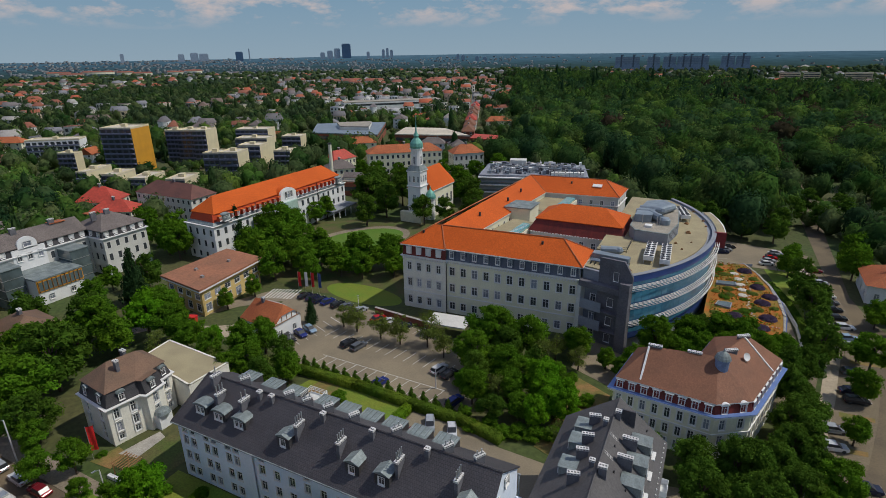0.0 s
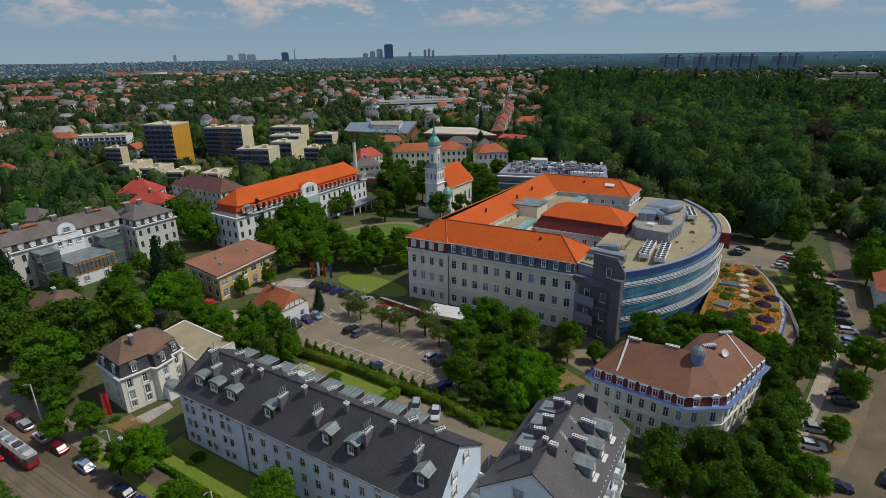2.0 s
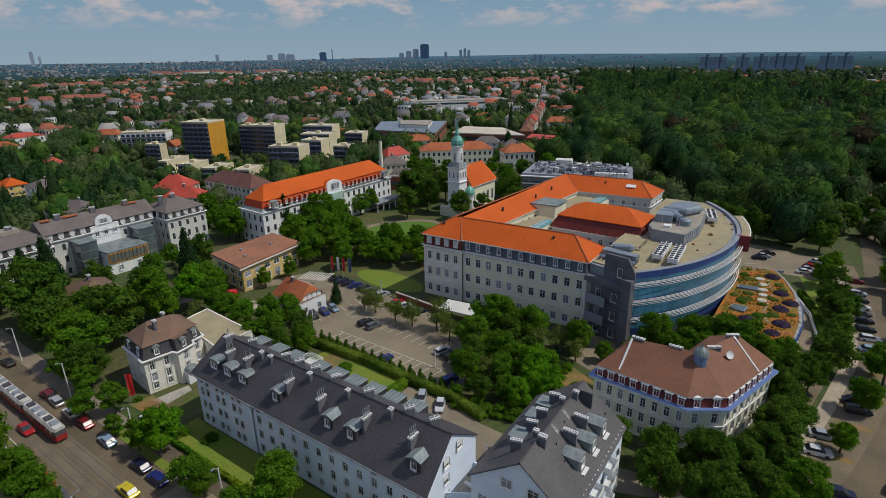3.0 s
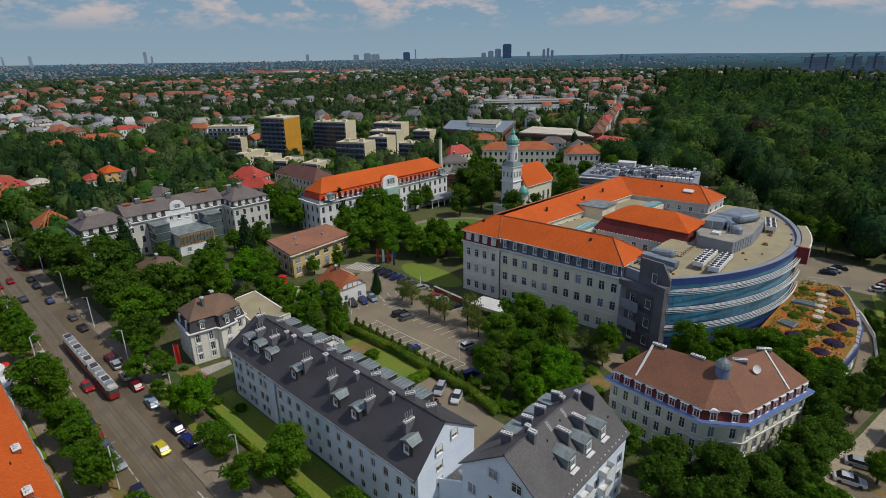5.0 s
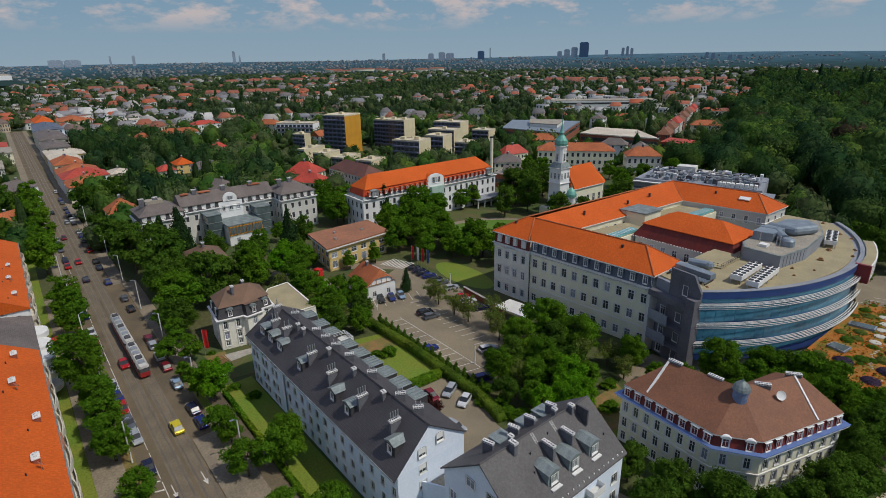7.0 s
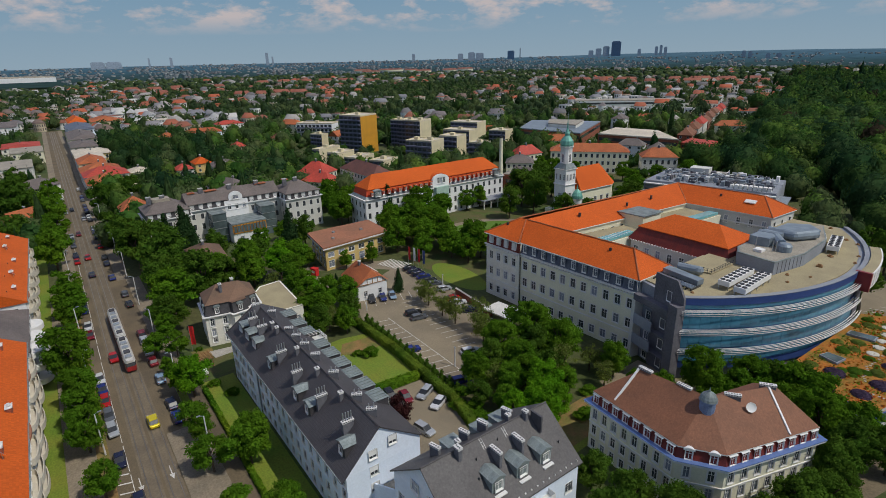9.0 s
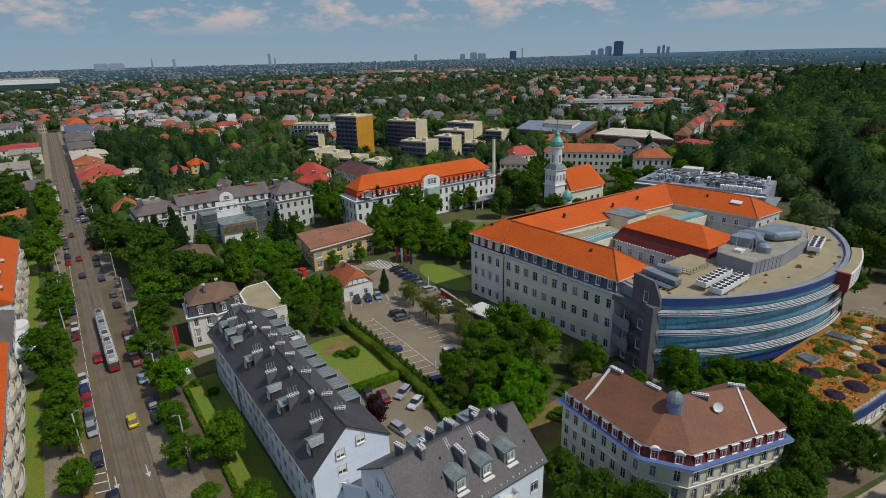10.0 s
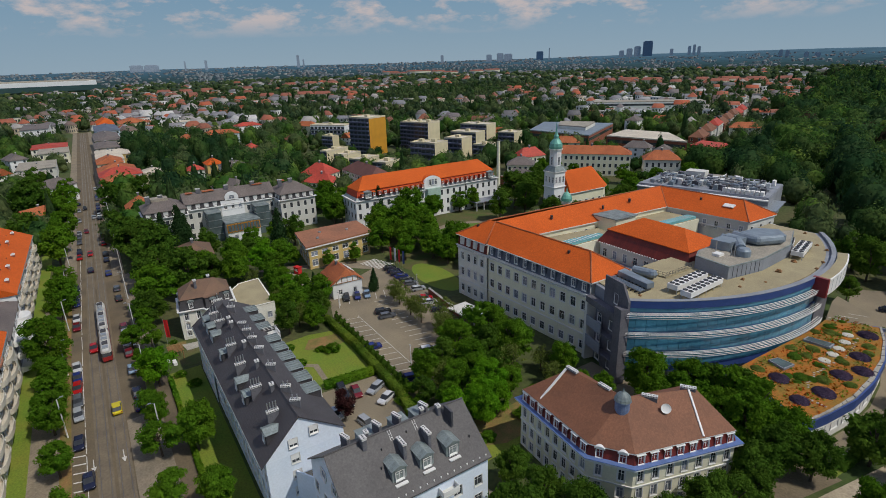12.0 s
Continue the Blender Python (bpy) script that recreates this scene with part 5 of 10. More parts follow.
    # garden-side dormers
    for x in (-65.6, -60.4, -55.8, -49.4, -45.2, -41.0, -36.8, -32.6, -28.4):
        dormer(t, pose(x, 57.0, zb - .35, 0, 0, 180), 3.1, 2.0, 3.4, "flat", M_MANSARD, M_ZINC, 1.1, 1.4, 2, "flat zinc-roofed dormer")
        seams = []
        for dx in (-1.2, -.4, .4, 1.2):
            seams += moved(box(dx - .03, dx + .03, -.1, 3.4, 2.02, 2.16), pose(x, 57.0, zb - .35, 0, 0, 180))
        solid("roof_seam", seams, M_ZINC, t)
    b_ = part("roof_balcony", mesh_of("roof_balcony", box(-1.7, 1.7, 0, 2.6, -.2, .02), M_GREYR), t, "small white-railed roof balcony", at=pose(-52.6, 55.2, zb + .7))
    for z in (.45, .75, 1.05):
        part("rail", mesh_of("rail", box(-1.7, 1.7, 2.52, 2.6, z, z + .06) + box(-1.7, -1.62, 0, 2.52, z, z + .06) + box(1.62, 1.7, 0, 2.52, z, z + .06), M_TRIM), b_)
    for x in (-1.66, -.85, 0, .85, 1.66):
        part("post", mesh_of("post", box(x - .04, x + .04, 2.53, 2.6, 0, 1.1), M_TRIM), b_)


long_house()


def corner_house():
    t = house("apartment_house", -7, 61, "white apartment house with dark grey gabled roof", "apartment house")
    x0, x1, y0, y1 = -15.0, -0.9, 50.6, 71.6
    ze, zr, xr = 11.4, 16.9, -7.7
    rows = [(0.9, 1.5), (3.8, 1.6), (7.0, 1.6)]
    facade(t, (x0, y0), (x1, y0), -1, ze, [(a, b, 4) for a, b in rows], M_PALEBLUE, 1.3, "plain")
    facade(t, (x1, y0), (x1, y1), -1, ze, [(a, b, 6) for a, b in rows], M_PALEBLUE, 1.3, "plain")
    facade(t, (x1, y1), (x0, y1), -1, ze, [(a, b, 3) for a, b in rows], M_PALEBLUE, 1.3, "far")
    facade(t, (x0, y1), (x0, y0), -1, ze, [(a, b, 5) for a, b in rows], M_PALEBLUE, 1.3, "far")
    for y, s in ((y0, 1), (y1, -1)):
        g = [(x0, y, ze), (x1, y, ze), (xr, y, zr - .1)]
        solid("gable", [g if s > 0 else g[::-1], [(p[0], p[1] + .3 * s, p[2]) for p in (g[::-1] if s > 0 else g)]], M_PALEBLUE, t)
    fr, pn = window_meshes(1.6, 1.5, "plain")
    for x in (-9.6, -5.8):
        w = part("window", fr, t, at=pose(x, y0 - .15, 11.7))
        part("pane", pn, w)
    o = .4
    zl = ze - .2
    a, b, c, d = (x0 - o, y0 - o, zl), (x1 + o, y0 - o, zl), (x1 + o, y1 + o, zl), (x0 - o, y1 + o, zl)
    r0, r1 = (xr, y0 - o, zr), (xr, y1 + o, zr)
    up = lambda p, k=.22: (p[0], p[1], p[2] - k)
    f = [[b, c, r1, r0], [d, a, r0, r1]]
    f += [[up(b), up(c), c, b], [up(d), up(a), a, d], [up(a), up(r0), r0, a], [up(r0), up(b), b, r0], [up(c), up(r1), r1, c], [up(r1), up(d), d, r1], [up(c), up(b), up(r0), up(r1)], [up(a), up(d), up(r1), up(r0)]]
    solid("roof", f, M_SLATEPLAIN, t)
    solid("ridge_tile", ridge_caps([(r0, r1)], .14), M_SLATEPLAIN, t)
    s = (zr - zl) / (x1 + o - xr)
    on = lambda x: zr - s * abs(x - xr)
    for k in range(20):
        solid("snow_guard", box(x1 - .05, x1 + .1, y0 + k * 1.08, y0 + .16 + k * 1.08, on(x1) - .02, on(x1) + .18), M_TRIM, t)
    for y in (58.3, 62.5, 66.7):
        dormer(t, pose(-2.5, y, on(-2.5) - .1, 0, 0, 90), 2.1, 1.9, 2.6, "gable", M_ZINC, M_ZINC, 1.2, 1.3, 1, "zinc-clad dormer with white window")
        solid("sill", box(-2.6, -1.7, y - .9, y + .9, on(-2.2) - .15, on(-2.2)), M_TRIM, t)
    for y in (60.1, 64.0):
        chimney(t, -5.0, y, on(-5.0), 1.9, .45, 1.5, 0, 0)
        solid("ladder", moved(box(-.2, -.14, 0, .05, 0, 1.6) + box(.14, .2, 0, .05, 0, 1.6) + box(-.2, .2, 0, .05, .4, .46) + box(-.2, .2, 0, .05, .9, .96), pose(-6.4, y - .6, on(-6.4), -50, 0, 90)), M_CAP, t)
    chimney(t, -7.0, 55.5, on(-7.0), 1.0, .6, 1.3, 0, 0)
    chimney(t, -7.2, 67.4, on(-7.2), .7, .5, 1.1, 0, 0)
    solid("lift_head", moved(box(-1.0, 1.0, -.15, .15, -.5, 2.0), pose(-6.0, 68.4, on(-6.0))), M_DKCONC, t)
    for y in (54.2, 59.0, 62.2, 66.7):
        chimney(t, -10.2, y, on(-10.2), 1.5, .45, 1.5, 0, 15)
    for y in (56.6, 65.4):
        chimney(t, -8.5, y, on(-8.5), .6, .5, .9, 0, 0)
    for y in (57.8, 63.0, 66.6):
        dormer(t, pose(-12.6, y, on(-12.6) - .1, 0, 0, -90), 2.4, 1.9, 2.4, "flat", M_ZINC, M_ZINC, 1.2, 1.3)
    for x, y in ((-4.2, 56.6), (-3.4, 70.2), (-5.9, 57.6), (-4.4, 66.2), (-6.6, 61.8)):
        solid("roof_vent", tube((x, y, on(x) - .1), (x, y, on(x) + .35), .09), M_DKMETAL, t)
    # balconies on the east front
    for y in (58.5, 64.5):
        for z in (2.9, 6.0, 9.0):
            b_ = part("balcony", mesh_of("balcony", box(-.2, 1.3, -1.3, 1.3, 0, .16), M_GREYR), t, at=pose(x1, y, z))
            part("rail", mesh_of("rail", box(1.22, 1.28, -1.3, 1.3, .2, 1.05) + box(-.1, 1.2, -1.3, -1.24, .2, 1.05) + box(-.1, 1.2, 1.24, 1.3, .2, 1.05), M_TRIM), b_)


corner_house()


def link_house():
    t = house("link_house", -16.5, 53, "low white link with a roof terrace between two houses", "house")
    solid("wall", prism([(-18.1, 49.0), (-15.1, 50.8), (-15.1, 56.5), (-18.1, 56.5)], 0, 6.6), M_PALEBLUE, t)
    solid("terrace", prism([(-18.0, 49.4), (-15.2, 51.1), (-15.2, 56.2), (-18.0, 56.2)], 6.604, 6.7), M_FELT, t)
    solid("parapet", prism([(-18.1, 49.0), (-15.1, 50.8), (-15.1, 51.05), (-18.1, 49.3)], 6.604, 7.6), M_PALEBLUE, t)
    solid("parapet", box(-18.1, -15.1, 56.25, 56.5, 6.604, 7.6), M_PALEBLUE, t)
    solid("planter", box(-17.6, -16.4, 55.2, 55.8, 6.71, 7.2), M_TIMBER, t)
    solid("bench", box(-17.4, -15.8, 52.4, 52.9, 6.71, 7.15), M_TRIM, t)


link_house()


# ---- brown-roofed corner villa ----
def villa():
    t = house("villa", 3, 92, "cream corner house with brown tiled roof and domed turret", "apartment house")
    o = [(-10.6, 86.4), (5.6, 85.0), (11.0, 88.6), (16.2, 105.3), (4.6, 109.5), (1.6, 98.6), (-8.6, 98.6)]
    zc, ze, zr = 9.0, 11.2, 15.4
    n = len(o)
    rows = [(0.6, 1.8), (4.3, 1.9)]
    up = [(6.6, 1.6)]
    for i, cols in enumerate((8, 2, 7, 4, 3, 4, 4)):
        facade(t, o[i], o[(i + 1) % n], -1, zc, [(0.5, 1.7, cols), (3.2, 1.8, cols), (6.2, 1.9, cols)], M_CREAM, .95, "moulded")
        solid("string_course", moved(box(0, math.dist(o[i], o[(i + 1) % n]), -.14, .02, 5.35, 5.55), frame_at(o[i], o[(i + 1) % n], 0, 0)), M_TRIM, t)
    cornice(t, o, zc + .1, .75, .6, M_TRIM)
    cornice(t, o, zc + .32, .85, .2, M_BLUETRIM, "gutter")
    ctr = Vector((3.0, 94.5))
    def inset(p, k):
        v = ctr - Vector(p)
        return Vector(p) + v.normalized() * k
    m = [tuple(inset(p, .55)) for p in o]
    eave = [tuple(inset(p, .15)) for p in o]
    solid("mansard", [[(*o[i], zc + .3), (*o[(i + 1) % n], zc + .3), (*m[(i + 1) % n], ze), (*m[i], ze)] for i in range(n)], M_REDMETAL, t)
    E = [(*p, ze) for p in eave]
    r0, r1, r2 = (-5.6, 92.3, zr), (5.0, 93.0, zr + .3), (9.6, 104.0, zr)
    roofs = [[E[0], E[1], r1, r0], [E[1], E[2], r1], [E[2], E[3], r2, r1], [E[3], E[4], r2], [E[4], E[5], r1, r2], [E[5], E[6], r0, r1], [E[6], E[0], r0]]
    solid("roof", roofs, M_BROWN, t)
    solid("eave_board", [[(p[0], p[1], ze - .18), (q[0], q[1], ze - .18), q, p] for p, q in zip(E, E[1:] + E[:1])], M_TRIM, t)
    # raised white fire walls
    def slab(p, q, h=.35, w=.35):
        return tube((p[0], p[1], p[2] + .05), (q[0], q[1], q[2] + .05), w * .6, n=4)
    solid("fire_wall", slab((-6.0, 92.0, zr), (-6.4, 86.6, ze)), M_TRIM, t)
    solid("fire_wall", slab((9.2, 102.8, zr), (14.2, 99.8, ze + .1)), M_TRIM, t)
    # dormers all round
    for i, cols in ((0, 8), (1, 2), (2, 8)):
        p, q = o[i], o[(i + 1) % n]
        for k in range(cols):
            dormer(t, frame_at(p, q, (k + .5) / cols, zc + .35, -.1), 1.25, 1.55, .9, "arched" if i == 1 else "flat", M_REDMETAL, M_TRIM, .95, 1.35)
    # chimney stacks
    for x, y, rz in ((-5.0, 92.4, 0), (1.4, 92.9, 0), (7.0, 96.4, 35), (9.0, 103.0, 35)):
        chimney(t, x, y, zr - .4, 2.2, .5, .55, 0, rz)
    # domed turret
    tx, ty = 5.7, 91.8
    solid("turret", moved(lathe([(1.1, 0), (1.1, 2.3), (1.3, 2.4), (1.3, 2.55)], 12), pose(tx, ty, zr - 1.8)), M_TURRET, t, "blue-grey panelled turret drum")
    solid("turret_dome", moved(lathe([(1.3, 2.55), (1.2, 2.95), (.95, 3.35), (.55, 3.7), (.22, 3.9), (.1, 4.2), (.01, 4.7)], 12), pose(tx, ty, zr - 1.8)), M_ZINC, t, "ribbed zinc dome")
    solid("satellite_dish", moved(lathe([(.75, .15), (.45, .04), (.01, 0)], 12), pose(9.5, 97.0, 14.6, 62, 0, 48)), M_TRIM, t)
    solid("dish_pole", tube((9.6, 97.2, 13.2), (9.6, 97.2, 14.6), .05), M_METAL, t)


villa()


# ---- garden palace with the round gable ----
def ring_walls(t, o, z0, z1, rows, mat, w=1.1, style="moulded"):
    n = len(o)
    for i in range(n):
        p, q = o[i], o[(i + 1) % n]
        k = max(1, round(math.dist(p, q) / 3.2))
        away = (q[1] - p[1]) * -.6 - (q[0] - p[0]) * .8
        facade(t, p, q, z0, z1, [(a, b, k) for a, b in rows] if away < .5 * math.dist(p, q) else [], mat, w, style)


def mansard_band(t, o, z0, z1, lean, mat, name="mansard"):
    n = len(o)
    cx, cy = sum(p[0] for p in o) / n, sum(p[1] for p in o) / n
    up = []
    for x, y in o:
        d = Vector((cx - x, cy - y))
        up.append((x + math.copysign(lean, d.x), y + math.copysign(lean, d.y)))
    solid(name, [[(*o[i], z0), (*o[(i + 1) % n], z0), (*up[(i + 1) % n], z1), (*up[i], z1)] for i in range(n)], mat, t)
    return up


def palace():
    t = house("hospital_palace", -151, 153, "long white historic hospital wing with orange mansard roof", "hospital building")
    o = [(-158.5, 118.0), (-144.8, 117.4), (-144.8, 188.8), (-158.5, 188.8)]
    ring_walls(t, o, 0, 12.2, [(0.9, 1.9), (4.7, 2.2), (8.7, 2.2)], M_WHITE, 1.2, "far")
    cornice(t, o, 12.3, .6, .5, M_TRIM)
    up = mansard_band(t, o, 12.35, 13.3, 1.0, M_ZINC, "lower_roof")
    up2 = mansard_band(t, up, 13.31, 15.8, .7, M_REDTILE)
    x0, x1, y0, y1 = up2[0][0], up2[1][0], up2[0][1], up2[2][1]
    solid("roof", hip_roof(x0, x1, y0, y1, 15.9, 20.6, .9, .9, "y", .35), M_ORANGE, t)
    p, q = (-144.0, 119.0), (-144.0, 187.5)
    for k in range(26):
        if k not in (12, 13, 14):
            dormer(t, frame_at(p, q, (k + .5) / 27, 13.5, -.1), 1.2, 1.8, 1.0, "flat", M_REDTILE, M_ORANGE, .8, 1.3)
    for y in (122.6, 184.2):
        dormer(t, frame_at(p, q, (y - 119) / 68.5, 13.0, .3), 3.0, 2.4, 1.6, "arched", M_ZINC, M_ZINC, 1.0, 1.7, 2)
    # round white gable
    n = 14
    arc = [(4.3 * math.cos(math.pi * i / n), 15.0 + 2.7 * math.sin(math.pi * i / n)) for i in range(n + 1)]
    outl = [(-4.3, 12.2)] + [(-a, b) for a, b in arc] + [(4.3, 12.2)]
    x = -144.4
    yc = 153.4
    f = [[(x, yc + a, b) for a, b in outl], [(x - 1.2, yc + a, b) for a, b in reversed(outl)]]
    for (a, b), (c, d) in zip(outl, outl[1:]):
        f.append([(x, yc + a, b), (x - 1.2, yc + a, b), (x - 1.2, yc + c, d), (x, yc + c, d)])
    solid("gable", [g[::-1] for g in f], M_WHITE, t, "round-topped white gable")
    solid("gable_roof", [[(x - 1.0, yc + a, b + .15), (x - 6.5, yc + a, b + .15), (x - 6.5, yc + c, d + .15), (x - 1.0, yc + c, d + .15)] for (a, b), (c, d) in zip(outl[1:-1], outl[2:-1])], M_ORANGE, t)
    fr, pn = window_meshes(1.1, 2.4, "moulded")
    for dy in (-1.4, 0, 1.4):
        w = part("window", fr, t, at=pose(x + .16, yc + dy, 14.0, 0, 0, 90))
        part("pane", pn, w)
    solid("bay", prism([(-144.7, 149.4), (-143.2, 150.2), (-143.2, 156.6), (-144.7, 157.4)], 4.0, 12.6), M_PALEGREEN, t, "pale green bay below the gable")
    for y in (136.5, 170.5):
        solid("lightning_band", box(-144.75, -144.55, y - .1, y + .1, 0, 16), M_DKMETAL, t)
    solid("porch_roof", box(-144.6, -138.5, 172, 189, 3.6, 4.0), M_CONC, t)
    for y in (172.6, 176.6, 180.6, 184.6, 188.4):
        solid("porch_column", tube((-139, y, 0), (-139, y, 3.6), .25), M_TRIM, t)
    s = house("boiler_chimney", -164, 205, "tall slim pale brick boiler chimney", "chimney")
    solid("shaft", tube((-164, 205, 0), (-164, 205, 25.5), 1.0, .75, 14), M_CREAM, s)
    solid("crown", tube((-164, 205, 25.5), (-164, 205, 26.1), .9, .9, 14), M_DKMETAL, s)


palace()


def boiler_house():
    t = house("boiler_house", -158, 216, "low dark brick boiler house with pale flat roof", "boiler house")
    o = [(-166, 208), (-146, 214), (-150, 226), (-170, 220)]
    solid("wall", prism(o, 0, 6.6), M_BRICK, t)
    solid("roof", prism([(x * 1.002, y * 1.002) for x, y in o], 6.6, 7.0), M_FELT, t)
    solid("lantern", moved(prism([(-4, -3), (4, -3), (4, 3), (-4, 3)], 0, 1.4), pose(-160, 216.5, 7.0, 0, 0, 17)), M_GREYR, t)
    solid("lantern_roof", moved(hip_roof(-4, 4, -3, 3, 1.4, 3.4, 0, 0), pose(-160, 216.5, 7.0, 0, 0, 17)), M_GREYTILE, t)
    solid("window_band", moved(box(2, 18, -.1, 0, 2.4, 4.4), frame_at(o[0], o[1], 0, 0)), M_GLASS, t)


boiler_house()


# ---- clinic with grey roof, glass lifts and orange window band ----
def clinic():
    t = house("clinic", -176, 76, "long pale historic clinic with grey-brown roof and glass lift towers", "clinic building")
    parts = (("left", -184, -169.0, 45.0, 59.5), ("mid", -184, -174.0, 59.5, 94.0), ("right", -182, -166.5, 94.0, 108.6))
    ze = 12.2
    for nm, x0, x1, y0, y1 in parts:
        o = [(x0, y0), (x1, y0), (x1, y1), (x0, y1)]
        # main walls grey, not white: their shade is put into the colour
        ring_walls(t, o, 0, ze, [(0.9, 1.9), (4.8, 2.2), (8.8, 2.0)], M_GREYR, 1.1, "far")
        cornice(t, o, ze + .1, .6, .5, M_TRIM)
        up = mansard_band(t, o, ze + .15, ze + 2.3, .35, M_MANSARD)
        fx = x1
        cols = 5 if nm != "mid" else 11
        for k in range(cols):
            s = (k + .5) / cols
            if nm == "mid" and .38 < s < .62:
                continue
            dormer(t, frame_at((fx, y0), (fx, y1), s, ze + .35, -.1), 1.6, 1.7, .8, "flat", M_TRIM, M_ZINC, 1.1, 1.3)
        if nm == "right":
            for k in range(4):
                dormer(t, frame_at((x0, y0), (x1, y0), (k + .5) / 4, ze + .35, -.1), 1.6, 1.7, .8, "flat", M_TRIM, M_ZINC, 1.1, 1.3)
        hip = .75 if nm != "mid" else 0
        along_ = "y"
        solid("roof", hip_roof(up[0][0], up[1][0], up[0][1], up[2][1], ze + 2.4, ze + 6.0, hip, hip, along_, .5), M_GREYTILE, t)
        for k in range(3 if nm == "mid" else 2):
            chimney(t, (x0 + x1) / 2 + .8, y0 + (y1 - y0) * (k + .6) / 3.3, ze + 5.6, 1.6, .7, 1.4, 0, 90)
    # newer orange patches along the ridge, and a grey flat top on one hip
    for y0, y1 in ((61.0, 63.6), (67.2, 71.5), (86.0, 90.5), (97.4, 100.0)):
        solid("roof_patch", moved(box(-1.2, 1.3, 0, y1 - y0, -.1, .16), pose(-179.0, y0, ze + 5.75, 0, 0, 0)), M_ORANGE_OLD, t)
    solid("flat_top", box(-178.6, -174.6, 48.6, 54.4, ze + 5.1, ze + 6.15), M_FELT, t)
    # round centre gable
    x, yc = -173.8, 77.0
    solid("gable_wall", prism([(-175, 72.6), (x, 72.6), (x, 81.4), (-175, 81.4)], 0, 14.0), M_WHITE, t)
    n = 12
    arc = [(2.6 * math.cos(math.pi * i / n), 15.0 + 2.3 * math.sin(math.pi * i / n)) for i in range(n + 1)]
    outl = [(-2.6, 13.8)] + [(-a, b) for a, b in arc] + [(2.6, 13.8)]
    f = [[(x, yc + a, b) for a, b in reversed(outl)], [(x - .6, yc + a, b) for a, b in outl]]
    for (a, b), (c, d) in zip(outl, outl[1:]):
        f.append([(x, yc + c, d), (x - .6, yc + c, d), (x - .6, yc + a, b), (x, yc + a, b)])
    solid("gable", f, M_WHITE, t, "round-topped white gable")
    fr, pn = window_meshes(2.0, 1.5, "moulded")
    w = part("window", fr, t, at=pose(x + .16, yc, 14.4, 0, 0, 90))
    part("pane", pn, w)
    fr, pn = window_meshes(1.2, 1.9, "moulded")
    for dy in (-2.8, 0, 2.8):
        w = part("window", fr, t, at=pose(x + .16, yc + dy, 10.6, 0, 0, 90))
        part("pane", pn, w)
    # glazed lift towers and the new front block
    for y0, y1 in ((66.0, 71.0), (84.2, 89.5)):
        b = part("lift_tower", mesh_of("lift_tower", box(-173.9, -167.2, y0, y1, 0, 11.2), M_DARKGLASS), t, "grey-green glass lift tower")
        part("lift_roof", mesh_of("lift_roof", box(-174.1, -167.0, y0 - .2, y1 + .2, 11.2, 11.45), M_ZINC), b)
        for z in (2.8, 5.6, 8.4):
            part("transom", mesh_of("transom", box(-173.9, -167.1, y0 - .08, y1 + .08, z, z + .18), M_METAL), b)
    solid("front_block", box(-173.8, -162.6, 71.4, 83.8, 0, 7.4), M_WHITE, t)
    solid("front_roof", box(-173.8, -162.2, 71.1, 84.1, 7.41, 7.8), M_ZINC, t)
    solid("window_band", box(-162.55, -162.3, 71.4, 83.8, 3.9, 7.2), M_ORANGEW, t, "orange-framed window band")
    for k in range(10):
        y = 71.9 + k * 1.2
        solid("pane", box(-162.35, -162.22, y, y + .85, 4.3, 6.8), M_DARKGLASS, t)
        solid("mullion", box(-162.3, -162.05, y - .22, y - .06, 3.9, 7.2), M_TIMBER, t)
    fr, pn = window_meshes(1.3, 1.5, "plain")
    for y in (74.5, 80.5):
        w = part("window", fr, t, at=pose(-162.42, y, 1.2, 0, 0, 90))
        part("pane", pn, w)


clinic()


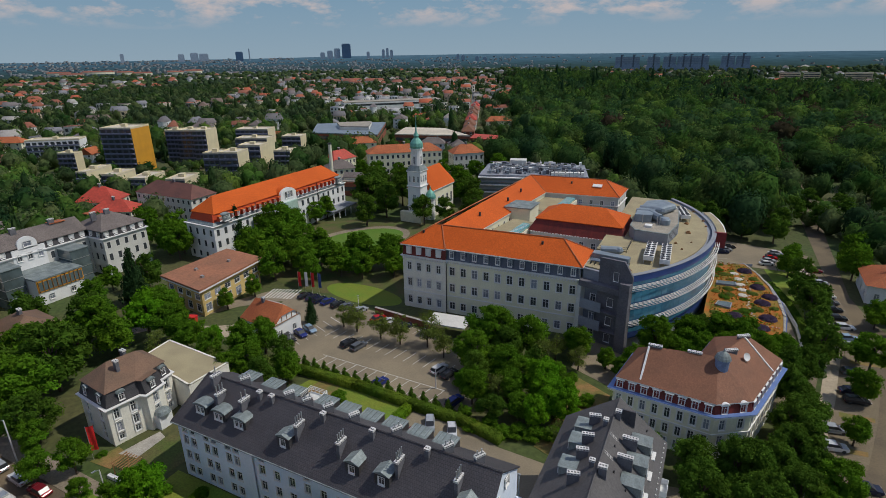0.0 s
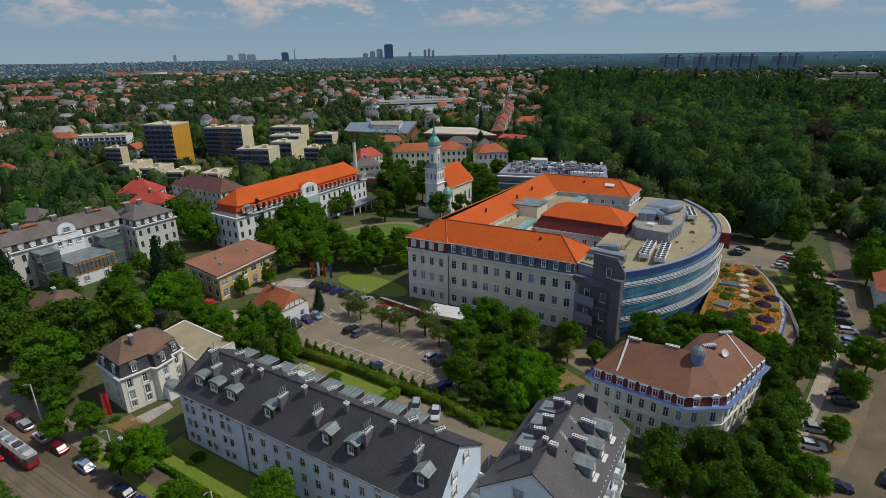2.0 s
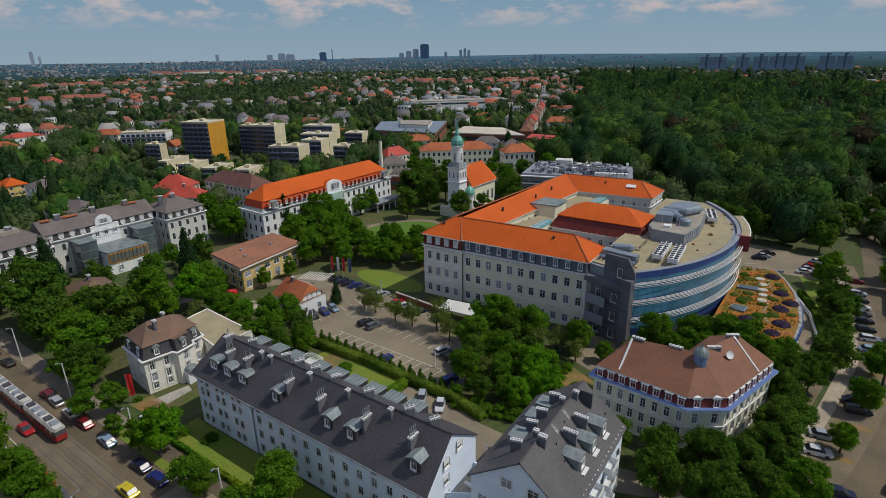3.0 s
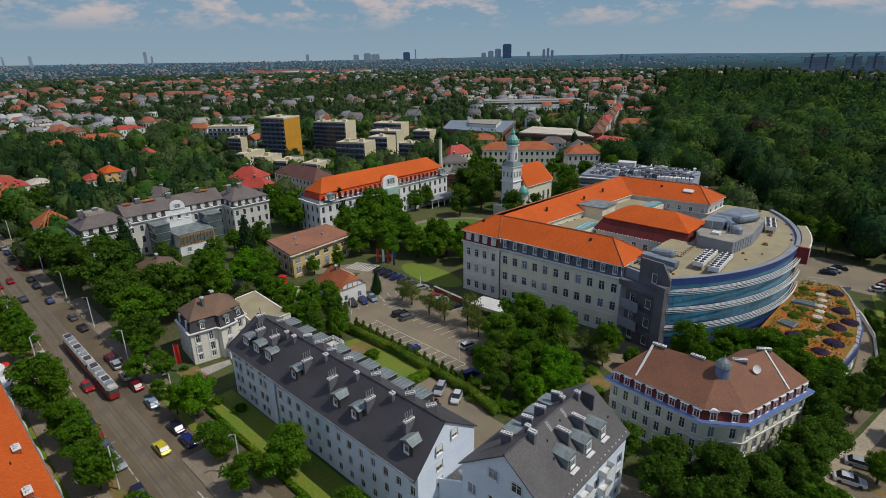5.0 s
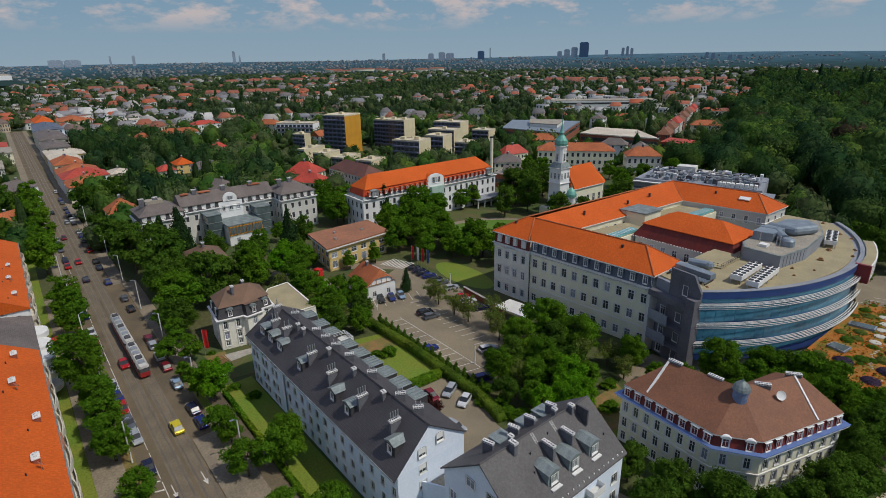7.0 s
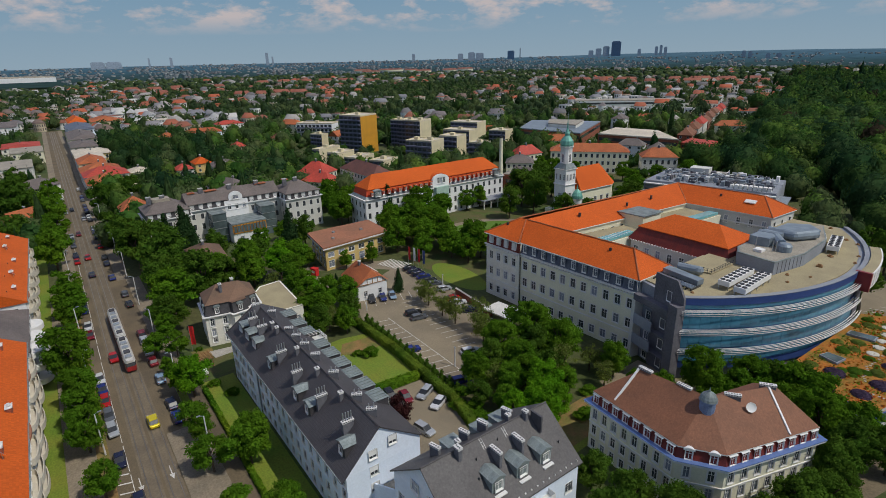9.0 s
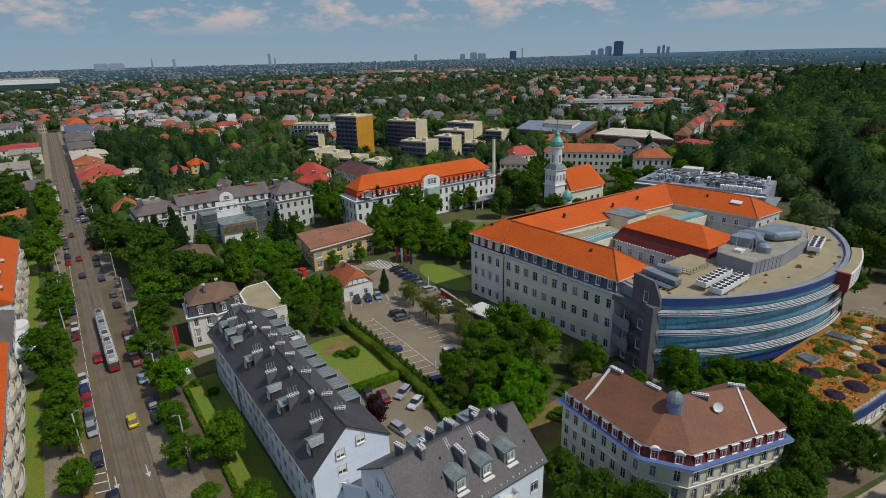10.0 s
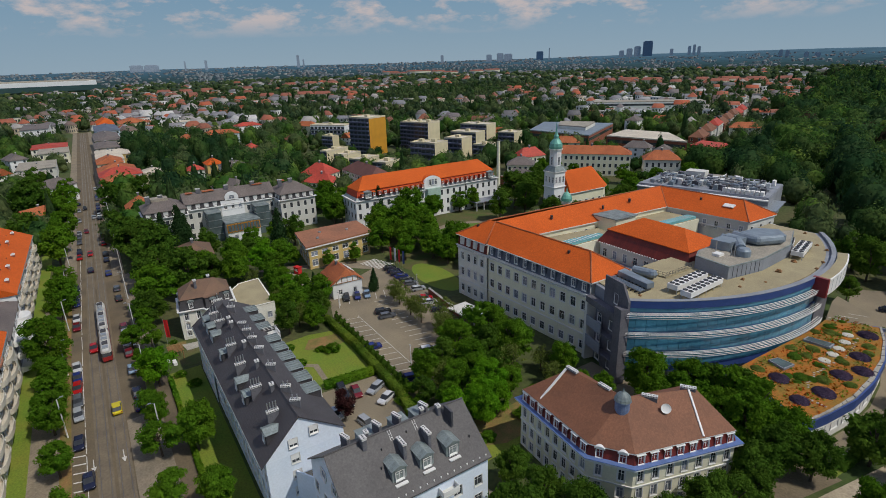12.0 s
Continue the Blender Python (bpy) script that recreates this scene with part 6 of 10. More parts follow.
# ---- church ----
def church():
    t = house("church", -107, 198, "white baroque church with orange roof and green copper steeple", "church")
    bx, by = -107.6, 188.6
    # nave
    o = [(-115.5, 194.5), (-103.8, 194.0), (-103.3, 213.0), (-105.5, 217.0), (-113.5, 217.0), (-115.5, 213.5)]
    n = len(o)
    for i in range(n):
        L = math.dist(o[i], o[(i + 1) % n])
        facade(t, o[i], o[(i + 1) % n], 0, 11.2, [(3.0, 4.6, max(1, round(L / 4.0)))], M_CREAM if i else M_YELLOWR, 1.5, "moulded")
    cornice(t, o, 11.4, .6, .6, M_TRIM)
    r0, r1 = (-109.7, 195.4, 19.6), (-109.6, 212.0, 19.6)
    g = [(x + (-.5 if x < -109 else .5), y + (.5 if y > 205 else -.2), 11.4) for x, y in o]
    solid("roof", [[g[1], g[2], r1, r0], [g[2], g[3], r1], [g[3], g[4], r1], [g[4], g[5], r1], [g[5], g[0], r0, r1], [g[0], g[1], r0]], M_ORANGE, t)
    # tower
    h = 2.9
    sq = lambda k: [(bx - k, by - k), (bx + k, by - k), (bx + k, by + k), (bx - k, by + k)]
    q = sq(h)
    for i in range(4):
        facade(t, q[i], q[(i + 1) % 4], 0, 20.8, [(8.2, 3.0, 1, 1.4), (16.4, 2.4, 3, .8)], M_WHITE, 1.2, "moulded")
    for z in (6.6, 14.8, 20.9):
        cornice(t, q, z, .45, .5, M_TRIM)
    q2 = sq(2.0)
    solid("lower_roof", [[(*sq(h + .3)[i], 21.0), (*sq(h + .3)[(i + 1) % 4], 21.0), (*q2[(i + 1) % 4], 23.0), (*q2[i], 23.0)] for i in range(4)], M_ZINC, t)
    ch = [(bx - 2, by - 1.2), (bx - 1.2, by - 2), (bx + 1.2, by - 2), (bx + 2, by - 1.2), (bx + 2, by + 1.2), (bx + 1.2, by + 2), (bx - 1.2, by + 2), (bx - 2, by + 1.2)]
    for i in range(8):
        facade(t, ch[i], ch[(i + 1) % 8], 21.5, 29.6, [(23.4, 3.2, 1 if i % 2 else 0, 1.0)] if i % 2 else [], M_WHITE, 1.0, "moulded")
    cornice(t, ch, 29.7, .5, .6, M_TRIM)
    solid("clock", moved(tube((0, 0, 0), (0, -.08, 0), .8, n=16), pose(bx, by - 2.02, 28.2)), M_TRIM, t)
    solid("clock", moved(tube((0, 0, 0), (.08, 0, 0), .8, n=16), pose(bx + 2.02, by, 28.2)), M_TRIM, t)
    solid("dome", lathe([(2.5, 29.8), (2.7, 30.6), (2.5, 31.8), (1.7, 33.0), (1.0, 33.7), (.9, 34.4), (1.15, 34.6), (.75, 35.3), (.35, 36.4), (.2, 38.5), (.05, 40.6)], 12, bx, by), M_COPPER, t, "green copper onion dome")
    solid("finial", tube((bx, by, 40.4), (bx, by, 42.6), .06) + tube((bx - .5, by, 41.8), (bx + .5, by, 41.8), .06), M_METAL, t)
    # round stair turret
    sx, sy = -103.4, 191.6
    solid("turret", lathe([(1.9, 0), (1.9, 8.4), (2.2, 8.6), (2.2, 8.9)], 14, sx, sy), M_WHITE, t)
    solid("turret_dome", lathe([(2.3, 8.9), (2.2, 10.0), (1.6, 11.2), (.8, 12.1), (.35, 12.6), (.2, 13.6), (.03, 14.4)], 14, sx, sy), M_COPPER, t, "green copper turret dome")
    solid("porch", prism([(-113.5, 184.0), (-103.5, 183.5), (-103.5, 186), (-113.5, 186.2)], 0, 4.2), M_CREAM, t)


church()


# ---- lodge, garden pavilion, timber-framed gatehouse ----
def lodge():
    t = house("lodge", -93, 50, "small cream mansard villa with brown tiled roof", "villa")
    o = [(-97.6, 44.6), (-88.2, 43.6), (-87.2, 49.2), (-86.0, 49.6), (-86.6, 53.4), (-88.0, 53.6), (-88.4, 56.6), (-96.8, 57.4)]
    n = len(o)
    for i, c in enumerate((2, 2, 0, 1, 0, 1, 2, 3)):
        facade(t, o[i], o[(i + 1) % n], 0, 7.6, [(0.9, 1.2, c), (2.6, 1.7, c), (5.2, 1.9, c)] if c else [], M_LIME, .9, "hooded")
    cornice(t, o, 7.75, .5, .4, M_TRIM)
    c = Vector((-92.4, 50.6))
    mo = [tuple(Vector(p) + (c - Vector(p)).normalized() * .9) for p in o]
    solid("mansard", [[(*o[i], 7.8), (*o[(i + 1) % n], 7.8), (*mo[(i + 1) % n], 10.4), (*mo[i], 10.4)] for i in range(n)], M_MANSARD, t)
    eo = [(*(Vector(p) + (c - Vector(p)).normalized() * .5), 10.4) for p in o]
    r0, r1 = (-93.8, 48.4, 13.2), (-92.6, 53.2, 13.2)
    solid("roof", [[eo[0], eo[1], r0], [eo[1], eo[2], eo[5], r1, r0], [eo[5], eo[6], r1], [eo[6], eo[7], r1], [eo[7], eo[0], r0, r1], [eo[2], eo[3], eo[4], eo[5]]], M_BROWNOLD, t)
    for i, cols in ((0, 2), (1, 1), (5, 1), (7, 2), (3, 1)):
        for k in range(cols):
            dormer(t, frame_at(o[i], o[(i + 1) % n], (k + .5) / cols, 8.1, -.25), 1.3, 1.6, .9, "arched", M_MANSARD, M_ZINC, .85, 1.2)
    chimney(t, -91.2, 48.6, 12.4, .8, .6, 1.4, 0)
    chimney(t, -95.0, 52.4, 11.6, 1.0, .6, 1.4, 0)
    solid("porch", box(-86.1, -84.6, 50.2, 52.8, 0, 3.0), M_WHITE, t)
    solid("porch_roof", moved(lathe([(1.5, 0), (1.2, .6), (.6, .95), (.01, 1.05)], 12), pose(-85.3, 51.5, 3.0)), M_ZINC, t)
    a = house("lodge_annex", -92, 61, "flat-roofed cream annex behind the villa", "annex")
    ao = [(-97.2, 57.6), (-88.2, 57.0), (-83.2, 56.2), (-82.8, 65.4), (-102.0, 66.6), (-101.2, 60.6)]
    for i in range(len(ao)):
        k = 3 if i in (2, 3) else 0
        facade(a, ao[i], ao[(i + 1) % len(ao)], 0, 6.6, [(2.6, 1.6, k)] if k else [], M_LIME, 1.2, "plain")
    solid("roof", prism(ao, 6.3, 6.5), M_GRAVEL, a)
    solid("pergola_post", tube((-80.6, 41.0, 0), (-80.6, 41.0, 2.2), .08), M_TIMBER, a)


lodge()


def garden_pavilion():
    t = house("garden_pavilion", -125, 100, "low yellow pavilion with rust-brown flat roof", "pavilion")
    o = [(-132.0, 89.0), (-115.5, 86.6), (-118.6, 110.0), (-132.6, 111.0)]
    for i, c in enumerate((4, 6, 3, 0)):
        facade(t, o[i], o[(i + 1) % 4], 0, 7.4, [(1.0, 2.2, c, 2.0), (4.4, 1.6, c, 2.2)] if c else [], M_YELLOWR, 2.0, "plain")
    e = [(-133.0, 88.0), (-114.6, 85.4), (-117.6, 110.9), (-133.5, 112.0)]
    solid("roof", prism(e, 7.8, 8.3), M_RUSTROOF, t)
    solid("fascia", prism([(x * 1.0 + .02, y) for x, y in e], 7.35, 7.79), M_TRIM, t)
    for x, y in ((-127, 95), (-124, 104), (-121, 92)):
        solid("roof_vent", box(x - .4, x + .4, y - .4, y + .4, 8.3, 8.9), M_METAL, t)


garden_pavilion()


def gatehouse():
    t = house("gatehouse", -92, 89, "small white timber-framed gatehouse with orange roof", "gatehouse")
    o = [(-98.6, 84.6), (-88.2, 83.4), (-87.4, 92.2), (-98.0, 92.6)]
    for i, c in enumerate((3, 2, 3, 2)):
        facade(t, o[i], o[(i + 1) % 4], 0, 4.6, [(1.2, 1.5, c)], M_WHITE, 1.0, "plain")
    ym, z0, z1 = 88.1, 4.5, 8.6
    a, b, c, d = (-99.4, 83.8, z0), (-87.6, 82.6, z0), (-86.8, 93.0, z0), (-98.8, 93.4, z0)
    r0, r1 = (-97.4, ym, z1), (-88.3, ym - .2, z1)
    hb, hc = (-87.5, 86.0, 6.5), (-87.2, 90.0, 6.5)
    solid("roof", [[a, b, hb, r1, r0], [hb, hc, r1], [c, d, r0, r1, hc], [d, a, r0]], M_ORANGE_OLD, t)
    solid("gable", [[(-88.0, 83.6, 4.6), (-87.4, 92.0, 4.6), (-87.6, 90.0, 6.5), (-87.9, 86.0, 6.5)]], M_WHITE, t)
    for y in (84.6, 86.2, 87.8, 89.4, 91.0):
        solid("timber", moved(box(-.06, .06, -.08, .08, 0, 1.5), pose(-87.4 - .07 * (92 - y), y, 4.6)), M_TIMBER, t)
    solid("timber", moved(box(-.08, .08, 0, 8.2, 0, .16), pose(-87.95, 83.8, 4.6, 0, 0, -4)), M_TIMBER, t)
    solid("skylight", moved(box(-2, 2, -1.2, 1.2, 0, .2), pose(-93.5, 90.8, 6.6, -38, 0, 0)), M_TRIM, t)
    chimney(t, -94.5, 87.6, 7.8, .7, .6, 1.4, 0)


gatehouse()


def canopy():
    t = house("entrance_canopy", -53, 106, "pale flat canopy before the hospital entrance", "canopy")
    o = [(-57.6, 102.4), (-47.6, 103.6), (-48.0, 109.6), (-58.0, 108.4)]
    solid("roof", prism(o, 3.5, 3.8), M_GREYR, t)
    for x, y in o:
        solid("post", tube((x * .985 - .78, y * .99 + 1.05, 0), (x * .985 - .78, y * .99 + 1.05, 3.5), .12), M_METAL, t)
    b = house("garden_wall", -66, 108, "long red brick garden wall below the terrace", "wall")
    solid("bricks", prism([(-75.5, 107.6), (-58.2, 106.0), (-58.2, 106.5), (-75.5, 108.1)], 0, 1.7), M_BRICK, b)
    solid("coping", prism([(-75.6, 107.5), (-58.1, 105.9), (-58.1, 106.6), (-75.6, 108.2)], 1.7, 1.82), M_KERB, b)


canopy()


# ---- orange-roofed apartment houses along the street ----
def street_apartment(x0, x1, label):
    t = house("street_apartments", (x0 + x1) / 2, 4, label, "apartment house")
    yf, yb, ze, zr = 10.4, -3.0, 12.6, 17.2
    d = lambda x: street_y(x) - 24.6
    facade(t, (x1, yf + d(x1)), (x0, yf + d(x0)), 0, ze, [(0.9 + 2.95 * k, 1.5, int((x1 - x0) / 3.2)) for k in range(4)], M_PARAPET, 1.8, "plain")
    facade(t, (x0, yf + d(x0)), (x0, yb), 0, ze, [(0.9 + 2.95 * k, 1.5, 3) for k in range(4)], M_WHITE, 1.2, "far")
    facade(t, (x1, yb), (x1, yf + d(x1)), 0, ze, [(0.9 + 2.95 * k, 1.5, 3) for k in range(4)], M_WHITE, 1.2, "far")
    o = .5
    ym = 3.2
    a, b = (x0 - .3, yf + o + d(x0), ze), (x1 + .3, yf + o + d(x1), ze)
    r0, r1 = (x0 - .3, ym, zr), (x1 + .3, ym, zr)
    c, e = (x1 + .3, yb - o, ze), (x0 - .3, yb - o, ze)
    dn = lambda p: (p[0], p[1], p[2] - .25)
    solid("roof", [[b, a, r0, r1], [e, c, r1, r0], [dn(a), dn(b), b, a][::-1], [dn(b), b, r1], [dn(a), r0, a], [dn(b), r1, dn(c), c], [a, dn(a), dn(e), e]], M_ORANGE, t)
    solid("gable", [[(x0, yf + d(x0), ze), (x0, ym, zr - .25), (x0, yb, ze)], [(x1, yb, ze), (x1, ym, zr - .25), (x1, yf + d(x1), ze)]], M_WHITE, t)
    solid("gutter", tube(a, b, .12), M_ZINC, t)
    n = int((x1 - x0) / 8.6)
    arc = lambda r, k=9: [(-2.6 * math.cos(math.pi * i / k), r * math.sin(math.pi * i / k) ** .7) for i in range(k + 1)]
    outer, inner = arc(1.0), arc(.86)
    curved = prism(outer[::-1], 0, .16)
    for i in range(9):
        a0, a1, c0, c1 = outer[i], outer[i + 1], inner[i], inner[i + 1]
        curved += [[(*a1, .16), (*a0, .16), (*a0, 1.05), (*a1, 1.05)], [(*c0, .16), (*c1, .16), (*c1, 1.05), (*c0, 1.05)], [(*a0, 1.05), (*c0, 1.05), (*c1, 1.05), (*a1, 1.05)]]
    curved_me = mesh_of("balcony", curved, M_PARAPET)
    eave_me = mesh_of("roof_edge", prism([(-2.6, -.6), (2.6, -.6)] + [(x, y * .55) for x, y in outer[::-1]], -.3, .1), M_RUSTROOF)
    for k in range(n):
        x = x0 + (x1 - x0) * (k + .5) / n
        for z in (3.0, 5.95, 8.9):
            part("balcony", curved_me, t, at=pose(x + (1.2 if z == 5.95 else 0), yf + d(x) + .02, z) @ Matrix.Diagonal((1.45, 1.1, 1, 1)))
        if k % 2:
            part("roof_edge", eave_me, t, at=pose(x, yf + d(x) + .3, ze))
    s = (zr - ze) / (yf - ym)
    r = random.Random(int(x0))
    for k in range(int((x1 - x0) / 11)):
        x = x0 + (x1 - x0) * (k + .4) / int((x1 - x0) / 11)
        y = 7.6 + r.uniform(-1.5, 1.5)
        z = zr - s * (y - ym)
        b_ = part("chimney", mesh_of("chimney", box(-.75, .75, -.4, .4, -1.0, .9), M_BRICK), t, "brick chimney with pale cap", at=pose(x, y, z))
        part("cap", mesh_of("cap", box(-.85, .85, -.5, .5, .9, 1.02) + box(-.55, -.2, -.2, .2, 1.02, 1.3) + box(.2, .55, -.2, .2, 1.02, 1.3), M_CAP), b_)
        solid("roof_vent", tube((x + 3.6, y - 1.2, z + .3), (x + 3.6, y - 1.2, z + 1.3), .1), M_DKMETAL, t)
        if k % 2:
            solid("satellite_dish", moved(lathe([(.55, .12), (.3, .03), (.01, 0)], 10), pose(x + 2.2, y + .4, z + .9, -60, 0, 30)), M_TRIM, t)
            solid("dish_pole", tube((x + 2.2, y + .4, z - .2), (x + 2.2, y + .4, z + .9), .04), M_METAL, t)


street_apartment(-88.0, -30.0, "white apartment house with bright orange tiled roof and balconies")
street_apartment(-172.0, -113.0, "white apartment house with orange roof and satellite dishes")


def street_stair_tower():
    """Rounded white balcony block between the two orange roofs."""
    t = house("balcony_block", -101, 8, "white house with curved balconies between the orange roofs", "apartment house")
    solid("wall", prism([(-112.5, -3), (-88.5, -3), (-88.5, 10.4), (-112.5, 10.8)], 0, 10.5), M_WHITE, t)
    solid("roof", hip_roof(-112.5, -88.5, -3, 10.4, 10.6, 14.4, .8, .8), M_GREYTILE, t)
    for z in (1.0, 4.2, 7.4):
        for x in (-108.5, -101.5, -94.5):
            n = 10
            o = [(2.9 * math.cos(math.pi * i / n), 2.4 * math.sin(math.pi * i / n)) for i in range(n + 1)]
            part("balcony", mesh_of("balcony", prism(o, 0, 1.15), M_TRIM), t, at=pose(x, 10.7, z))
            part("pane", mesh_of("pane", box(-2.2, 2.2, 0, .06, 0, 1.6), M_GLASS), t, at=pose(x, 10.72, z + 1.3))


street_stair_tower()


# ---- house by the side street ----
def east_house():
    t = house("side_street_house", 48, 177, "low white house with orange hip roof behind a garden", "house")
    o = [(41.0, 169.6), (55.0, 168.1), (56.5, 183.0), (41.6, 185.0)]
    for i in range(4):
        facade(t, o[i], o[(i + 1) % 4], 0, 5.4, [(1.4, 1.7, 3)], M_WHITE, 1.2, "plain")
    solid("roof", [[(40.3, 168.8, 5.3), (55.7, 167.3, 5.3), (48.4, 175, 9.2)], [(55.7, 167.3, 5.3), (57.3, 183.8, 5.3), (48.8, 178.5, 9.2), (48.4, 175, 9.2)],
                   [(57.3, 183.8, 5.3), (40.8, 185.8, 5.3), (48.8, 178.5, 9.2)], [(40.8, 185.8, 5.3), (40.3, 168.8, 5.3), (48.4, 175, 9.2), (48.8, 178.5, 9.2)]], M_ORANGE_OLD, t)
    chimney(t, 46.2, 175.5, 7.9, .9, .7, 1.6, 0)
    solid("eave_board", prism([(40.5, 169.0), (55.5, 167.5), (57.0, 183.6), (41.0, 185.6)], 5.1, 5.28), M_TRIM, t)
    solid("bay_window", box(46.4, 50.2, 168.2, 168.9, 1.0, 3.2), M_GLASS, t)


east_house()


# ---- flats and larger houses in the middle distance ----
def flat_block(name, p, q, depth, z, mat, label, cols, floors, side_mat=None, balconies=True):
    """A slab with its long front from p to q (front on the right hand of that way)."""
    t = house(name, (p[0] + q[0]) / 2, (p[1] + q[1]) / 2, label, "apartment block", "flats beyond the garden")
    d = Vector((q[0] - p[0], q[1] - p[1])).normalized()
    n = Vector((-d.y, d.x)) * depth
    r, s = (q[0] + n.x, q[1] + n.y), (p[0] + n.x, p[1] + n.y)
    fh = z / floors
    facade(t, p, q, 0, z, [(fh * k + .8, fh * .55, cols, math.dist(p, q) / cols * .72) for k in range(floors)], mat, 1.6, "far")
    facade(t, q, r, 0, z, [], side_mat or mat)
    facade(t, r, s, 0, z, [], mat)
    facade(t, s, p, 0, z, [], side_mat or mat)
    if balconies:
        L = math.dist(p, q)
        for k in range(1, floors):
            solid("balcony", moved(box(.4, L - .4, -1.2, 0, fh * k - .1, fh * k + .75), frame_at(p, q, 0, 0)), M_BALCONY, t)
    solid("roof", prism([p, q, r, s], z, z + .5), M_PALEROOF, t)
    rim = []
    for a_, b_ in ((p, q), (q, r), (r, s), (s, p)):
        rim += moved(box(.3, math.dist(a_, b_), .02, .3, z + .5, z + 1.0), frame_at(a_, b_, 0, 0))
    solid("parapet", rim, M_BEIGE, t)
    c = (Vector(p) + Vector(r)) / 2
    solid("lift_house", moved(box(-1.5, 1.5, -1.2, 1.2, z + .5, z + 2.2), pose(c.x, c.y, 0, 0, 0, math.degrees(math.atan2(d.y, d.x)))), M_BEIGE, t)


def flats_at(name, corner, front, depth, z, label, cols, floors, end=M_BEIGE):
    """Flats given by the corner between their dark balcony front and their pale end wall."""
    x, y = corner
    flat_block(name, (x - .92 * front, y - .39 * front), corner, depth, z, M_NAVYFRONT, label, cols, floors, end)


SLAB, LOW = "dark balconied slab block with cream end wall", "low terraced block with cream roof and dark balconies"
flats_at("tower_flats", (-305.4, 202.3), 19, 18.5, 26.2, "dark balconied tower block with ochre end wall", 5, 9, M_OCHRE)
flats_at("slab_flats", (-292.6, 243.1), 9, 15.4, 20.5, SLAB, 3, 7)
flats_at("slab_flats", (-302.3, 242.4), 12, 15.0, 20.1, SLAB, 4, 7)
flats_at("slab_flats", (-315.9, 240.2), 8, 13.0, 19.6, SLAB, 3, 7)
flats_at("slab_flats", (-229.0, 208.3), 10.4, 14.5, 16.0, SLAB, 3, 5)
flats_at("slab_flats", (-241.0, 206.5), 9.0, 12, 15.4, SLAB, 3, 5)
flats_at("terrace_flats", (-240.7, 236.4), 13.4, 13, 15.0, LOW, 4, 5)
flats_at("terrace_flats", (-260.2, 262.3), 21, 13, 14.6, LOW, 6, 5)
flats_at("terrace_flats", (-292.7, 296.9), 24, 15, 14.6, LOW, 7, 5)
flats_at("terrace_flats", (-227.4, 246.6), 10, 12, 11.2, LOW, 3, 4)
flats_at("terrace_flats", (-272.5, 307.9), 14, 14, 9.2, LOW, 4, 3)
flats_at("terrace_flats", (-287.5, 162.1), 6, 20, 9.6, LOW, 2, 3)
flats_at("terrace_flats", (-270.2, 166.4), 8.5, 16, 8.8, LOW, 3, 3)
flats_at("terrace_flats", (-252.7, 169.5), 9, 18, 7.8, LOW, 3, 3)
flats_at("terrace_flats", (-232.4, 176.3), 10, 15, 7.8, LOW, 3, 3)
flats_at("terrace_flats", (-343.5, 189.3), 11, 7, 11.2, LOW, 4, 4)
flat_block("white_flats", (-410.6, 197.0), (-385.6, 217.7), 13, 13.6, M_WHITE, "long white block of flats", 9, 4)


def hip_house(name, o, ze, zr, wall_mat, roof_mat, label, category, rows=2, gap=3.0):
    """Four-cornered house with a hip roof; corners anticlockwise."""
    t = house(name, sum(p[0] for p in o) / 4, sum(p[1] for p in o) / 4, label, category)
    fh = ze / rows
    for k in range(4):
        a, b = o[k], o[(k + 1) % 4]
        n = max(1, round(math.dist(a, b) / gap))
        facade(t, a, b, 0, ze, [(fh * j + .8, fh * .5, n) for j in range(rows)] if (b[1] - a[1]) * (-20 - a[0]) - (b[0] - a[0]) * (25 - a[1]) > 0 else [], wall_mat, 1.3, "far")
    v = [Vector(p) for p in o]
    if (v[1] - v[0]).length < (v[2] - v[1]).length:
        v = v[1:] + v[:1]
    half = (v[2] - v[1]).length / 2
    u = (v[1] - v[0]).normalized()
    r0, r1 = (v[0] + v[3]) / 2 + u * half * .9, (v[1] + v[2]) / 2 - u * half * .9
    c = (r0 + r1) / 2
    e = [(*(p + (p - c).normalized() * .7), ze) for p in v]
    r0, r1 = (*r0, zr), (*r1, zr)
    solid("roof", [[e[0], e[1], r1, r0], [e[1], e[2], r1], [e[2], e[3], r0, r1], [e[3], e[0], r0], [(p[0], p[1], p[2] - .05) for p in reversed(e)]], roof_mat, t)
    chimney(t, (r0[0] + r1[0]) / 2, (r0[1] + r1[1]) / 2, zr - .6, 1.0, .7, 1.6, 0)
    return t


hip_house("ward_house", [(-176, 254), (-143.5, 281.5), (-152, 291.5), (-184.5, 264)], 12.0, 16.0, M_CREAM, M_ORANGE_OLD, "cream three-storey ward house with orange hip roof", "hospital building", 3)
hip_house("ward_house", [(-138, 286), (-124.5, 299), (-133, 308), (-146, 295)], 9.5, 14.0, M_GREYR, M_ORANGE_OLD, "pale grey pavilion with orange hip roof", "hospital building", 2)
hip_house("school_house", [(-242.4, 128.8), (-228.4, 137.4), (-235.0, 148.6), (-249.2, 140)], 7.0, 12.5, M_CREAM, M_REDFLAT, "cream house with steep red roof", "house", 2)
hip_house("school_house", [(-225.0, 123.4), (-211.0, 132.6), (-216.4, 142.0), (-230.0, 132.4)], 6.0, 10.0, M_CREAM, M_REDFLAT, "cream house with broad red roof", "house", 2)
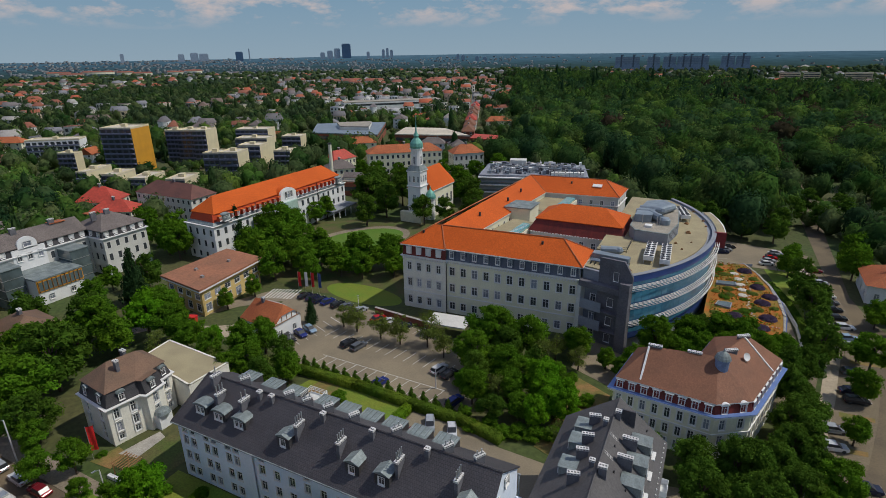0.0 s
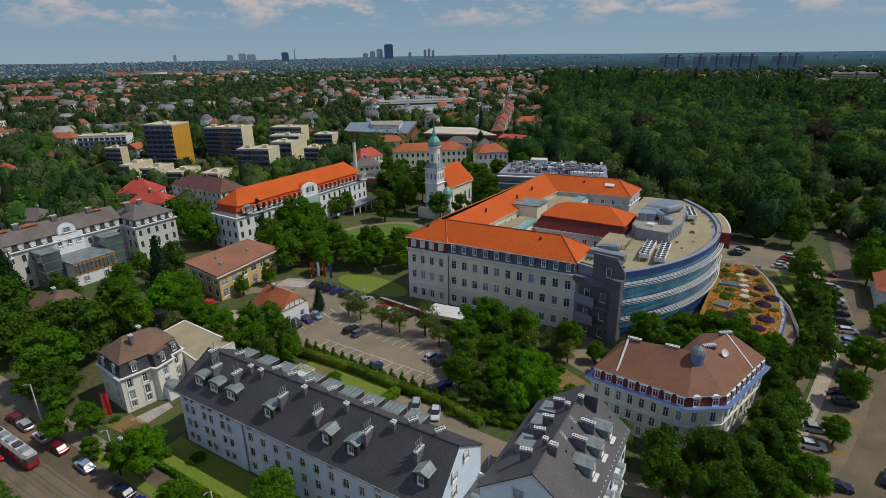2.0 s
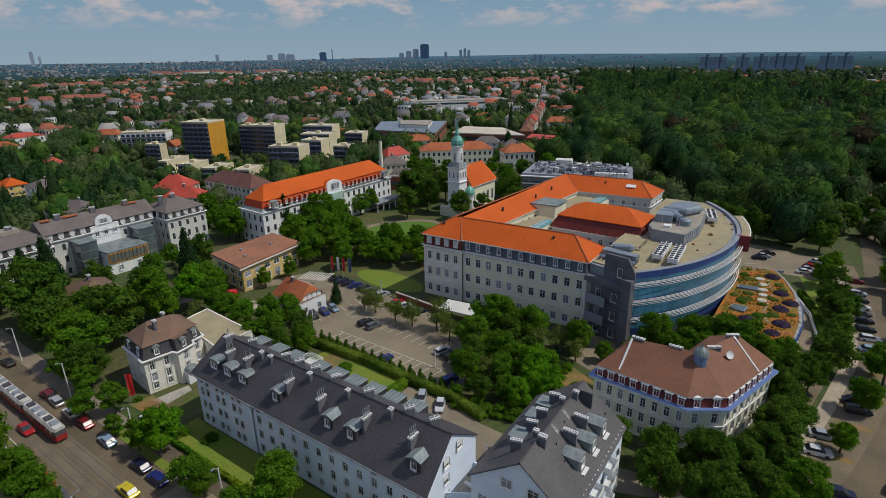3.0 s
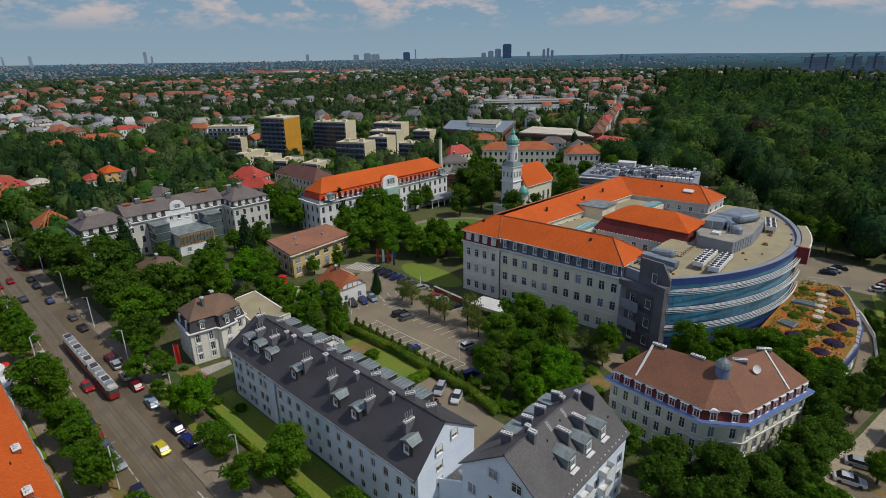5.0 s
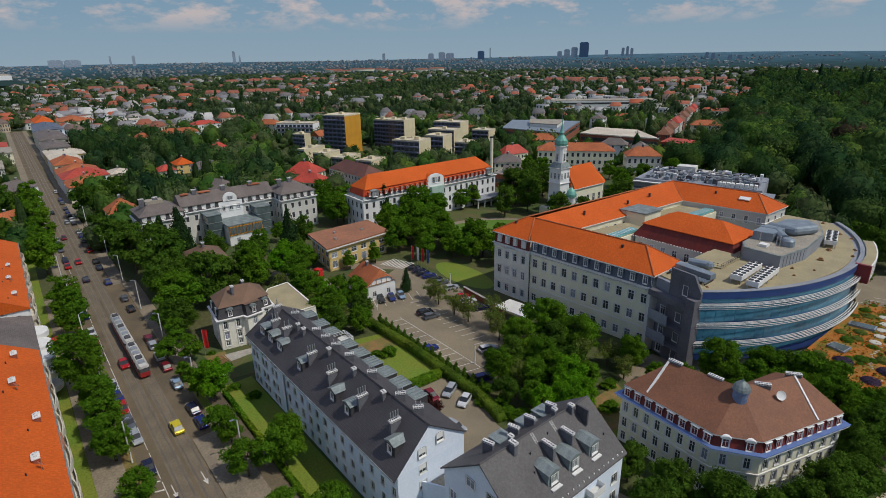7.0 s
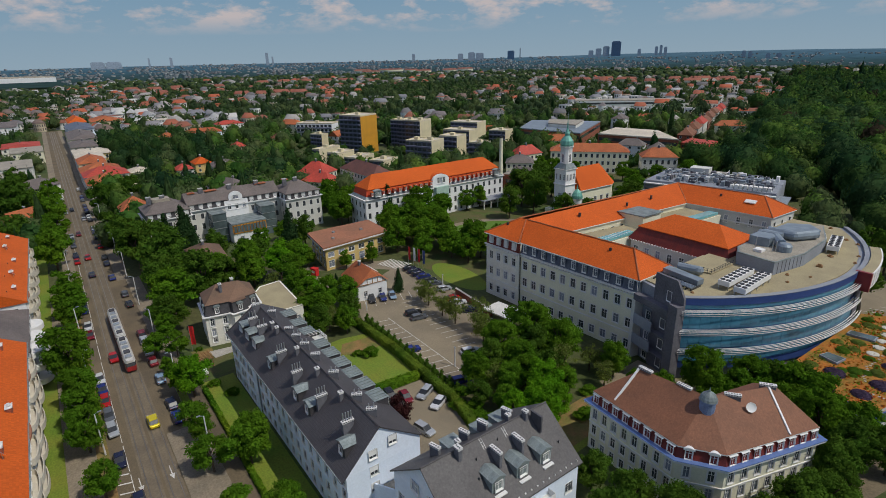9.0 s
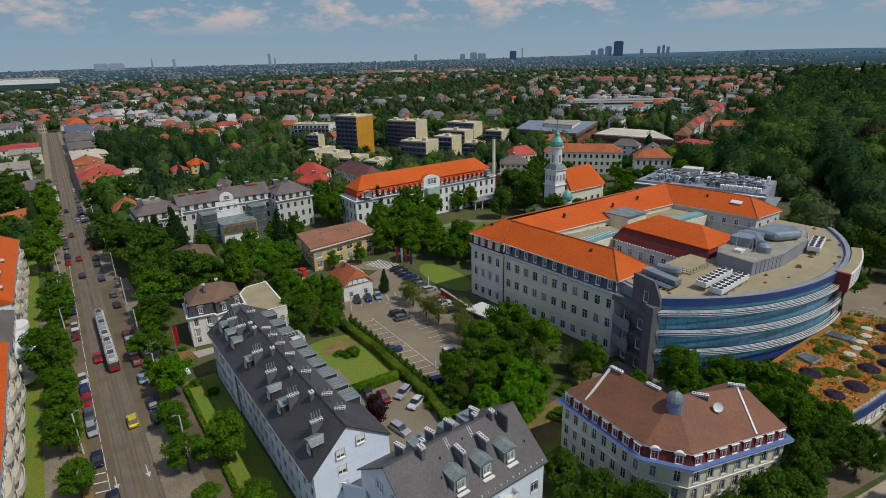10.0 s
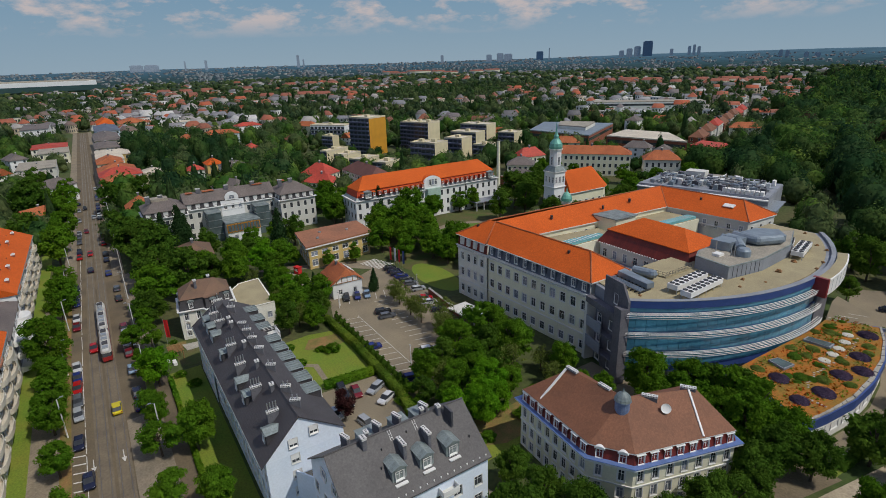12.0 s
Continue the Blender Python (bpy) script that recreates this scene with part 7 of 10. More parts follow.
hip_house("long_store", [(-226, 146.4), (-192, 146.8), (-192, 160), (-226, 160)], 9.6, 14.2, M_GREYR, M_BROWNRED, "long house with dark red-brown roof", "house", 3)
hip_house("red_roof_house", [(-206, 250), (-196, 248), (-194, 266), (-204, 268)], 7.5, 12.5, M_CREAM, M_REDFLAT, "house with steep brick-red roof among trees", "house", 2)
hip_house("chapel_house", [(-186, 229), (-176, 240), (-185, 249), (-195, 238)], 7.0, 11.0, M_CREAM, M_GREYTILE, "cream chapel house with grey roof", "house", 2)
hip_house("garden_house", [(-143.5, 50.5), (-130.5, 49.5), (-129.6, 60), (-142.6, 61)], 7.6, 10.6, M_WHITE, M_BROWNOLD, "white house with brown hip roof among dark pines", "house", 2)
hip_house("red_roof_house", [(-226, 42), (-215, 42), (-215, 53), (-226, 53)], 6.8, 11.8, M_WHITE, M_ORANGE_OLD, "small house with orange roof among trees", "house", 1)



def town_row():
    """Houses on both sides of the street where it enters the town."""
    rows = ((-296, -277, 35.5, 52, 8, 12, M_CREAM, M_ORANGE_OLD, "cream corner house with weathered orange roof"), (-316, -298, 35.5, 56, 8.6, 12.5, M_WHITE, M_REDFLAT, "white town house with red roof and dormers"),
            (-322, -309, 58, 68, 6.5, 8.5, M_BEIGE, M_PALEROOF, "small beige house with pale roof among trees"), (-308, -298, 80, 89, 6.5, 9.5, M_GREYR, M_REDFLAT, "pale house with red roof among trees"), (-374, -364, 131, 140, 6.5, 10, M_WHITE, M_REDFLAT, "white house with red roof among trees"), (-468, -457, 100, 112, 7, 10.5, M_WHITE, M_ORANGE_OLD, "white house with orange roof among trees"), (-520, -504, 158, 182, 8.5, 11.5, M_WHITE, M_REDFLAT, "long white house with red roof"), (-612, -592, 114, 144, 9.5, 10.2, M_WHITE, M_PALEROOF, "long white terraced block with flat roof"),
            (-338, -318, 35.5, 55, 8, 12, M_LIME, M_ORANGE_OLD, "cream town house with orange roof"), (-362, -340, 36, 50, 10, 13.5, M_BEIGE, M_ORANGE_OLD, "beige town house with orange roof"),
            (-392, -364, 36.5, 52, 9, 9.8, M_WHITE, M_PALEROOF, "white town house with flat pale roof"), (-426, -394, 37, 58, 8, 8.8, M_YELLOWR, M_PALEROOF, "yellow town house with flat cream roof"),
            (-466, -430, 37.6, 54, 9, 11.5, M_GREYR, M_GREYTILE, "grey town house with grey roof"), (-535, -472, 39, 58, 10, 13, M_CREAM, M_GREYTILE, "long cream town house with grey roof"),
            (-600, -542, 42, 62, 11, 14, M_PALEBLUE, M_BLUEMANSARD, "pale blue town house with blue-grey roof"), (-662, -614, 46, 62, 11, 16, M_CREAM, M_ORANGE, "long cream town house with bright orange roof"), (-656, -620, 66, 92, 10, 14.5, M_BEIGE, M_ORANGE_OLD, "beige town house with orange roof"),
            (-360, -341, -8, 9.5, 7, 7.5, M_WHITE, M_FELT, "white house with flat pale roof"), (-400, -364, -6, 14, 8, 8.6, M_GREYR, M_FELT, "grey house with flat pale roof"),
            (-470, -436, 2, 21, 8, 8.6, M_CREAM, M_FELT, "cream house with flat pale roof"), (-512, -478, -4, 20, 7, 9, M_LIME, M_REDFLAT, "off-white house with low red roof"),
            (-660, -590, -16, 6, 13, 13.8, M_WHITE, M_GREYTILE, "long white block of flats with grey roof"), (-330, -318, 94, 104, 5.5, 9, M_YELLOWR, M_ORANGE, "yellow house with bright orange roof"), (-304, -292, 98, 113, 7, 10, M_WHITE, M_GREYTILE, "white house with grey roof among trees"),
            (-290, -281, 99, 108, 5.5, 9, M_WHITE, M_BROWN, "white gabled house with brown roof"))
    for x0, x1, y0, y1, ze, zr, wall, roof, label in rows:
        hip_house("town_house", [(x0, y0), (x1, y0), (x1, y1), (x0, y1)], ze, zr, wall, roof, label, "house", 3 if ze > 8.5 else 2, 5.2)
    hip_house("town_house", [(-474, 120), (-462, 122), (-456, 148), (-468, 150)], 8, 11.5, M_PALEBLUE, M_ORANGE_OLD, "long pale blue house with orange roof", "house", 2, 5.0)


town_row()


def red_row():
    """Terrace of brick-red houses along the lane to the wood."""
    for k in range(8):
        y = 410 + k * 27.5
        x = -183 - (y - 406) * .402
        u, v = Vector((-.373, .928)), Vector((.928, .373))
        c = Vector((x, y))
        o = [tuple(c - u * 12 - v * 5), tuple(c - u * 12 + v * 5), tuple(c + u * 12 + v * 5), tuple(c + u * 12 - v * 5)]
        hip_house("terrace_house", o, 6.5 + (k % 3), 11 + (k % 3), M_GREYR if k % 3 else M_BRICK, M_REDFLAT if k in (2, 6, 7) else M_BROWN, "brick-red roofed terrace house beside the lane", "house", 2, 6.0)


red_row()


def back_block():
    t = house("technical_block", -75, 252, "flat-roofed hospital block with grey roof plant", "hospital building")
    o = [(-98, 229), (-50, 243), (-58, 270), (-104, 256)]
    solid("wall", prism(o, 0, 11.5), M_CONC, t)
    solid("roof", prism([(x * .99 - .76, y * .99 + 2.5) for x, y in o], 11.5, 11.9), M_CONC, t)
    d = math.degrees(math.atan2(14, 48))
    r = random.Random(3)
    for k in range(64):
        u, v = r.uniform(.12, .9), r.uniform(.15, .85)
        x, y = -98 + 48 * u - 7 * v, 229 + 14 * u + 27 * v
        w, dd, hh = r.uniform(.8, 5), r.uniform(.6, 1.8), r.uniform(.6, 2.0)
        solid("roof_unit", moved(box(-w / 2, w / 2, -dd / 2, dd / 2, 0, hh), pose(x, y, 11.9, 0, 0, d + r.choice((0, 0, 90)))), (M_METAL, M_CONC, M_DKCONC, M_DUCT, M_FELT, M_GREYR)[k % 6], t)
    for k in range(9):
        x, y = -66 + 1.6 * k, 240.5 + .47 * k
        solid("cooling_unit", moved(box(-.6, .6, -1.2, 1.2, 0, 1.6), pose(x, y, 11.9, 0, 0, d)), M_TRIM, t)
    for mat in (M_METAL, M_TRIM, M_DUCT, M_CHIMNEY):
        f = []
        for k in range(70):
            u, v = r.uniform(.08, .95), r.uniform(.1, .92)
            m = pose(-98 + 48 * u - 7 * v, 229 + 14 * u + 27 * v, 11.9, 0, 0, d + r.choice((0, 90)))
            w, dd, hh = r.uniform(.3, 1.4), r.uniform(.3, .9), r.uniform(.3, 2.4)
            f += moved(box(-w, w, -dd, dd, 0, hh) if k % 3 else tube((-w * 3, 0, hh), (w * 3, 0, hh), .16, n=6), m)
        tagged(solid("roof_pipework", f, mat, t), "crowded small vents and pipework", kind="stuff")
    solid("side_canopy", moved(box(38, 54, -6, 12, 8.2, 8.6), frame_at(o[0], o[1], 0, 0)), M_METAL, t)
    solid("lift_room", moved(box(-4, 4, -3, 3, 0, 3.2), pose(-88, 256, 11.9, 0, 0, d)), M_GREYR, t)
    solid("window_band", moved(box(.5, 49, -.25, -.02, 3.2, 5.0), frame_at(o[0], o[1], 0, 0)), M_DARKGLASS, t)
    solid("window_band", moved(box(.5, 49, -.25, -.02, 6.8, 8.4), frame_at(o[0], o[1], 0, 0)), M_DARKGLASS, t)
    for k in range(7):
        u = .1 + .12 * k
        solid("pipe", tube((-98 + 48 * u, 229 + 14 * u + 3, 12.8), (-104 + 48 * u, 254 + 14 * u, 12.8), .22), M_METAL, t)
    for k in range(3):
        solid("ledge", moved(box(0, 50, -1.6, 0, 10.6 - 3.4 * k, 11.0 - 3.4 * k), frame_at(o[0], o[1], 0, 0)), M_TRIM, t)
    s = house("store_block", -95, 275, "low block with dark red wall and pale roof", "hospital building")
    solid("wall", prism([(-104, 262), (-84, 268), (-88, 280), (-108, 274)], 0, 9), M_REDPAINT, s)
    solid("roof", prism([(-104.4, 261.6), (-83.6, 267.8), (-87.8, 280.4), (-108.4, 274.2)], 9, 9.5), M_FELT, s)


back_block()


def far_flat(o, z, wall, roof, label):
    t = house("flat_roofed_hall", sum(p[0] for p in o) / 4, sum(p[1] for p in o) / 4, label, "hall", "far halls")
    solid("wall", prism(o, 0, z), wall, t)
    solid("roof", prism(o, z, z + .8), roof, t)
    for i in range(4):
        p, q = o[i], o[(i + 1) % 4]
        solid("window_band", moved(box(1, math.dist(p, q) - 1, -.06, 0, z * .55, z * .8), frame_at(p, q, 0, 0)), M_GLASS, t)


far_flat([(-215, 345), (-160, 358), (-195, 388), (-227, 381)], 9, M_BRICK, M_PALEROOF, "low brick hall with broad cream flat roof")
far_flat([(-281, 331), (-227, 340), (-264, 410), (-314, 378)], 8.5, M_BRICK, M_DUCT, "low brick school with grey flat roof")
far_flat([(-270, 352), (-246, 357), (-264, 388), (-288, 372)], 11.5, M_GREYR, M_FELT, "raised pale hall on the school roof")
far_flat([(-166, 371), (-146, 371), (-152, 393), (-172, 394)], 5, M_BRICK, M_REDFLAT, "low shed with bright red flat roof")
far_flat([(-420, 560), (-330, 650), (-350, 670), (-440, 580)], 9, M_WHITE, M_FELT, "long white hall with flat roof")


# ---- trees ----
def leaf_tris(rng, centre, normal, size, jitter=.3, lift=.25):
    """Small leaf sprays: one pointed three-cornered leaf clump each."""
    n = len(centre)
    ref = rng.normal(size=(n, 3))
    nn = normal + rng.normal(size=(n, 3)) * jitter + np.array([0, 0, lift])
    nn /= np.linalg.norm(nn, axis=1)[:, None]
    a = np.cross(nn, ref)
    a /= np.linalg.norm(a, axis=1)[:, None]
    b = np.cross(nn, a)
    s = (size * rng.uniform(.55, 1.45, n))[:, None]
    k = rng.uniform(.55, 1.0, n)[:, None]
    v = np.stack([centre + s * a, centre - s * a * .55 + s * b * k, centre - s * a * .55 - s * b * k], 1)
    return v.reshape(-1, 3), np.arange(n * 3).reshape(-1, 3)


def crown_mesh(name, seed, lobes, leaves, leaf, mat, shape="round", core=True):
    """Crown about one unit in radius, standing on z = 0 to about 2: boughs of many small leaves with dark gaps between them."""
    rng = np.random.default_rng(seed)
    vs, ts, base = [], [], 0
    bv, bt = ball(1)
    centres, radii = [], []
    lean = rng.uniform(-.12, .12, 2)
    for k in range(lobes):
        if shape == "cone":
            h = (k + .5) / lobes
            r = (1 - h) * .62 + .05
            a = rng.uniform(0, 2 * math.pi)
            c = np.array([math.cos(a) * r * .45, math.sin(a) * r * .45, 2.2 * h])
            rad = r * .85 + .08
        else:
            a, u = rng.uniform(0, 2 * math.pi), rng.uniform(.1, 1) ** .42
            h = rng.uniform(0, 1)
            bulge = 1 + .16 * math.sin(2 * a + seed) + .12 * math.sin(3 * a + 2 * seed)
            reach = .74 * bulge * math.sin(math.pi * (.16 + .74 * h)) ** .75
            c = np.array([math.cos(a) * u * reach + lean[0] * h, math.sin(a) * u * reach + lean[1] * h, .32 + 1.34 * h])
            rad = rng.uniform(.15, .33) * (1.1 - .3 * h) * (40 / lobes) ** .33
        centres.append(c)
        radii.append(rad)
        if not core:
            continue
        v = bv * (1 + .2 * rng.normal(size=len(bv)))[:, None] * rad * .7
        v[:, 2] *= .8
        vs.append(v + c)
        ts.append(bt + base)
        base += len(v)
    share = np.array(radii) ** 2
    per = np.maximum(8, leaves * share / share.sum()).astype(int)
    for c, rad, n in zip(centres, radii, per):
        d = rng.normal(size=(n, 3))
        d[:, 2] = np.abs(d[:, 2]) * 1.1 - .5
        d /= np.linalg.norm(d, axis=1)[:, None]
        p = c + d * rad * rng.uniform(.6 if core else .2, 1.3, n)[:, None] * np.array([1, 1, .82])
        v, t = leaf_tris(rng, p, d, leaf, .6, .3)
        vs.append(v)
        ts.append(t + base)
        base += len(v)
    return raw_mesh(name, np.concatenate(vs), np.concatenate(ts), [mat])


def trunk_mesh(seed, tall=1.0):
    r = random.Random(seed)
    f = tube((0, 0, 0), (.02, .01, .45), .075, .055, 8)
    f += tube((.02, .01, .45), (.0, .03, 1.0), .055, .035, 7)
    for k in range(4):
        a = k * 1.6 + r.uniform(-.4, .4)
        f += tube((.01, .02, .5 + .08 * k), (.42 * math.cos(a), .42 * math.sin(a), .95 + .1 * k), .035, .012, 6)
    return mesh_of("trunk", f, M_BARK)


TRUNKS = [trunk_mesh(k) for k in range(3)]
CROWNS = {
    "mid": [crown_mesh("crown", 11 + k, 40, 4200, .062, L_MID) for k in range(3)],
    "dark": [crown_mesh("crown", 31 + k, 40, 4000, .062, L_DARK) for k in range(3)],
    "bright": [crown_mesh("crown", 41 + k, 30, 4200, .06, L_BRIGHT) for k in range(2)],
    "mid near": [crown_mesh("crown", 111 + k, 64, 9000, .043, L_MID) for k in range(5)],
    "dark near": [crown_mesh("crown", 131 + k, 60, 8600, .043, L_DARK) for k in range(5)],
    "bright near": [crown_mesh("crown", 141 + k, 50, 8400, .043, L_BRIGHT) for k in range(3)],
    "olive": [crown_mesh("crown", 51 + k, 24, 3000, .045, L_OLIVE, core=False) for k in range(3)],
    "small": [crown_mesh("crown", 61 + k, 24, 4600, .055, L_MID) for k in range(3)],
    "red": [crown_mesh("crown", 71, 18, 3600, .06, L_RED)],
    "conifer": [crown_mesh("crown", 81 + k, 22, 4600, .065, L_CONIFER, "cone") for k in range(2)],
}
TREE_WORDS = {
    "mid": ("broad green deciduous tree with a rounded leafy crown", "tree"),
    "dark": ("dark green deciduous tree with a dense crown", "tree"),
    "bright": ("bright fresh green deciduous tree", "tree"),
    "olive": ("thin olive-green tree with gaps in the crown", "tree"),
    "small": ("young green street tree", "tree"),
    "red": ("small copper-red leaved garden tree", "tree"),
    "conifer": ("tall dark green conifer", "conifer"),
}
TREE_RNG = random.Random(77)


def plant(kind, x, y, r, h=None, group="garden trees"):
    """A tree with crown radius r and height h."""
    h = h or (3.5 if kind == "conifer" else 2.15) * r + TREE_RNG.uniform(.3, 1.8)
    label, cat = TREE_WORDS[kind]
    t = thing("tree" if kind != "conifer" else "conifer", pose(x, y, 0, 0, 0, TREE_RNG.uniform(0, 360)), label, cat, group)
    cone = kind == "conifer"
    low = h * (.1 if cone else .14)
    ch = (h - low) / (2.25 if cone else 1.95)
    k = TREE_RNG.uniform(.92, 1.1)
    part("trunk", TRUNKS[TREE_RNG.randrange(3)], t, at=Matrix.Diagonal((max(2.5, r * .8), max(2.5, r * .8), h * .62, 1)))
    fine = kind + " near" if y < 122 and x > -112 and kind + " near" in CROWNS else kind
    part("crown", TREE_RNG.choice(CROWNS[fine]), t, at=pose(0, 0, low) @ Matrix.Diagonal((r * .98 * k, r * .98 / k, ch, 1)))
    return t


def plant_all(kind, group, spots):
    for x, y, r in spots:
        plant(kind, x, y, r, group=group)


# along the tram street
plant_all("mid", "street trees", [(-90.5, 16.8, 6.2), (-70.5, 17.4, 4.2), (-62.4, 17.0, 4.0), (-48.2, 18.0, 3.4), (-78.6, 17.2, 4.2), (-173, 17.0, 6.6), (-139, 18.6, 4.6), (-127.6, 18.6, 4.4), (-119.5, 18, 3.6),
                                  (-190, 18, 5.5), (-210, 19, 5.5), (-232, 18, 6), (-255, 19, 6), (-280, 20, 6), (-42.2, 38.6, 4.6), (-98.7, 36.0, 3.0), (-26, 38.9, 3.4)])
plant_all("bright", "street trees", [(-68.6, 35.6, 4.3)])
plant_all("small", "street trees", [(-36, 18.6, 2.9), (-72.8, 33.4, 2.4), (-80.5, 33.1, 2.0), (-91, 32.4, 3.0), (-56.4, 33.2, 3.0), (-53.4, 33.6, 2.2), (-44.0, 33.0, 3.4), (-30.4, 32.8, 3.2), (-87.4, 36.4, 2.8), (-110, 36.0, 2.6)])
plant_all("dark", "street trees", [(-252, 6, 9.0), (-262, 10, 7.0), (-205, 6, 7.0), (-300, 8, 8.0), (-128, 41, 6.0), (-140, 43, 8.5), (-156, 39, 6.6), (-170, 39.5, 7.0), (-186, 37.5, 6.0), (-197, 36, 5.0), (-244, 38, 7.5), (-262, 52, 6), (-256, 46, 5)])
# gardens round the lodge and the clinic
plant_all("mid", "garden trees", [(-110.5, 40.5, 6.4), (-117.4, 64.0, 5.4)])
plant_all("bright", "garden trees", [(-118, 72.5, 5.6), (-97, 73, 3.4)])
plant_all("dark", "garden pines", [(-126.4, 46.6, 5.0), (-134.5, 44.8, 5.6), (-120.6, 57.4, 4.4)])
plant_all("mid", "garden trees", [(-126.5, 50.5, 5.6), (-124.5, 57, 4.6), (-126, 66, 5.2), (-110, 73.5, 5.0), (-122, 79, 5.0), (-82.6, 70.5, 4.2), (-88.5, 74.5, 4.4), (-85, 66.5, 3.6), (-104, 72, 4.6), (-144.5, 75.6, 4.2), (-154.8, 87, 3.4),
                                  (-158, 113, 5.6), (-162, 118, 5), (-166, 115, 6), (-172, 124, 6), (-183, 119, 7), (-122.8, 83.4, 3.0), (-112.6, 101.6, 2.8), (-113.5, 92.5, 2.6)])
plant_all("dark", "garden trees", [(-115.0, 49.5, 7.0), (-101.5, 38.2, 4.6), (-133, 66.5, 4.6), (-148, 62, 5.0), (-146, 45, 5.6), (-138, 72, 3.8), (-143.5, 91, 5.2), (-163, 41, 5)])
plant_all("conifer", "garden conifers", [(-139.5, 84.5, 4.6), (-179 + 16, 55, 4.8), (-162.5, 49.5, 4.4), (-95.6, 80.6, 1.8), (-87.3, 96.0, 2.0), (-146, 128, 4.6), (-167.4, 57.8, 3.6)])
# hospital garden
plant_all("mid", "hospital garden trees", [(-136.5, 137, 8.0), (-128.7, 128.5, 6.8), (-125.9, 119.2, 6.0), (-133, 121, 5.6), (-119.5, 125, 5.8), (-122, 134, 5.4), (-110.9, 129.6, 5.6), (-111.8, 121.3, 5.4), (-116, 113.5, 5.2), (-104.6, 127, 4.8), (-141, 151, 5.2), (-143, 166, 4.4),
                                          (-97.9, 131.5, 5.6), (-99.3, 124.4, 4.8), (-90.5, 137.4, 5.4), (-93.2, 132, 4.8), (-84, 131, 4.6), (-86, 139, 4.8), (-104, 116, 4.2), (-82.4, 147, 4.4), (-143.5, 173.9, 4.2), (-101, 137.5, 4.2), (-92, 125.6, 3.8), (-79.5, 139, 4.2)])
plant_all("dark", "hospital garden trees", [(-132, 188.6, 8.2), (-121, 185, 6.6), (-101.5, 182.5, 5.4), (-128, 194, 7.4), (-138, 197, 7.0), (-122, 172, 5.6), (-96, 190, 4.6), (-96, 219, 5.6), (-90, 206, 5.0), (-125, 205, 6.0), (-135, 211, 6.6), (-146, 214, 7.0), (-118, 226, 6.0), (-104, 228, 5.0), (-88, 196, 4.0)])
plant_all("olive", "car park trees", [(-74, 97.2, 3.8), (-66.5, 96.4, 3.4), (-61, 96.4, 3.6), (-54.5, 98, 3.8), (-78.5, 97.8, 2.4), (-49, 95.5, 3.2)])
# planting south of the main block
plant_all("mid", "hospital front trees", [(-39.0, 101.5, 6.0), (-41.2, 93.6, 4.6), (-31.6, 102.4, 4.8), (-36.2, 82.4, 3.6), (-29.6, 86.0, 3.4), (-33.6, 92.0, 4.2), (-23.4, 110.4, 2.8)])
plant_all("dark", "hospital front trees", [(-34.4, 98.0, 4.6), (-30.8, 78.8, 2.8), (-27.4, 95.6, 3.4), (-38.0, 88.0, 3.6)])
plant_all("bright", "hospital front trees", [(-24.2, 89.4, 4.0), (-18.2, 84.4, 3.4), (-23.0, 80.6, 3.0)])
plant_all("bright", "hospital front trees", [(-19.6, 88.4, 3.2), (-21.6, 84.2, 2.8)])
plant_all("mid", "hospital front trees", [(-21.4, 107.6, 3.4), (-26.4, 81.6, 2.8), (-23.4, 95.0, 2.8), (-29.8, 91.0, 3.4), (-15.2, 106.4, 2.4), (-11.8, 103.6, 2.2)])
plant_all("dark", "villa trees", [(18.2, 95.6, 4.2), (9.4, 79.6, 4.4)])
plant_all("olive", "hospital front trees", [(-26.6, 97.6, 3.8), (-31.4, 84.4, 3.2), (-20.4, 103.4, 2.6), (-26.0, 105.6, 3.0), (-17.6, 78.2, 2.2)])
plant_all("mid", "podium trees", [(-6.4, 115.0, 4.8), (0.0, 118.6, 4.6), (5.6, 122.4, 4.6), (-1.8, 111.6, 3.8), (11.4, 120.6, 5.2), (-9.2, 106.0, 3.0), (13.6, 115.0, 5.2), (3.6, 113.0, 4.2), (8.0, 115.4, 4.4), (17.6, 119.4, 4.6)])
plant_all("dark", "villa trees", [(3.6, 78.6, 4.0), (-3.6, 78.6, 3.2), (10.8, 80.0, 4.2), (5.2, 71.8, 4.4), (17.4, 88.4, 3.8), (20.0, 99.0, 4.2), (18.8, 107.0, 4.0), (18.6, 114.6, 4.4), (19.6, 92.6, 3.8), (12.5, 72.8, 4.4), (17.8, 78.5, 4.0)])
plant_all("dark", "side street trees", [(26.4, 128.8, 4.6), (26.8, 137, 3.6), (26.6, 152.5, 4.2), (26.0, 170.5, 4.2), (25, 162, 3.6), (27.2, 144, 3.4), (22.6, 117.6, 3.6), (29.0, 158, 3.2)])
plant_all("mid", "side street trees", [(46.6, 148, 4.2), (40.2, 152.6, 3.6), (35.2, 129, 4.2), (28.1, 100.2, 2.6), (23.2, 83.4, 3.8), (31.5, 115.4, 3.3), (21.0, 76, 3.0), (45.5, 158, 4), (40.6, 186, 4.6), (42, 196, 5.5), (24, 181, 4.2), (25.4, 189, 3.6), (33.6, 133, 2.4)])
plant_all("dark", "garden trees", [(-75.4, 66.2, 3.8), (-78.0, 75.6, 3.6)])
plant_all("mid", "garden trees", [(-73.6, 72.4, 3.2), (-94.7, 70.6, 3.8), (-87.0, 79.4, 4.0)])
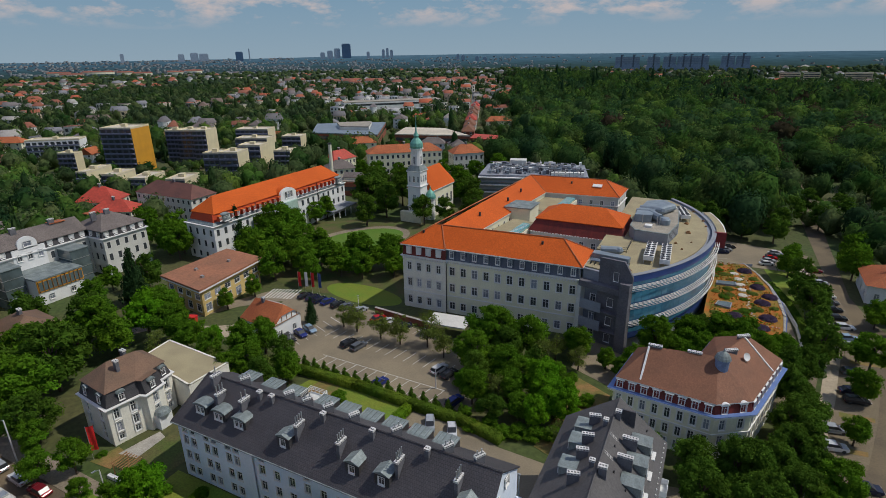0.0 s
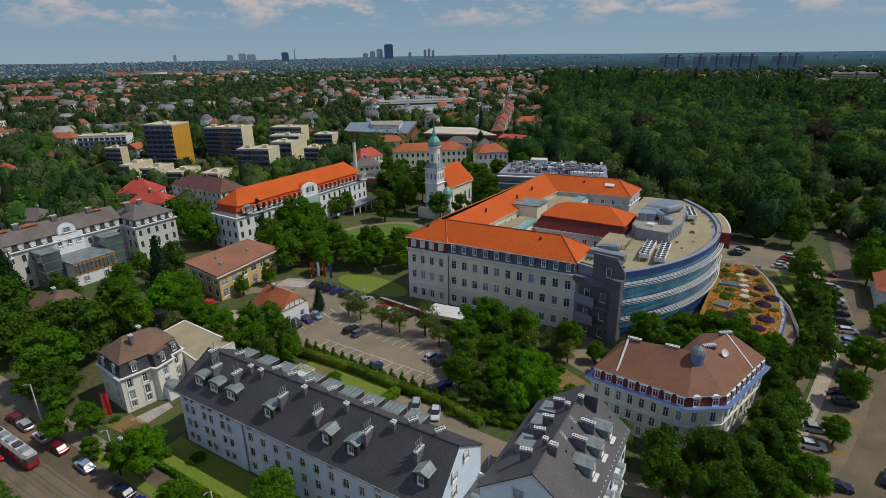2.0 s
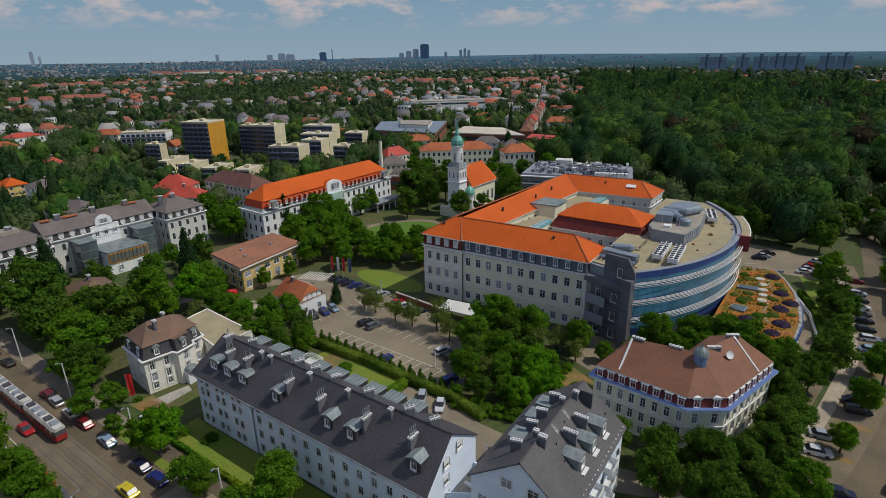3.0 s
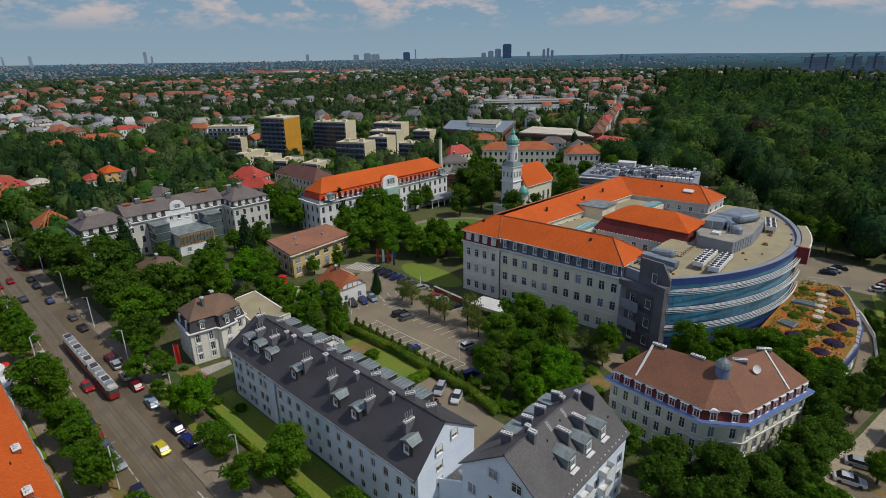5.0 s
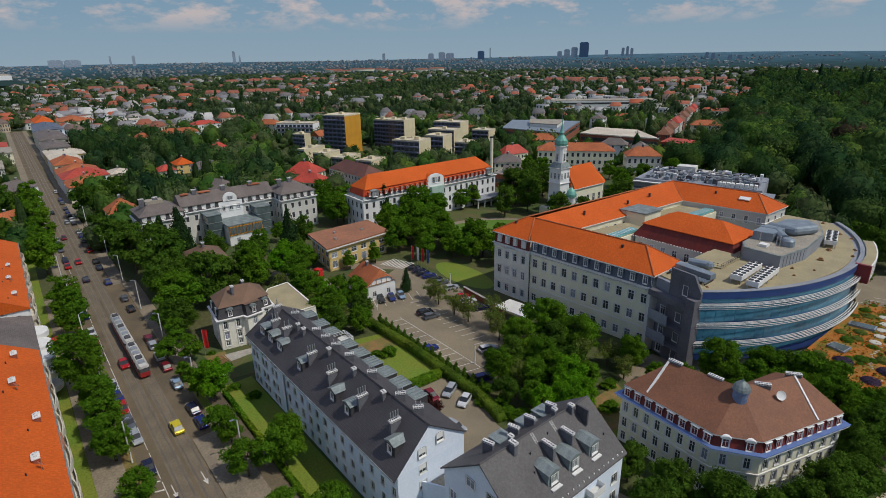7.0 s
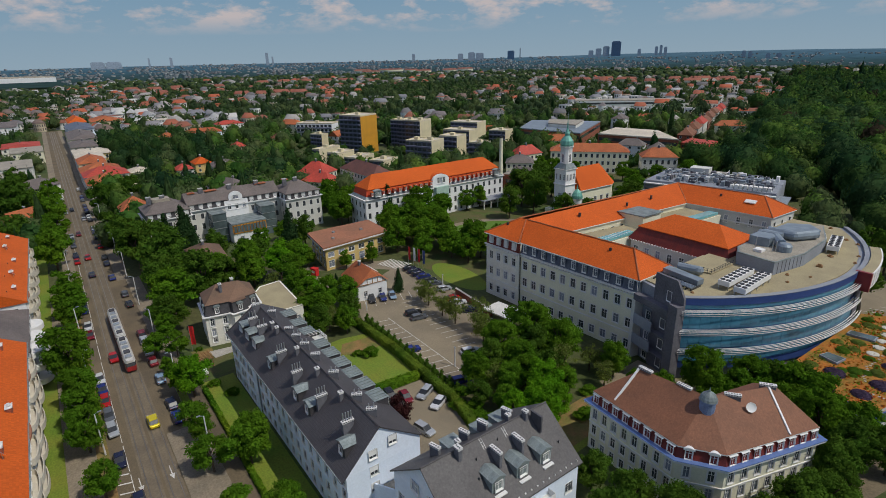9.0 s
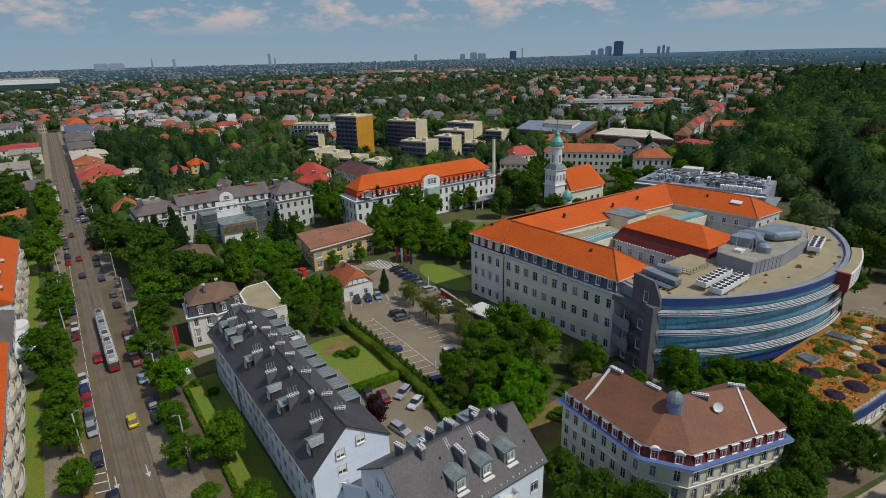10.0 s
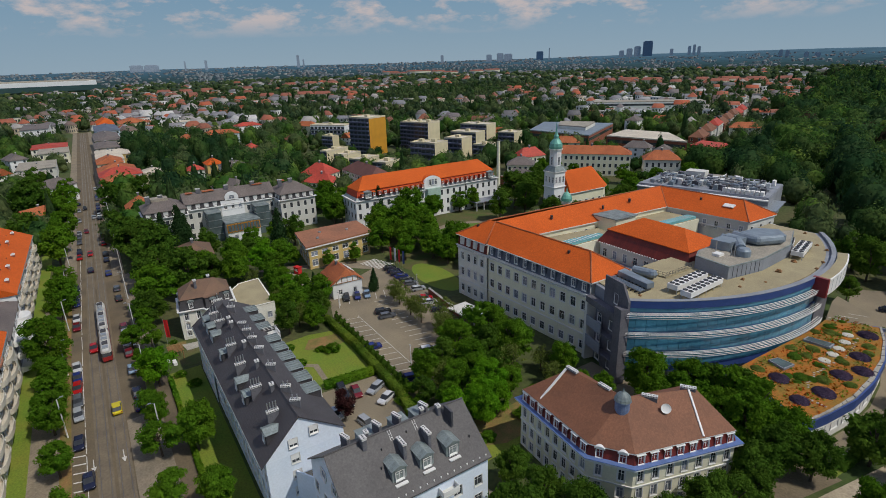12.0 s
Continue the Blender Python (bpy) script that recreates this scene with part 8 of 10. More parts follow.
plant_all("mid", "church trees", [(-112, 243, 5), (-120, 252, 5), (-134, 264, 4.6), (-152, 247, 5), (-166, 246, 5), (-189, 246, 4.2), (-116, 268, 5), (-110, 284, 6), (-104, 222, 4.4), (-142, 240, 4.6), (-132, 238, 4.4), (-176, 246, 4.6)])
plant_all("dark", "podium trees", [(6.6, 124.2, 4.2), (1.4, 122.6, 3.8)])
plant_all("dark", "side street trees", [(-5.9, 214, 5.5), (-14, 207, 5), (2, 217, 5.5), (12, 215, 5), (22, 214, 5), (29, 243, 5), (38, 238, 4.6), (46, 254, 5.4), (36, 262, 4.6), (24, 228, 4.4), (-20, 214, 5), (-3, 194, 3.2), (-12, 220, 6)])
plant_all("dark", "villa trees", [(20.6, 104, 3.2), (14.6, 84.2, 3.6), (20.4, 86.4, 3.0)])
plant_all("olive", "garden trees", [(-77.6, 69.6, 3.0), (-92.4, 68.6, 2.8), (-106, 66.4, 3.4)])
plant_all("red", "garden trees", [(-34.9, 63.7, 2.4)])


# planting on the podium roof
def mound_mesh(name, seed, leaves, leaf, mat):
    """A full, rounded cushion plant, one unit in radius."""
    rng = np.random.default_rng(seed)
    v, t = ball(2)
    v = v * (1 + .05 * rng.normal(size=len(v)))[:, None] * np.array([.95, .95, .9])
    n = rng.normal(size=(leaves, 3))
    n[:, 2] = np.abs(n[:, 2])
    n /= np.linalg.norm(n, axis=1)[:, None]
    qv, qt = leaf_tris(rng, n * rng.uniform(.93, 1.06, leaves)[:, None], n, leaf)
    return raw_mesh(name, np.concatenate([v, qv]), np.concatenate([t, qt + len(v)]), [mat])


LAVENDER = mound_mesh("lavender_bed", 97, 1400, .075, L_PURPLE)
ROOF_SHRUB = [mound_mesh("roof_shrub", 98 + k, 760, .11, (L_OLIVE, L_DARK, L_OLIVE)[k]) for k in range(3)]
for x, y, s in PLANTED:
    c = part("lavender_bed", LAVENDER, None, at=pose(x, y, 5.55) @ Matrix.Diagonal((s, s * .95, s * .5, 1)))
    tagged(c, "dark purple mound of lavender on the planted roof", "flower bed", "planted mounds")
pr = random.Random(12)
SHRUB_SPOTS = [(4.9, 133.8, 1.3), (11.1, 137.3, 1.5), (14.0, 139.6, 1.5), (17.6, 141.8, 1.2), (11.1, 144.6, 1.1), (13.2, 149.4, 1.3), (13.7, 160.2, 1.4), (6.7, 144.2, 1.5), (7.5, 150.2, 1.4), (6.3, 160.7, 1.5), (5.0, 163.6, 1.3), (8.0, 146.4, 1.2), (4.6, 147.4, 1.2), (12.6, 138.2, 1.1), (14.8, 157.2, 1.2), (8.4, 163.8, 1.0), (9.4, 135.8, 1.1), (4.2, 158.6, 1.1)]
for k in range(26):
    x, y = pr.uniform(4.2, 17.4), pr.uniform(128, 169)
    if min(math.hypot(x - a, y - b) for a, b, _ in PLANTED) > 2.6 and math.hypot(x - CX, y - CY) > CR + 1.4 and x < 18 - .02 * (y - 138) ** 2 / 3:
        SHRUB_SPOTS.append((x, y, pr.uniform(.4, .9)))
for k, (x, y, s) in enumerate(SHRUB_SPOTS):
    c = part("roof_shrub", ROOF_SHRUB[k % 3], None, at=pose(x, y, 5.55, 0, 0, pr.uniform(0, 360)) @ Matrix.Diagonal((s, s * .85, s * .45, 1)))
    tagged(c, "low green clump on the planted roof", "shrub", "roof planting")


def roof_tufts():
    """Grassy tufts and seed heads all over the planted roof, thicker beside the glass wing."""
    rng = np.random.default_rng(44)
    n = 5200
    x, y = rng.uniform(3.4, 19, n), rng.uniform(124.5, 171, n)
    edge = 19.6 - .0065 * (y - 137) ** 2 * np.where(y > 137, 1, .35)
    wing = np.hypot(x - CX, y - CY) - CR
    patch = np.sin(x * .9 + 1.3 * np.sin(y * .4)) + np.sin(y * .55 + x * .3)
    ok = (x < edge - 1.0) & (wing > 1.2) & (y > 127 - (x - 8.6) * .34) & (rng.random(n) < np.clip(.35 + .25 * patch + .5 * np.exp(-wing / 3.5), .05, 1))
    x, y, wing, patch = x[ok], y[ok], wing[ok], patch[ok]
    c = np.column_stack([x, y, 5.62 + rng.uniform(0, .22, len(x))])
    v, t = leaf_tris(rng, c, np.tile([0, 0, 1.0], (len(c), 1)), .26, .6, 0)
    slot = np.where(rng.random(len(c)) < np.clip(.25 + .2 * patch + .6 * np.exp(-wing / 4), .05, .95), rng.integers(0, 2, len(c)), 2)
    tagged(new("roof_tufts", raw_mesh("roof_tufts", v, t, [L_OLIVE, L_MID, L_SEDUM], slot)), "grassy tufts and orange sedum on the planted roof", "planting", kind="stuff")


roof_tufts()


# ---- woodland and suburb ----
WOOD_RNG = np.random.default_rng(9)


def far_tree(seed, leaves, sub, leaf=.17):
    """A ragged crown for woods seen from far off: a small lumpy heart in a coat of leaf clumps."""
    rng = np.random.default_rng(seed)
    v, t = ball(sub)
    d = v / np.linalg.norm(v, axis=1)[:, None]

    def lump(d):
        return .17 * np.sin(5.1 * d[:, 0] + seed) * np.cos(4.7 * d[:, 1] - seed) + .12 * np.sin(5.3 * d[:, 2] + 3.1 * d[:, 0] + seed)
    v = d * (.86 + lump(d) + .07 * rng.normal(size=len(d)))[:, None]
    v[:, 2] = v[:, 2] * .85 + .55
    if leaves:
        n = rng.normal(size=(leaves, 3))
        n[:, 2] = np.abs(n[:, 2]) - .25
        n /= np.linalg.norm(n, axis=1)[:, None]
        p = n * (lump(n) + rng.uniform(.8, 1.16, leaves))[:, None]
        p[:, 2] = p[:, 2] * .85 + .55
        qv, qt = leaf_tris(rng, p, n, leaf, .27, .1)
        t = np.concatenate([t, qt + len(v)])
        v = np.concatenate([v, qv])
    return v, t


def wood(name, pts, size, variants, mats, label, tall=1.15, weights=None):
    """Joins many far crowns into one piece of woodland."""
    pts = np.asarray(pts)
    cos, tris, slots, base = [], [], [], 0
    w = np.ones(len(variants)) if weights is None else np.array(weights, float)
    pick = WOOD_RNG.choice(len(variants), len(pts), p=w / w.sum())
    for k, (v, t) in enumerate(variants):
        sel = pts[pick == k]
        n = len(sel)
        if not n:
            continue
        s = size * WOOD_RNG.uniform(.6, 1.4, n)
        a = WOOD_RNG.uniform(0, 6.28, n)
        c, sn = np.cos(a)[:, None], np.sin(a)[:, None]
        x, y = v[:, 0][None] * s[:, None], v[:, 1][None] * s[:, None]
        zz = sel[:, 2][:, None] + v[:, 2][None] * (s * tall * WOOD_RNG.uniform(.8, 1.2, n))[:, None] + (s * .35)[:, None]
        co = np.stack([x * c - y * sn + sel[:, 0][:, None], x * sn + y * c + sel[:, 1][:, None], zz], -1).reshape(-1, 3)
        cos.append(co)
        tris.append((t[None] + (np.arange(n) * len(v))[:, None, None]).reshape(-1, 3) + base)
        slots.append(np.full(len(tris[-1]), k % len(mats)))
        base += len(co)
    ob = new(name, raw_mesh(name, np.concatenate(cos), np.concatenate(tris), mats, np.concatenate(slots)))
    return tagged(ob, label, "woodland", kind="stuff")


def bearing(x, y):
    return np.degrees(np.arctan2(-x, y))


def in_wood(x, y):
    """The great wood to the north-east."""
    left = x > -112 - .367 * (y - 316) + 14 * np.sin(y / 60)
    near = np.where(x < -50, y > 294 - .1 * (x + 55), np.where(x < 10, y > 291 - 1.18 * (x + 55), y > 214 + .25 * (x - 10)))
    gap = (x > 24) & (x < 46) & (y < 330)
    clear = (x > 45) & (x < 75) & (y > 240) & (y < 300)
    return left & near & ~gap & ~clear & (y < 1150 - .75 * x + 30 * np.sin(x / 70))


def in_belt(x, y):
    """Two belts of tall trees among the gardens."""
    b, d = bearing(x, y), np.hypot(x, y)
    return ((b > 48) & (b < 60) & (d > 860) & (d < 1240)) | ((b > 54) & (b < 76) & (d > 2000) & (d < 2250))


def grid(x0, x1, y0, y1, step):
    xs, ys = np.meshgrid(np.arange(x0, x1, step), np.arange(y0, y1, step))
    p = np.stack([xs.ravel(), ys.ravel()], 1)
    return p + WOOD_RNG.uniform(-.45, .45, p.shape) * step


def in_view(x, y):
    """The fan of country that the flight looks over."""
    b = bearing(x, y)
    return (b > -22) & (b < 101)


def slim(crown):
    """A narrow conifer out of a round crown."""
    v, t = crown
    z = np.clip((v[:, 2] + .3) / 1.8, 0, 1)[:, None]
    return np.concatenate([v[:, :2] * (.75 - .62 * z), v[:, 2:] * 1.75], 1), t


NEAR_CROWNS = [far_tree(k, 560, 2, .08) for k in range(7)]
EDGE_CROWNS = [far_tree(10 + k, 190, 2, .12) for k in range(7)]
MID_CROWNS = [far_tree(20 + k, 190, 2, .12) for k in range(6)]
MID_CROWNS[5] = slim(MID_CROWNS[5])
FAR_CROWNS = [far_tree(40 + k, 56, 1, .21) for k in range(7)]
FAR_CROWNS[5] = slim(FAR_CROWNS[5])
SPECK_CROWNS = [far_tree(60 + k, 0, 1) for k in range(3)]
WOOD_MATS = [L_WOOD, L_WOOD_PALE, L_WOOD_DARK, L_WOOD, L_WOOD_PALE, L_WOOD_DARK, L_COPPERWOOD]
WOOD_SHARE = (2, 1.6, 1.6, 2, 1.2, 1.4, .5)
SUBURB_MATS = [L_GARDEN, L_WOOD_PALE, L_WOOD_PALE, L_GARDEN, L_WOOD, L_CONIFER]


def with_z(p):
    return np.column_stack([p, far_height(p[:, 0], p[:, 1])])


p = grid(-260, 210, 205, 640, 11.0)
p = p[in_wood(p[:, 0], p[:, 1]) & in_view(p[:, 0] - 10, p[:, 1] + 60)]
front = p[:, 1] < 390
wood("woodland_near", with_z(p[front]), 6.5, NEAR_CROWNS, WOOD_MATS, "dense green deciduous wood seen from above", 1.3, WOOD_SHARE)
wood("woodland_middle", with_z(p[~front]), 6.8, EDGE_CROWNS, WOOD_MATS, "dense green deciduous wood beyond the hospital", 1.3, WOOD_SHARE)
p = grid(-640, 560, 640, 1700, 12.5)
p = p[in_wood(p[:, 0], p[:, 1]) & in_view(p[:, 0], p[:, 1])]
wood("woodland_far", with_z(p), 7.2, FAR_CROWNS, WOOD_MATS, "dense green deciduous wood running into the distance", 1.4, (2, 1.6, 1.6, 2, 1.2, .3, .4))


def street_gap(x, y):
    lane = np.abs((x + 290) - (y - 650) * -.413) < 7
    return (np.abs(y - (25.7 + np.maximum(0, -(x + 90)) * .011)) < np.where(x > -665, 11, 0)) | (lane & (y > 600) & (y < 930))


sheet("road_lane", [(-286, 640), (-278, 643), (-398, 924), (-408, 921)], .04, M_BAY, "pale sandy lane along the edge of the wood", "road")


def taken(x, y, pad=0):
    """Plots of the houses that stand by themselves."""
    out = np.zeros(len(x), bool)
    for x0, x1, y0, y1 in ((-262, -138, 112, 196), (-190, 45, -60, 232), (-200, -95, 225, 312), (-355, -235, 150, 305), (-445, -400, 190, 240), (-112, -45, 225, 285), (-318, -142, 326, 420), (-445, -325, 555, 675), (-215, -180, 35, 115), (-665, -275, 33, 68), (-380, -355, 128, 143), (-472, -440, 98, 114), (-525, -484, 155, 186), (-616, -572, 110, 148), (-660, -612, 60, 94), (-402, -338, -10, 16), (-516, -434, -6, 25), (-664, -586, -20, 10), (-335, -284, 80, 115), (-478, -452, 116, 153)):
        out |= (x > x0 - pad) & (x < x1 + pad) & (y > y0 - pad) & (y < y1 + pad)
    row = (y > 398) & (y < 632) & (np.abs(x + 181 + (y - 406) * .402) < 11)
    depot = (x < -1800) & (x > -3050) & (np.abs(y + 150) < 320 + .04 * (x + 1800))
    return out | row | depot


def suburb_points(r0, r1, step):
    p = grid(-r1, r1 * .4, -r1 * .2, r1, step)
    d = np.hypot(p[:, 0], p[:, 1])
    ok = (d > r0) & (d < r1) & in_view(p[:, 0], p[:, 1]) & ~in_wood(p[:, 0], p[:, 1]) & ~street_gap(p[:, 0], p[:, 1])
    p = p[ok]
    return p[~taken(p[:, 0], p[:, 1])]


# houses of the suburb: the nearest stand by themselves
HOUSE_COLOURS = ((M_WHITE, M_ORANGE_OLD), (M_CREAM, M_BROWN), (M_WHITE, M_GREYTILE), (M_GREYR, M_ORANGE), (M_CREAM, M_ORANGE_OLD), (M_YELLOWR, M_BROWN))
HOUSE_WORDS = ("white suburban house with weathered orange roof", "cream suburban house with brown roof", "white suburban house with grey roof",
               "pale grey suburban house with orange roof", "cream suburban house with orange roof", "yellow suburban house with brown roof")


def suburb_house(k):
    wall, roof = HOUSE_COLOURS[k]
    w, d, ze, zr = ((11, 9, 5.6, 9.6), (13, 10, 6.2, 10), (16, 11, 8.8, 12.5), (10, 10, 5.2, 9.4), (22, 11, 8.8, 12.6), (12, 9, 5.6, 9.2))[k]
    t = thing("suburb_house", pose(0, 0, 0), HOUSE_WORDS[k], "house", "suburb houses")
    floors = 3 if ze > 8 else 2
    fh = ze / floors
    o = [(-w / 2, -d / 2), (w / 2, -d / 2), (w / 2, d / 2), (-w / 2, d / 2)]
    for i in range(4):
        c = max(2, round(math.dist(o[i], o[(i + 1) % 4]) / 5.6))
        facade(t, o[i], o[(i + 1) % 4], 0, ze, [(fh * f + .9, fh * .5, c) for f in range(floors)] if i != 2 else [], wall, 1.3, "far")
    hip = (0, 1, .8, 1, .9, 0)[k]
    solid("roof", hip_roof(-w / 2, w / 2, -d / 2, d / 2, ze, zr, hip, hip), roof, t)
    if not hip:
        for x in (-w / 2, w / 2):
            solid("gable", [[(x, -d / 2, ze), (x, d / 2, ze), (x, 0, zr - .3)]], wall, t)
    chimney(t, w * .2, .4, zr - .9, .8, .6, 1.5, 0)
    return t


near_houses = suburb_points(215, 520, 29)
near_houses = near_houses[((near_houses[:, 0] < -60) | (near_houses[:, 1] < 200)) & ~((near_houses[:, 0] > -480) & (near_houses[:, 0] < -230) & (near_houses[:, 1] > 55) & (near_houses[:, 1] < 128))]
hr = random.Random(4)
templates = [suburb_house(k) for k in range(6)]
used = set()
spots = [q for q in near_houses if hr.random() < .34]
for x, y in spots[:40]:
    k = hr.choices(range(6), (3, 3, 6, 3, 2, 1))[0]
    rz = hr.choice((30, 120)) + hr.uniform(-12, 12)
    m = pose(x, y, 0, 0, 0, rz)
    if k not in used:
        templates[k].matrix_basis = m
        used.add(k)
    else:
        copy_thing(templates[k], m)


def box_house(hip, windows=True):
    """Wall block, roof and window panes as separate islands, unit footprint, eaves at z = 1."""
    v = [(-.5, -.5, 0), (.5, -.5, 0), (.5, .5, 0), (-.5, .5, 0), (-.5, -.5, 1), (.5, -.5, 1), (.5, .5, 1), (-.5, .5, 1)]
    t = [(0, 1, 5), (0, 5, 4), (1, 2, 6), (1, 6, 5), (2, 3, 7), (2, 7, 6), (3, 0, 4), (3, 4, 7)]
    s = [0] * len(t)
    if hip is None:
        v += [(-.51, -.51, 1.01), (.51, -.51, 1.01), (.51, .51, 1.01), (-.51, .51, 1.01)]
        t += [(8, 9, 10), (8, 10, 11)]
        s += [1, 1]
    else:
        k = .5 - .5 * hip
        v += [(-.55, -.55, .98), (.55, -.55, .98), (.55, .55, .98), (-.55, .55, .98), (-k, 0, 1.42), (k, 0, 1.42)]
        t += [(8, 9, 13), (8, 13, 12), (9, 10, 13), (10, 11, 12), (10, 12, 13), (11, 8, 12)]
        s += [1] * 6
    if windows:
        for a in (-.34, 0, .34):
            for z in (.14, .58):
                for turn in ((1, 0), (0, 1)):
                    q = [(a - .075, -.506, z), (a + .075, -.506, z), (a + .075, -.506, z + .26), (a - .075, -.506, z + .26)]
                    if turn == (0, 1):
                        q = [(-y, x, z_) for x, y, z_ in q]
                    n = len(v)
                    v += q
                    t += [(n, n + 1, n + 2), (n, n + 2, n + 3)]
                    s += [2, 2]
    return np.array(v, float), np.array(t), np.array(s)


M_FARWALL = palette("far_house_walls", ((.74, .74, .72), (.66, .6, .48), (.78, .78, .78), (.55, .46, .34), (.7, .69, .64), (.5, .5, .5)))
M_FARROOF = palette("far_house_roofs", ((.4, .1, .045), (.25, .09, .055), (.17, .12, .1), (.2, .2, .22), (.32, .1, .055), (.17, .15, .15), (.34, .32, .3), (.14, .135, .14)))
M_ESTATE = pbr("faded_red_estate_roofs", (0.3, 0.1, 0.06), (0.22, 0.08, 0.055), rough=0.8, scale=0.02, fine=.3)
M_TOWNROOF = palette("pale_terrace_roofs", ((.3, .3, .31), (.5, .49, .47), (.2, .2, .22), (.4, .4, .4), (.34, .1, .05), (.24, .23, .24)))
# far city paints: distance haze is mixed into these blue-greys
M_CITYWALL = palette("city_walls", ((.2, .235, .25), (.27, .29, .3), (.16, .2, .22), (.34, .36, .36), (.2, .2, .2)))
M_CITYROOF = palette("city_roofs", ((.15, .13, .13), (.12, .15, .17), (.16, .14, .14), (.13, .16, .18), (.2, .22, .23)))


def house_field(name, p, size, height, hips, mats, label, base_turn=30, windows=True, long=(.7, 1.6)):
    cos, tris, sl, base = [], [], [], 0
    pick = WOOD_RNG.integers(0, len(hips), len(p))
    for k, hip in enumerate(hips):
        v, t, s = box_house(hip, windows)
        q = p[pick == k]
        n = len(q)
        if not n:
            continue
        a = np.radians(base_turn + WOOD_RNG.choice([0, 90], n) + WOOD_RNG.uniform(-14, 14, n))
        w = size * WOOD_RNG.uniform(*long, n)
        d = size * WOOD_RNG.uniform(.6, 1.0, n)
        h = height * WOOD_RNG.uniform(.7, 1.35, n)
        c, sn = np.cos(a)[:, None], np.sin(a)[:, None]
        x, y = v[:, 0][None] * w[:, None], v[:, 1][None] * d[:, None]
        z = v[:, 2][None] * h[:, None] + far_height(q[:, 0], q[:, 1])[:, None]
        cos.append(np.stack([x * c - y * sn + q[:, 0][:, None], x * sn + y * c + q[:, 1][:, None], z], -1).reshape(-1, 3))
        tris.append((t[None] + (np.arange(n) * len(v))[:, None, None]).reshape(-1, 3) + base)
        sl.append(np.tile(s, n))
        base += n * len(v)
    ob = new(name, raw_mesh(name, np.concatenate(cos), np.concatenate(tris), mats, np.concatenate(sl)))
    return tagged(ob, label, "houses", kind="stuff")


def built_up(p, share):
    """Houses stand in clusters along their streets, with woods and gardens between."""
    x, y = p[:, 0], p[:, 1]
    k = np.sin(x / 71 + 1.3 * np.sin(y / 130)) + np.sin(y / 83 + 1.1 * np.sin(x / 160))
    return p[(WOOD_RNG.random(len(p)) < share * np.clip(.55 + .6 * k, .1, 1.4)) & ~in_belt(x, y)]


def in_terraces(x, y):
    b, d = bearing(x, y), np.hypot(x, y)
    return (b > 28) & (b < 39) & (d > 600) & (d < 1000)


def in_town(x, y):
    return (x > -760) & (x < -530) & (y > 60) & (y < 190)


rest = built_up(np.array([q for q in spots[40:]] + list(suburb_points(520, 1300, 24))), .8)
house_field("suburb_houses", rest, 11, 8.2, (0, None, .3, 0, None, 0), [M_FARWALL, M_FARROOF, M_GLASS], "suburban houses with red and brown roofs among trees")
q = suburb_points(560, 1010, 19)
q = q[in_terraces(q[:, 0], q[:, 1]) & (WOOD_RNG.random(len(q)) < .5)]
house_field("terrace_houses", q, 10.5, 7, (None, 0, None, 0), [M_WHITE, M_TOWNROOF, M_GLASS], "white terraced houses with grey roofs among trees", 12)
q = suburb_points(520, 800, 18)
q = q[in_town(q[:, 0], q[:, 1]) & (WOOD_RNG.random(len(q)) < .6)]
house_field("town_houses", q, 13, 8, (0, None, .15, 0), [M_FARWALL, M_TOWNROOF, M_GLASS], "pale town houses standing close together", 2)
q = suburb_points(1300, 2200, 29)
q = built_up(q, .3)
q = q[(bearing(q[:, 0], q[:, 1]) > 15) | (WOOD_RNG.random(len(q)) < .35)]
house_field("distant_houses", q, 15, 9, (0, None, .8, None), [M_FARWALL, M_FARROOF, M_GLASS], "distant suburban houses with red roofs", windows=False)
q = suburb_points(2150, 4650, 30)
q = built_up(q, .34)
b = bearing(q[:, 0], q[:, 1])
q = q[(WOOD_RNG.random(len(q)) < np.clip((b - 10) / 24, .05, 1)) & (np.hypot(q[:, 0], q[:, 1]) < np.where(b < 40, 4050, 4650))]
house_field("distant_city", q, 11, 6.5, (None, .5, None), [M_CITYWALL, M_CITYROOF, M_GLASS], "haze-tinted city blocks in the far distance", windows=False, long=(.7, 1.9))

# long estates with orange roofs, broadside to the flight
ROW_SPOTS = []
row_rng = random.Random(8)
for dist, b0, b1, length in ((2430, 52, 60, 90), (2620, 50.5, 58, 100), (2780, 58, 65, 110), (1270, 23, 39, 38), (1180, 26, 33, 30), (1380, 74, 84, 36), (1180, 77, 82, 30), (1560, 60, 72, 44), (1010, 66, 73, 26)):
    b = b0
    while b < b1:
        if row_rng.random() < .72:
            ROW_SPOTS.append((dist * (1 + row_rng.uniform(-.015, .015)), b, length * row_rng.uniform(.6, 1.1)))
        b += math.degrees(length * 1.25 / dist)
cos, tris, sl, base = [], [], [], 0
hv, ht, hs = box_house(.15, False)
for dist, b, length in ROW_SPOTS:
    a = radians(b + row_rng.uniform(-7, 7))
    x, y = hv[:, 0] * length, hv[:, 1] * 13
    px, py = -dist * math.sin(radians(b)), dist * math.cos(radians(b))
    cos.append(np.stack([x * math.cos(a) - y * math.sin(a) + px, x * math.sin(a) + y * math.cos(a) + py, hv[:, 2] * 11.5], -1))
    tris.append(ht + base)
    sl.append(hs)
    base += len(hv)
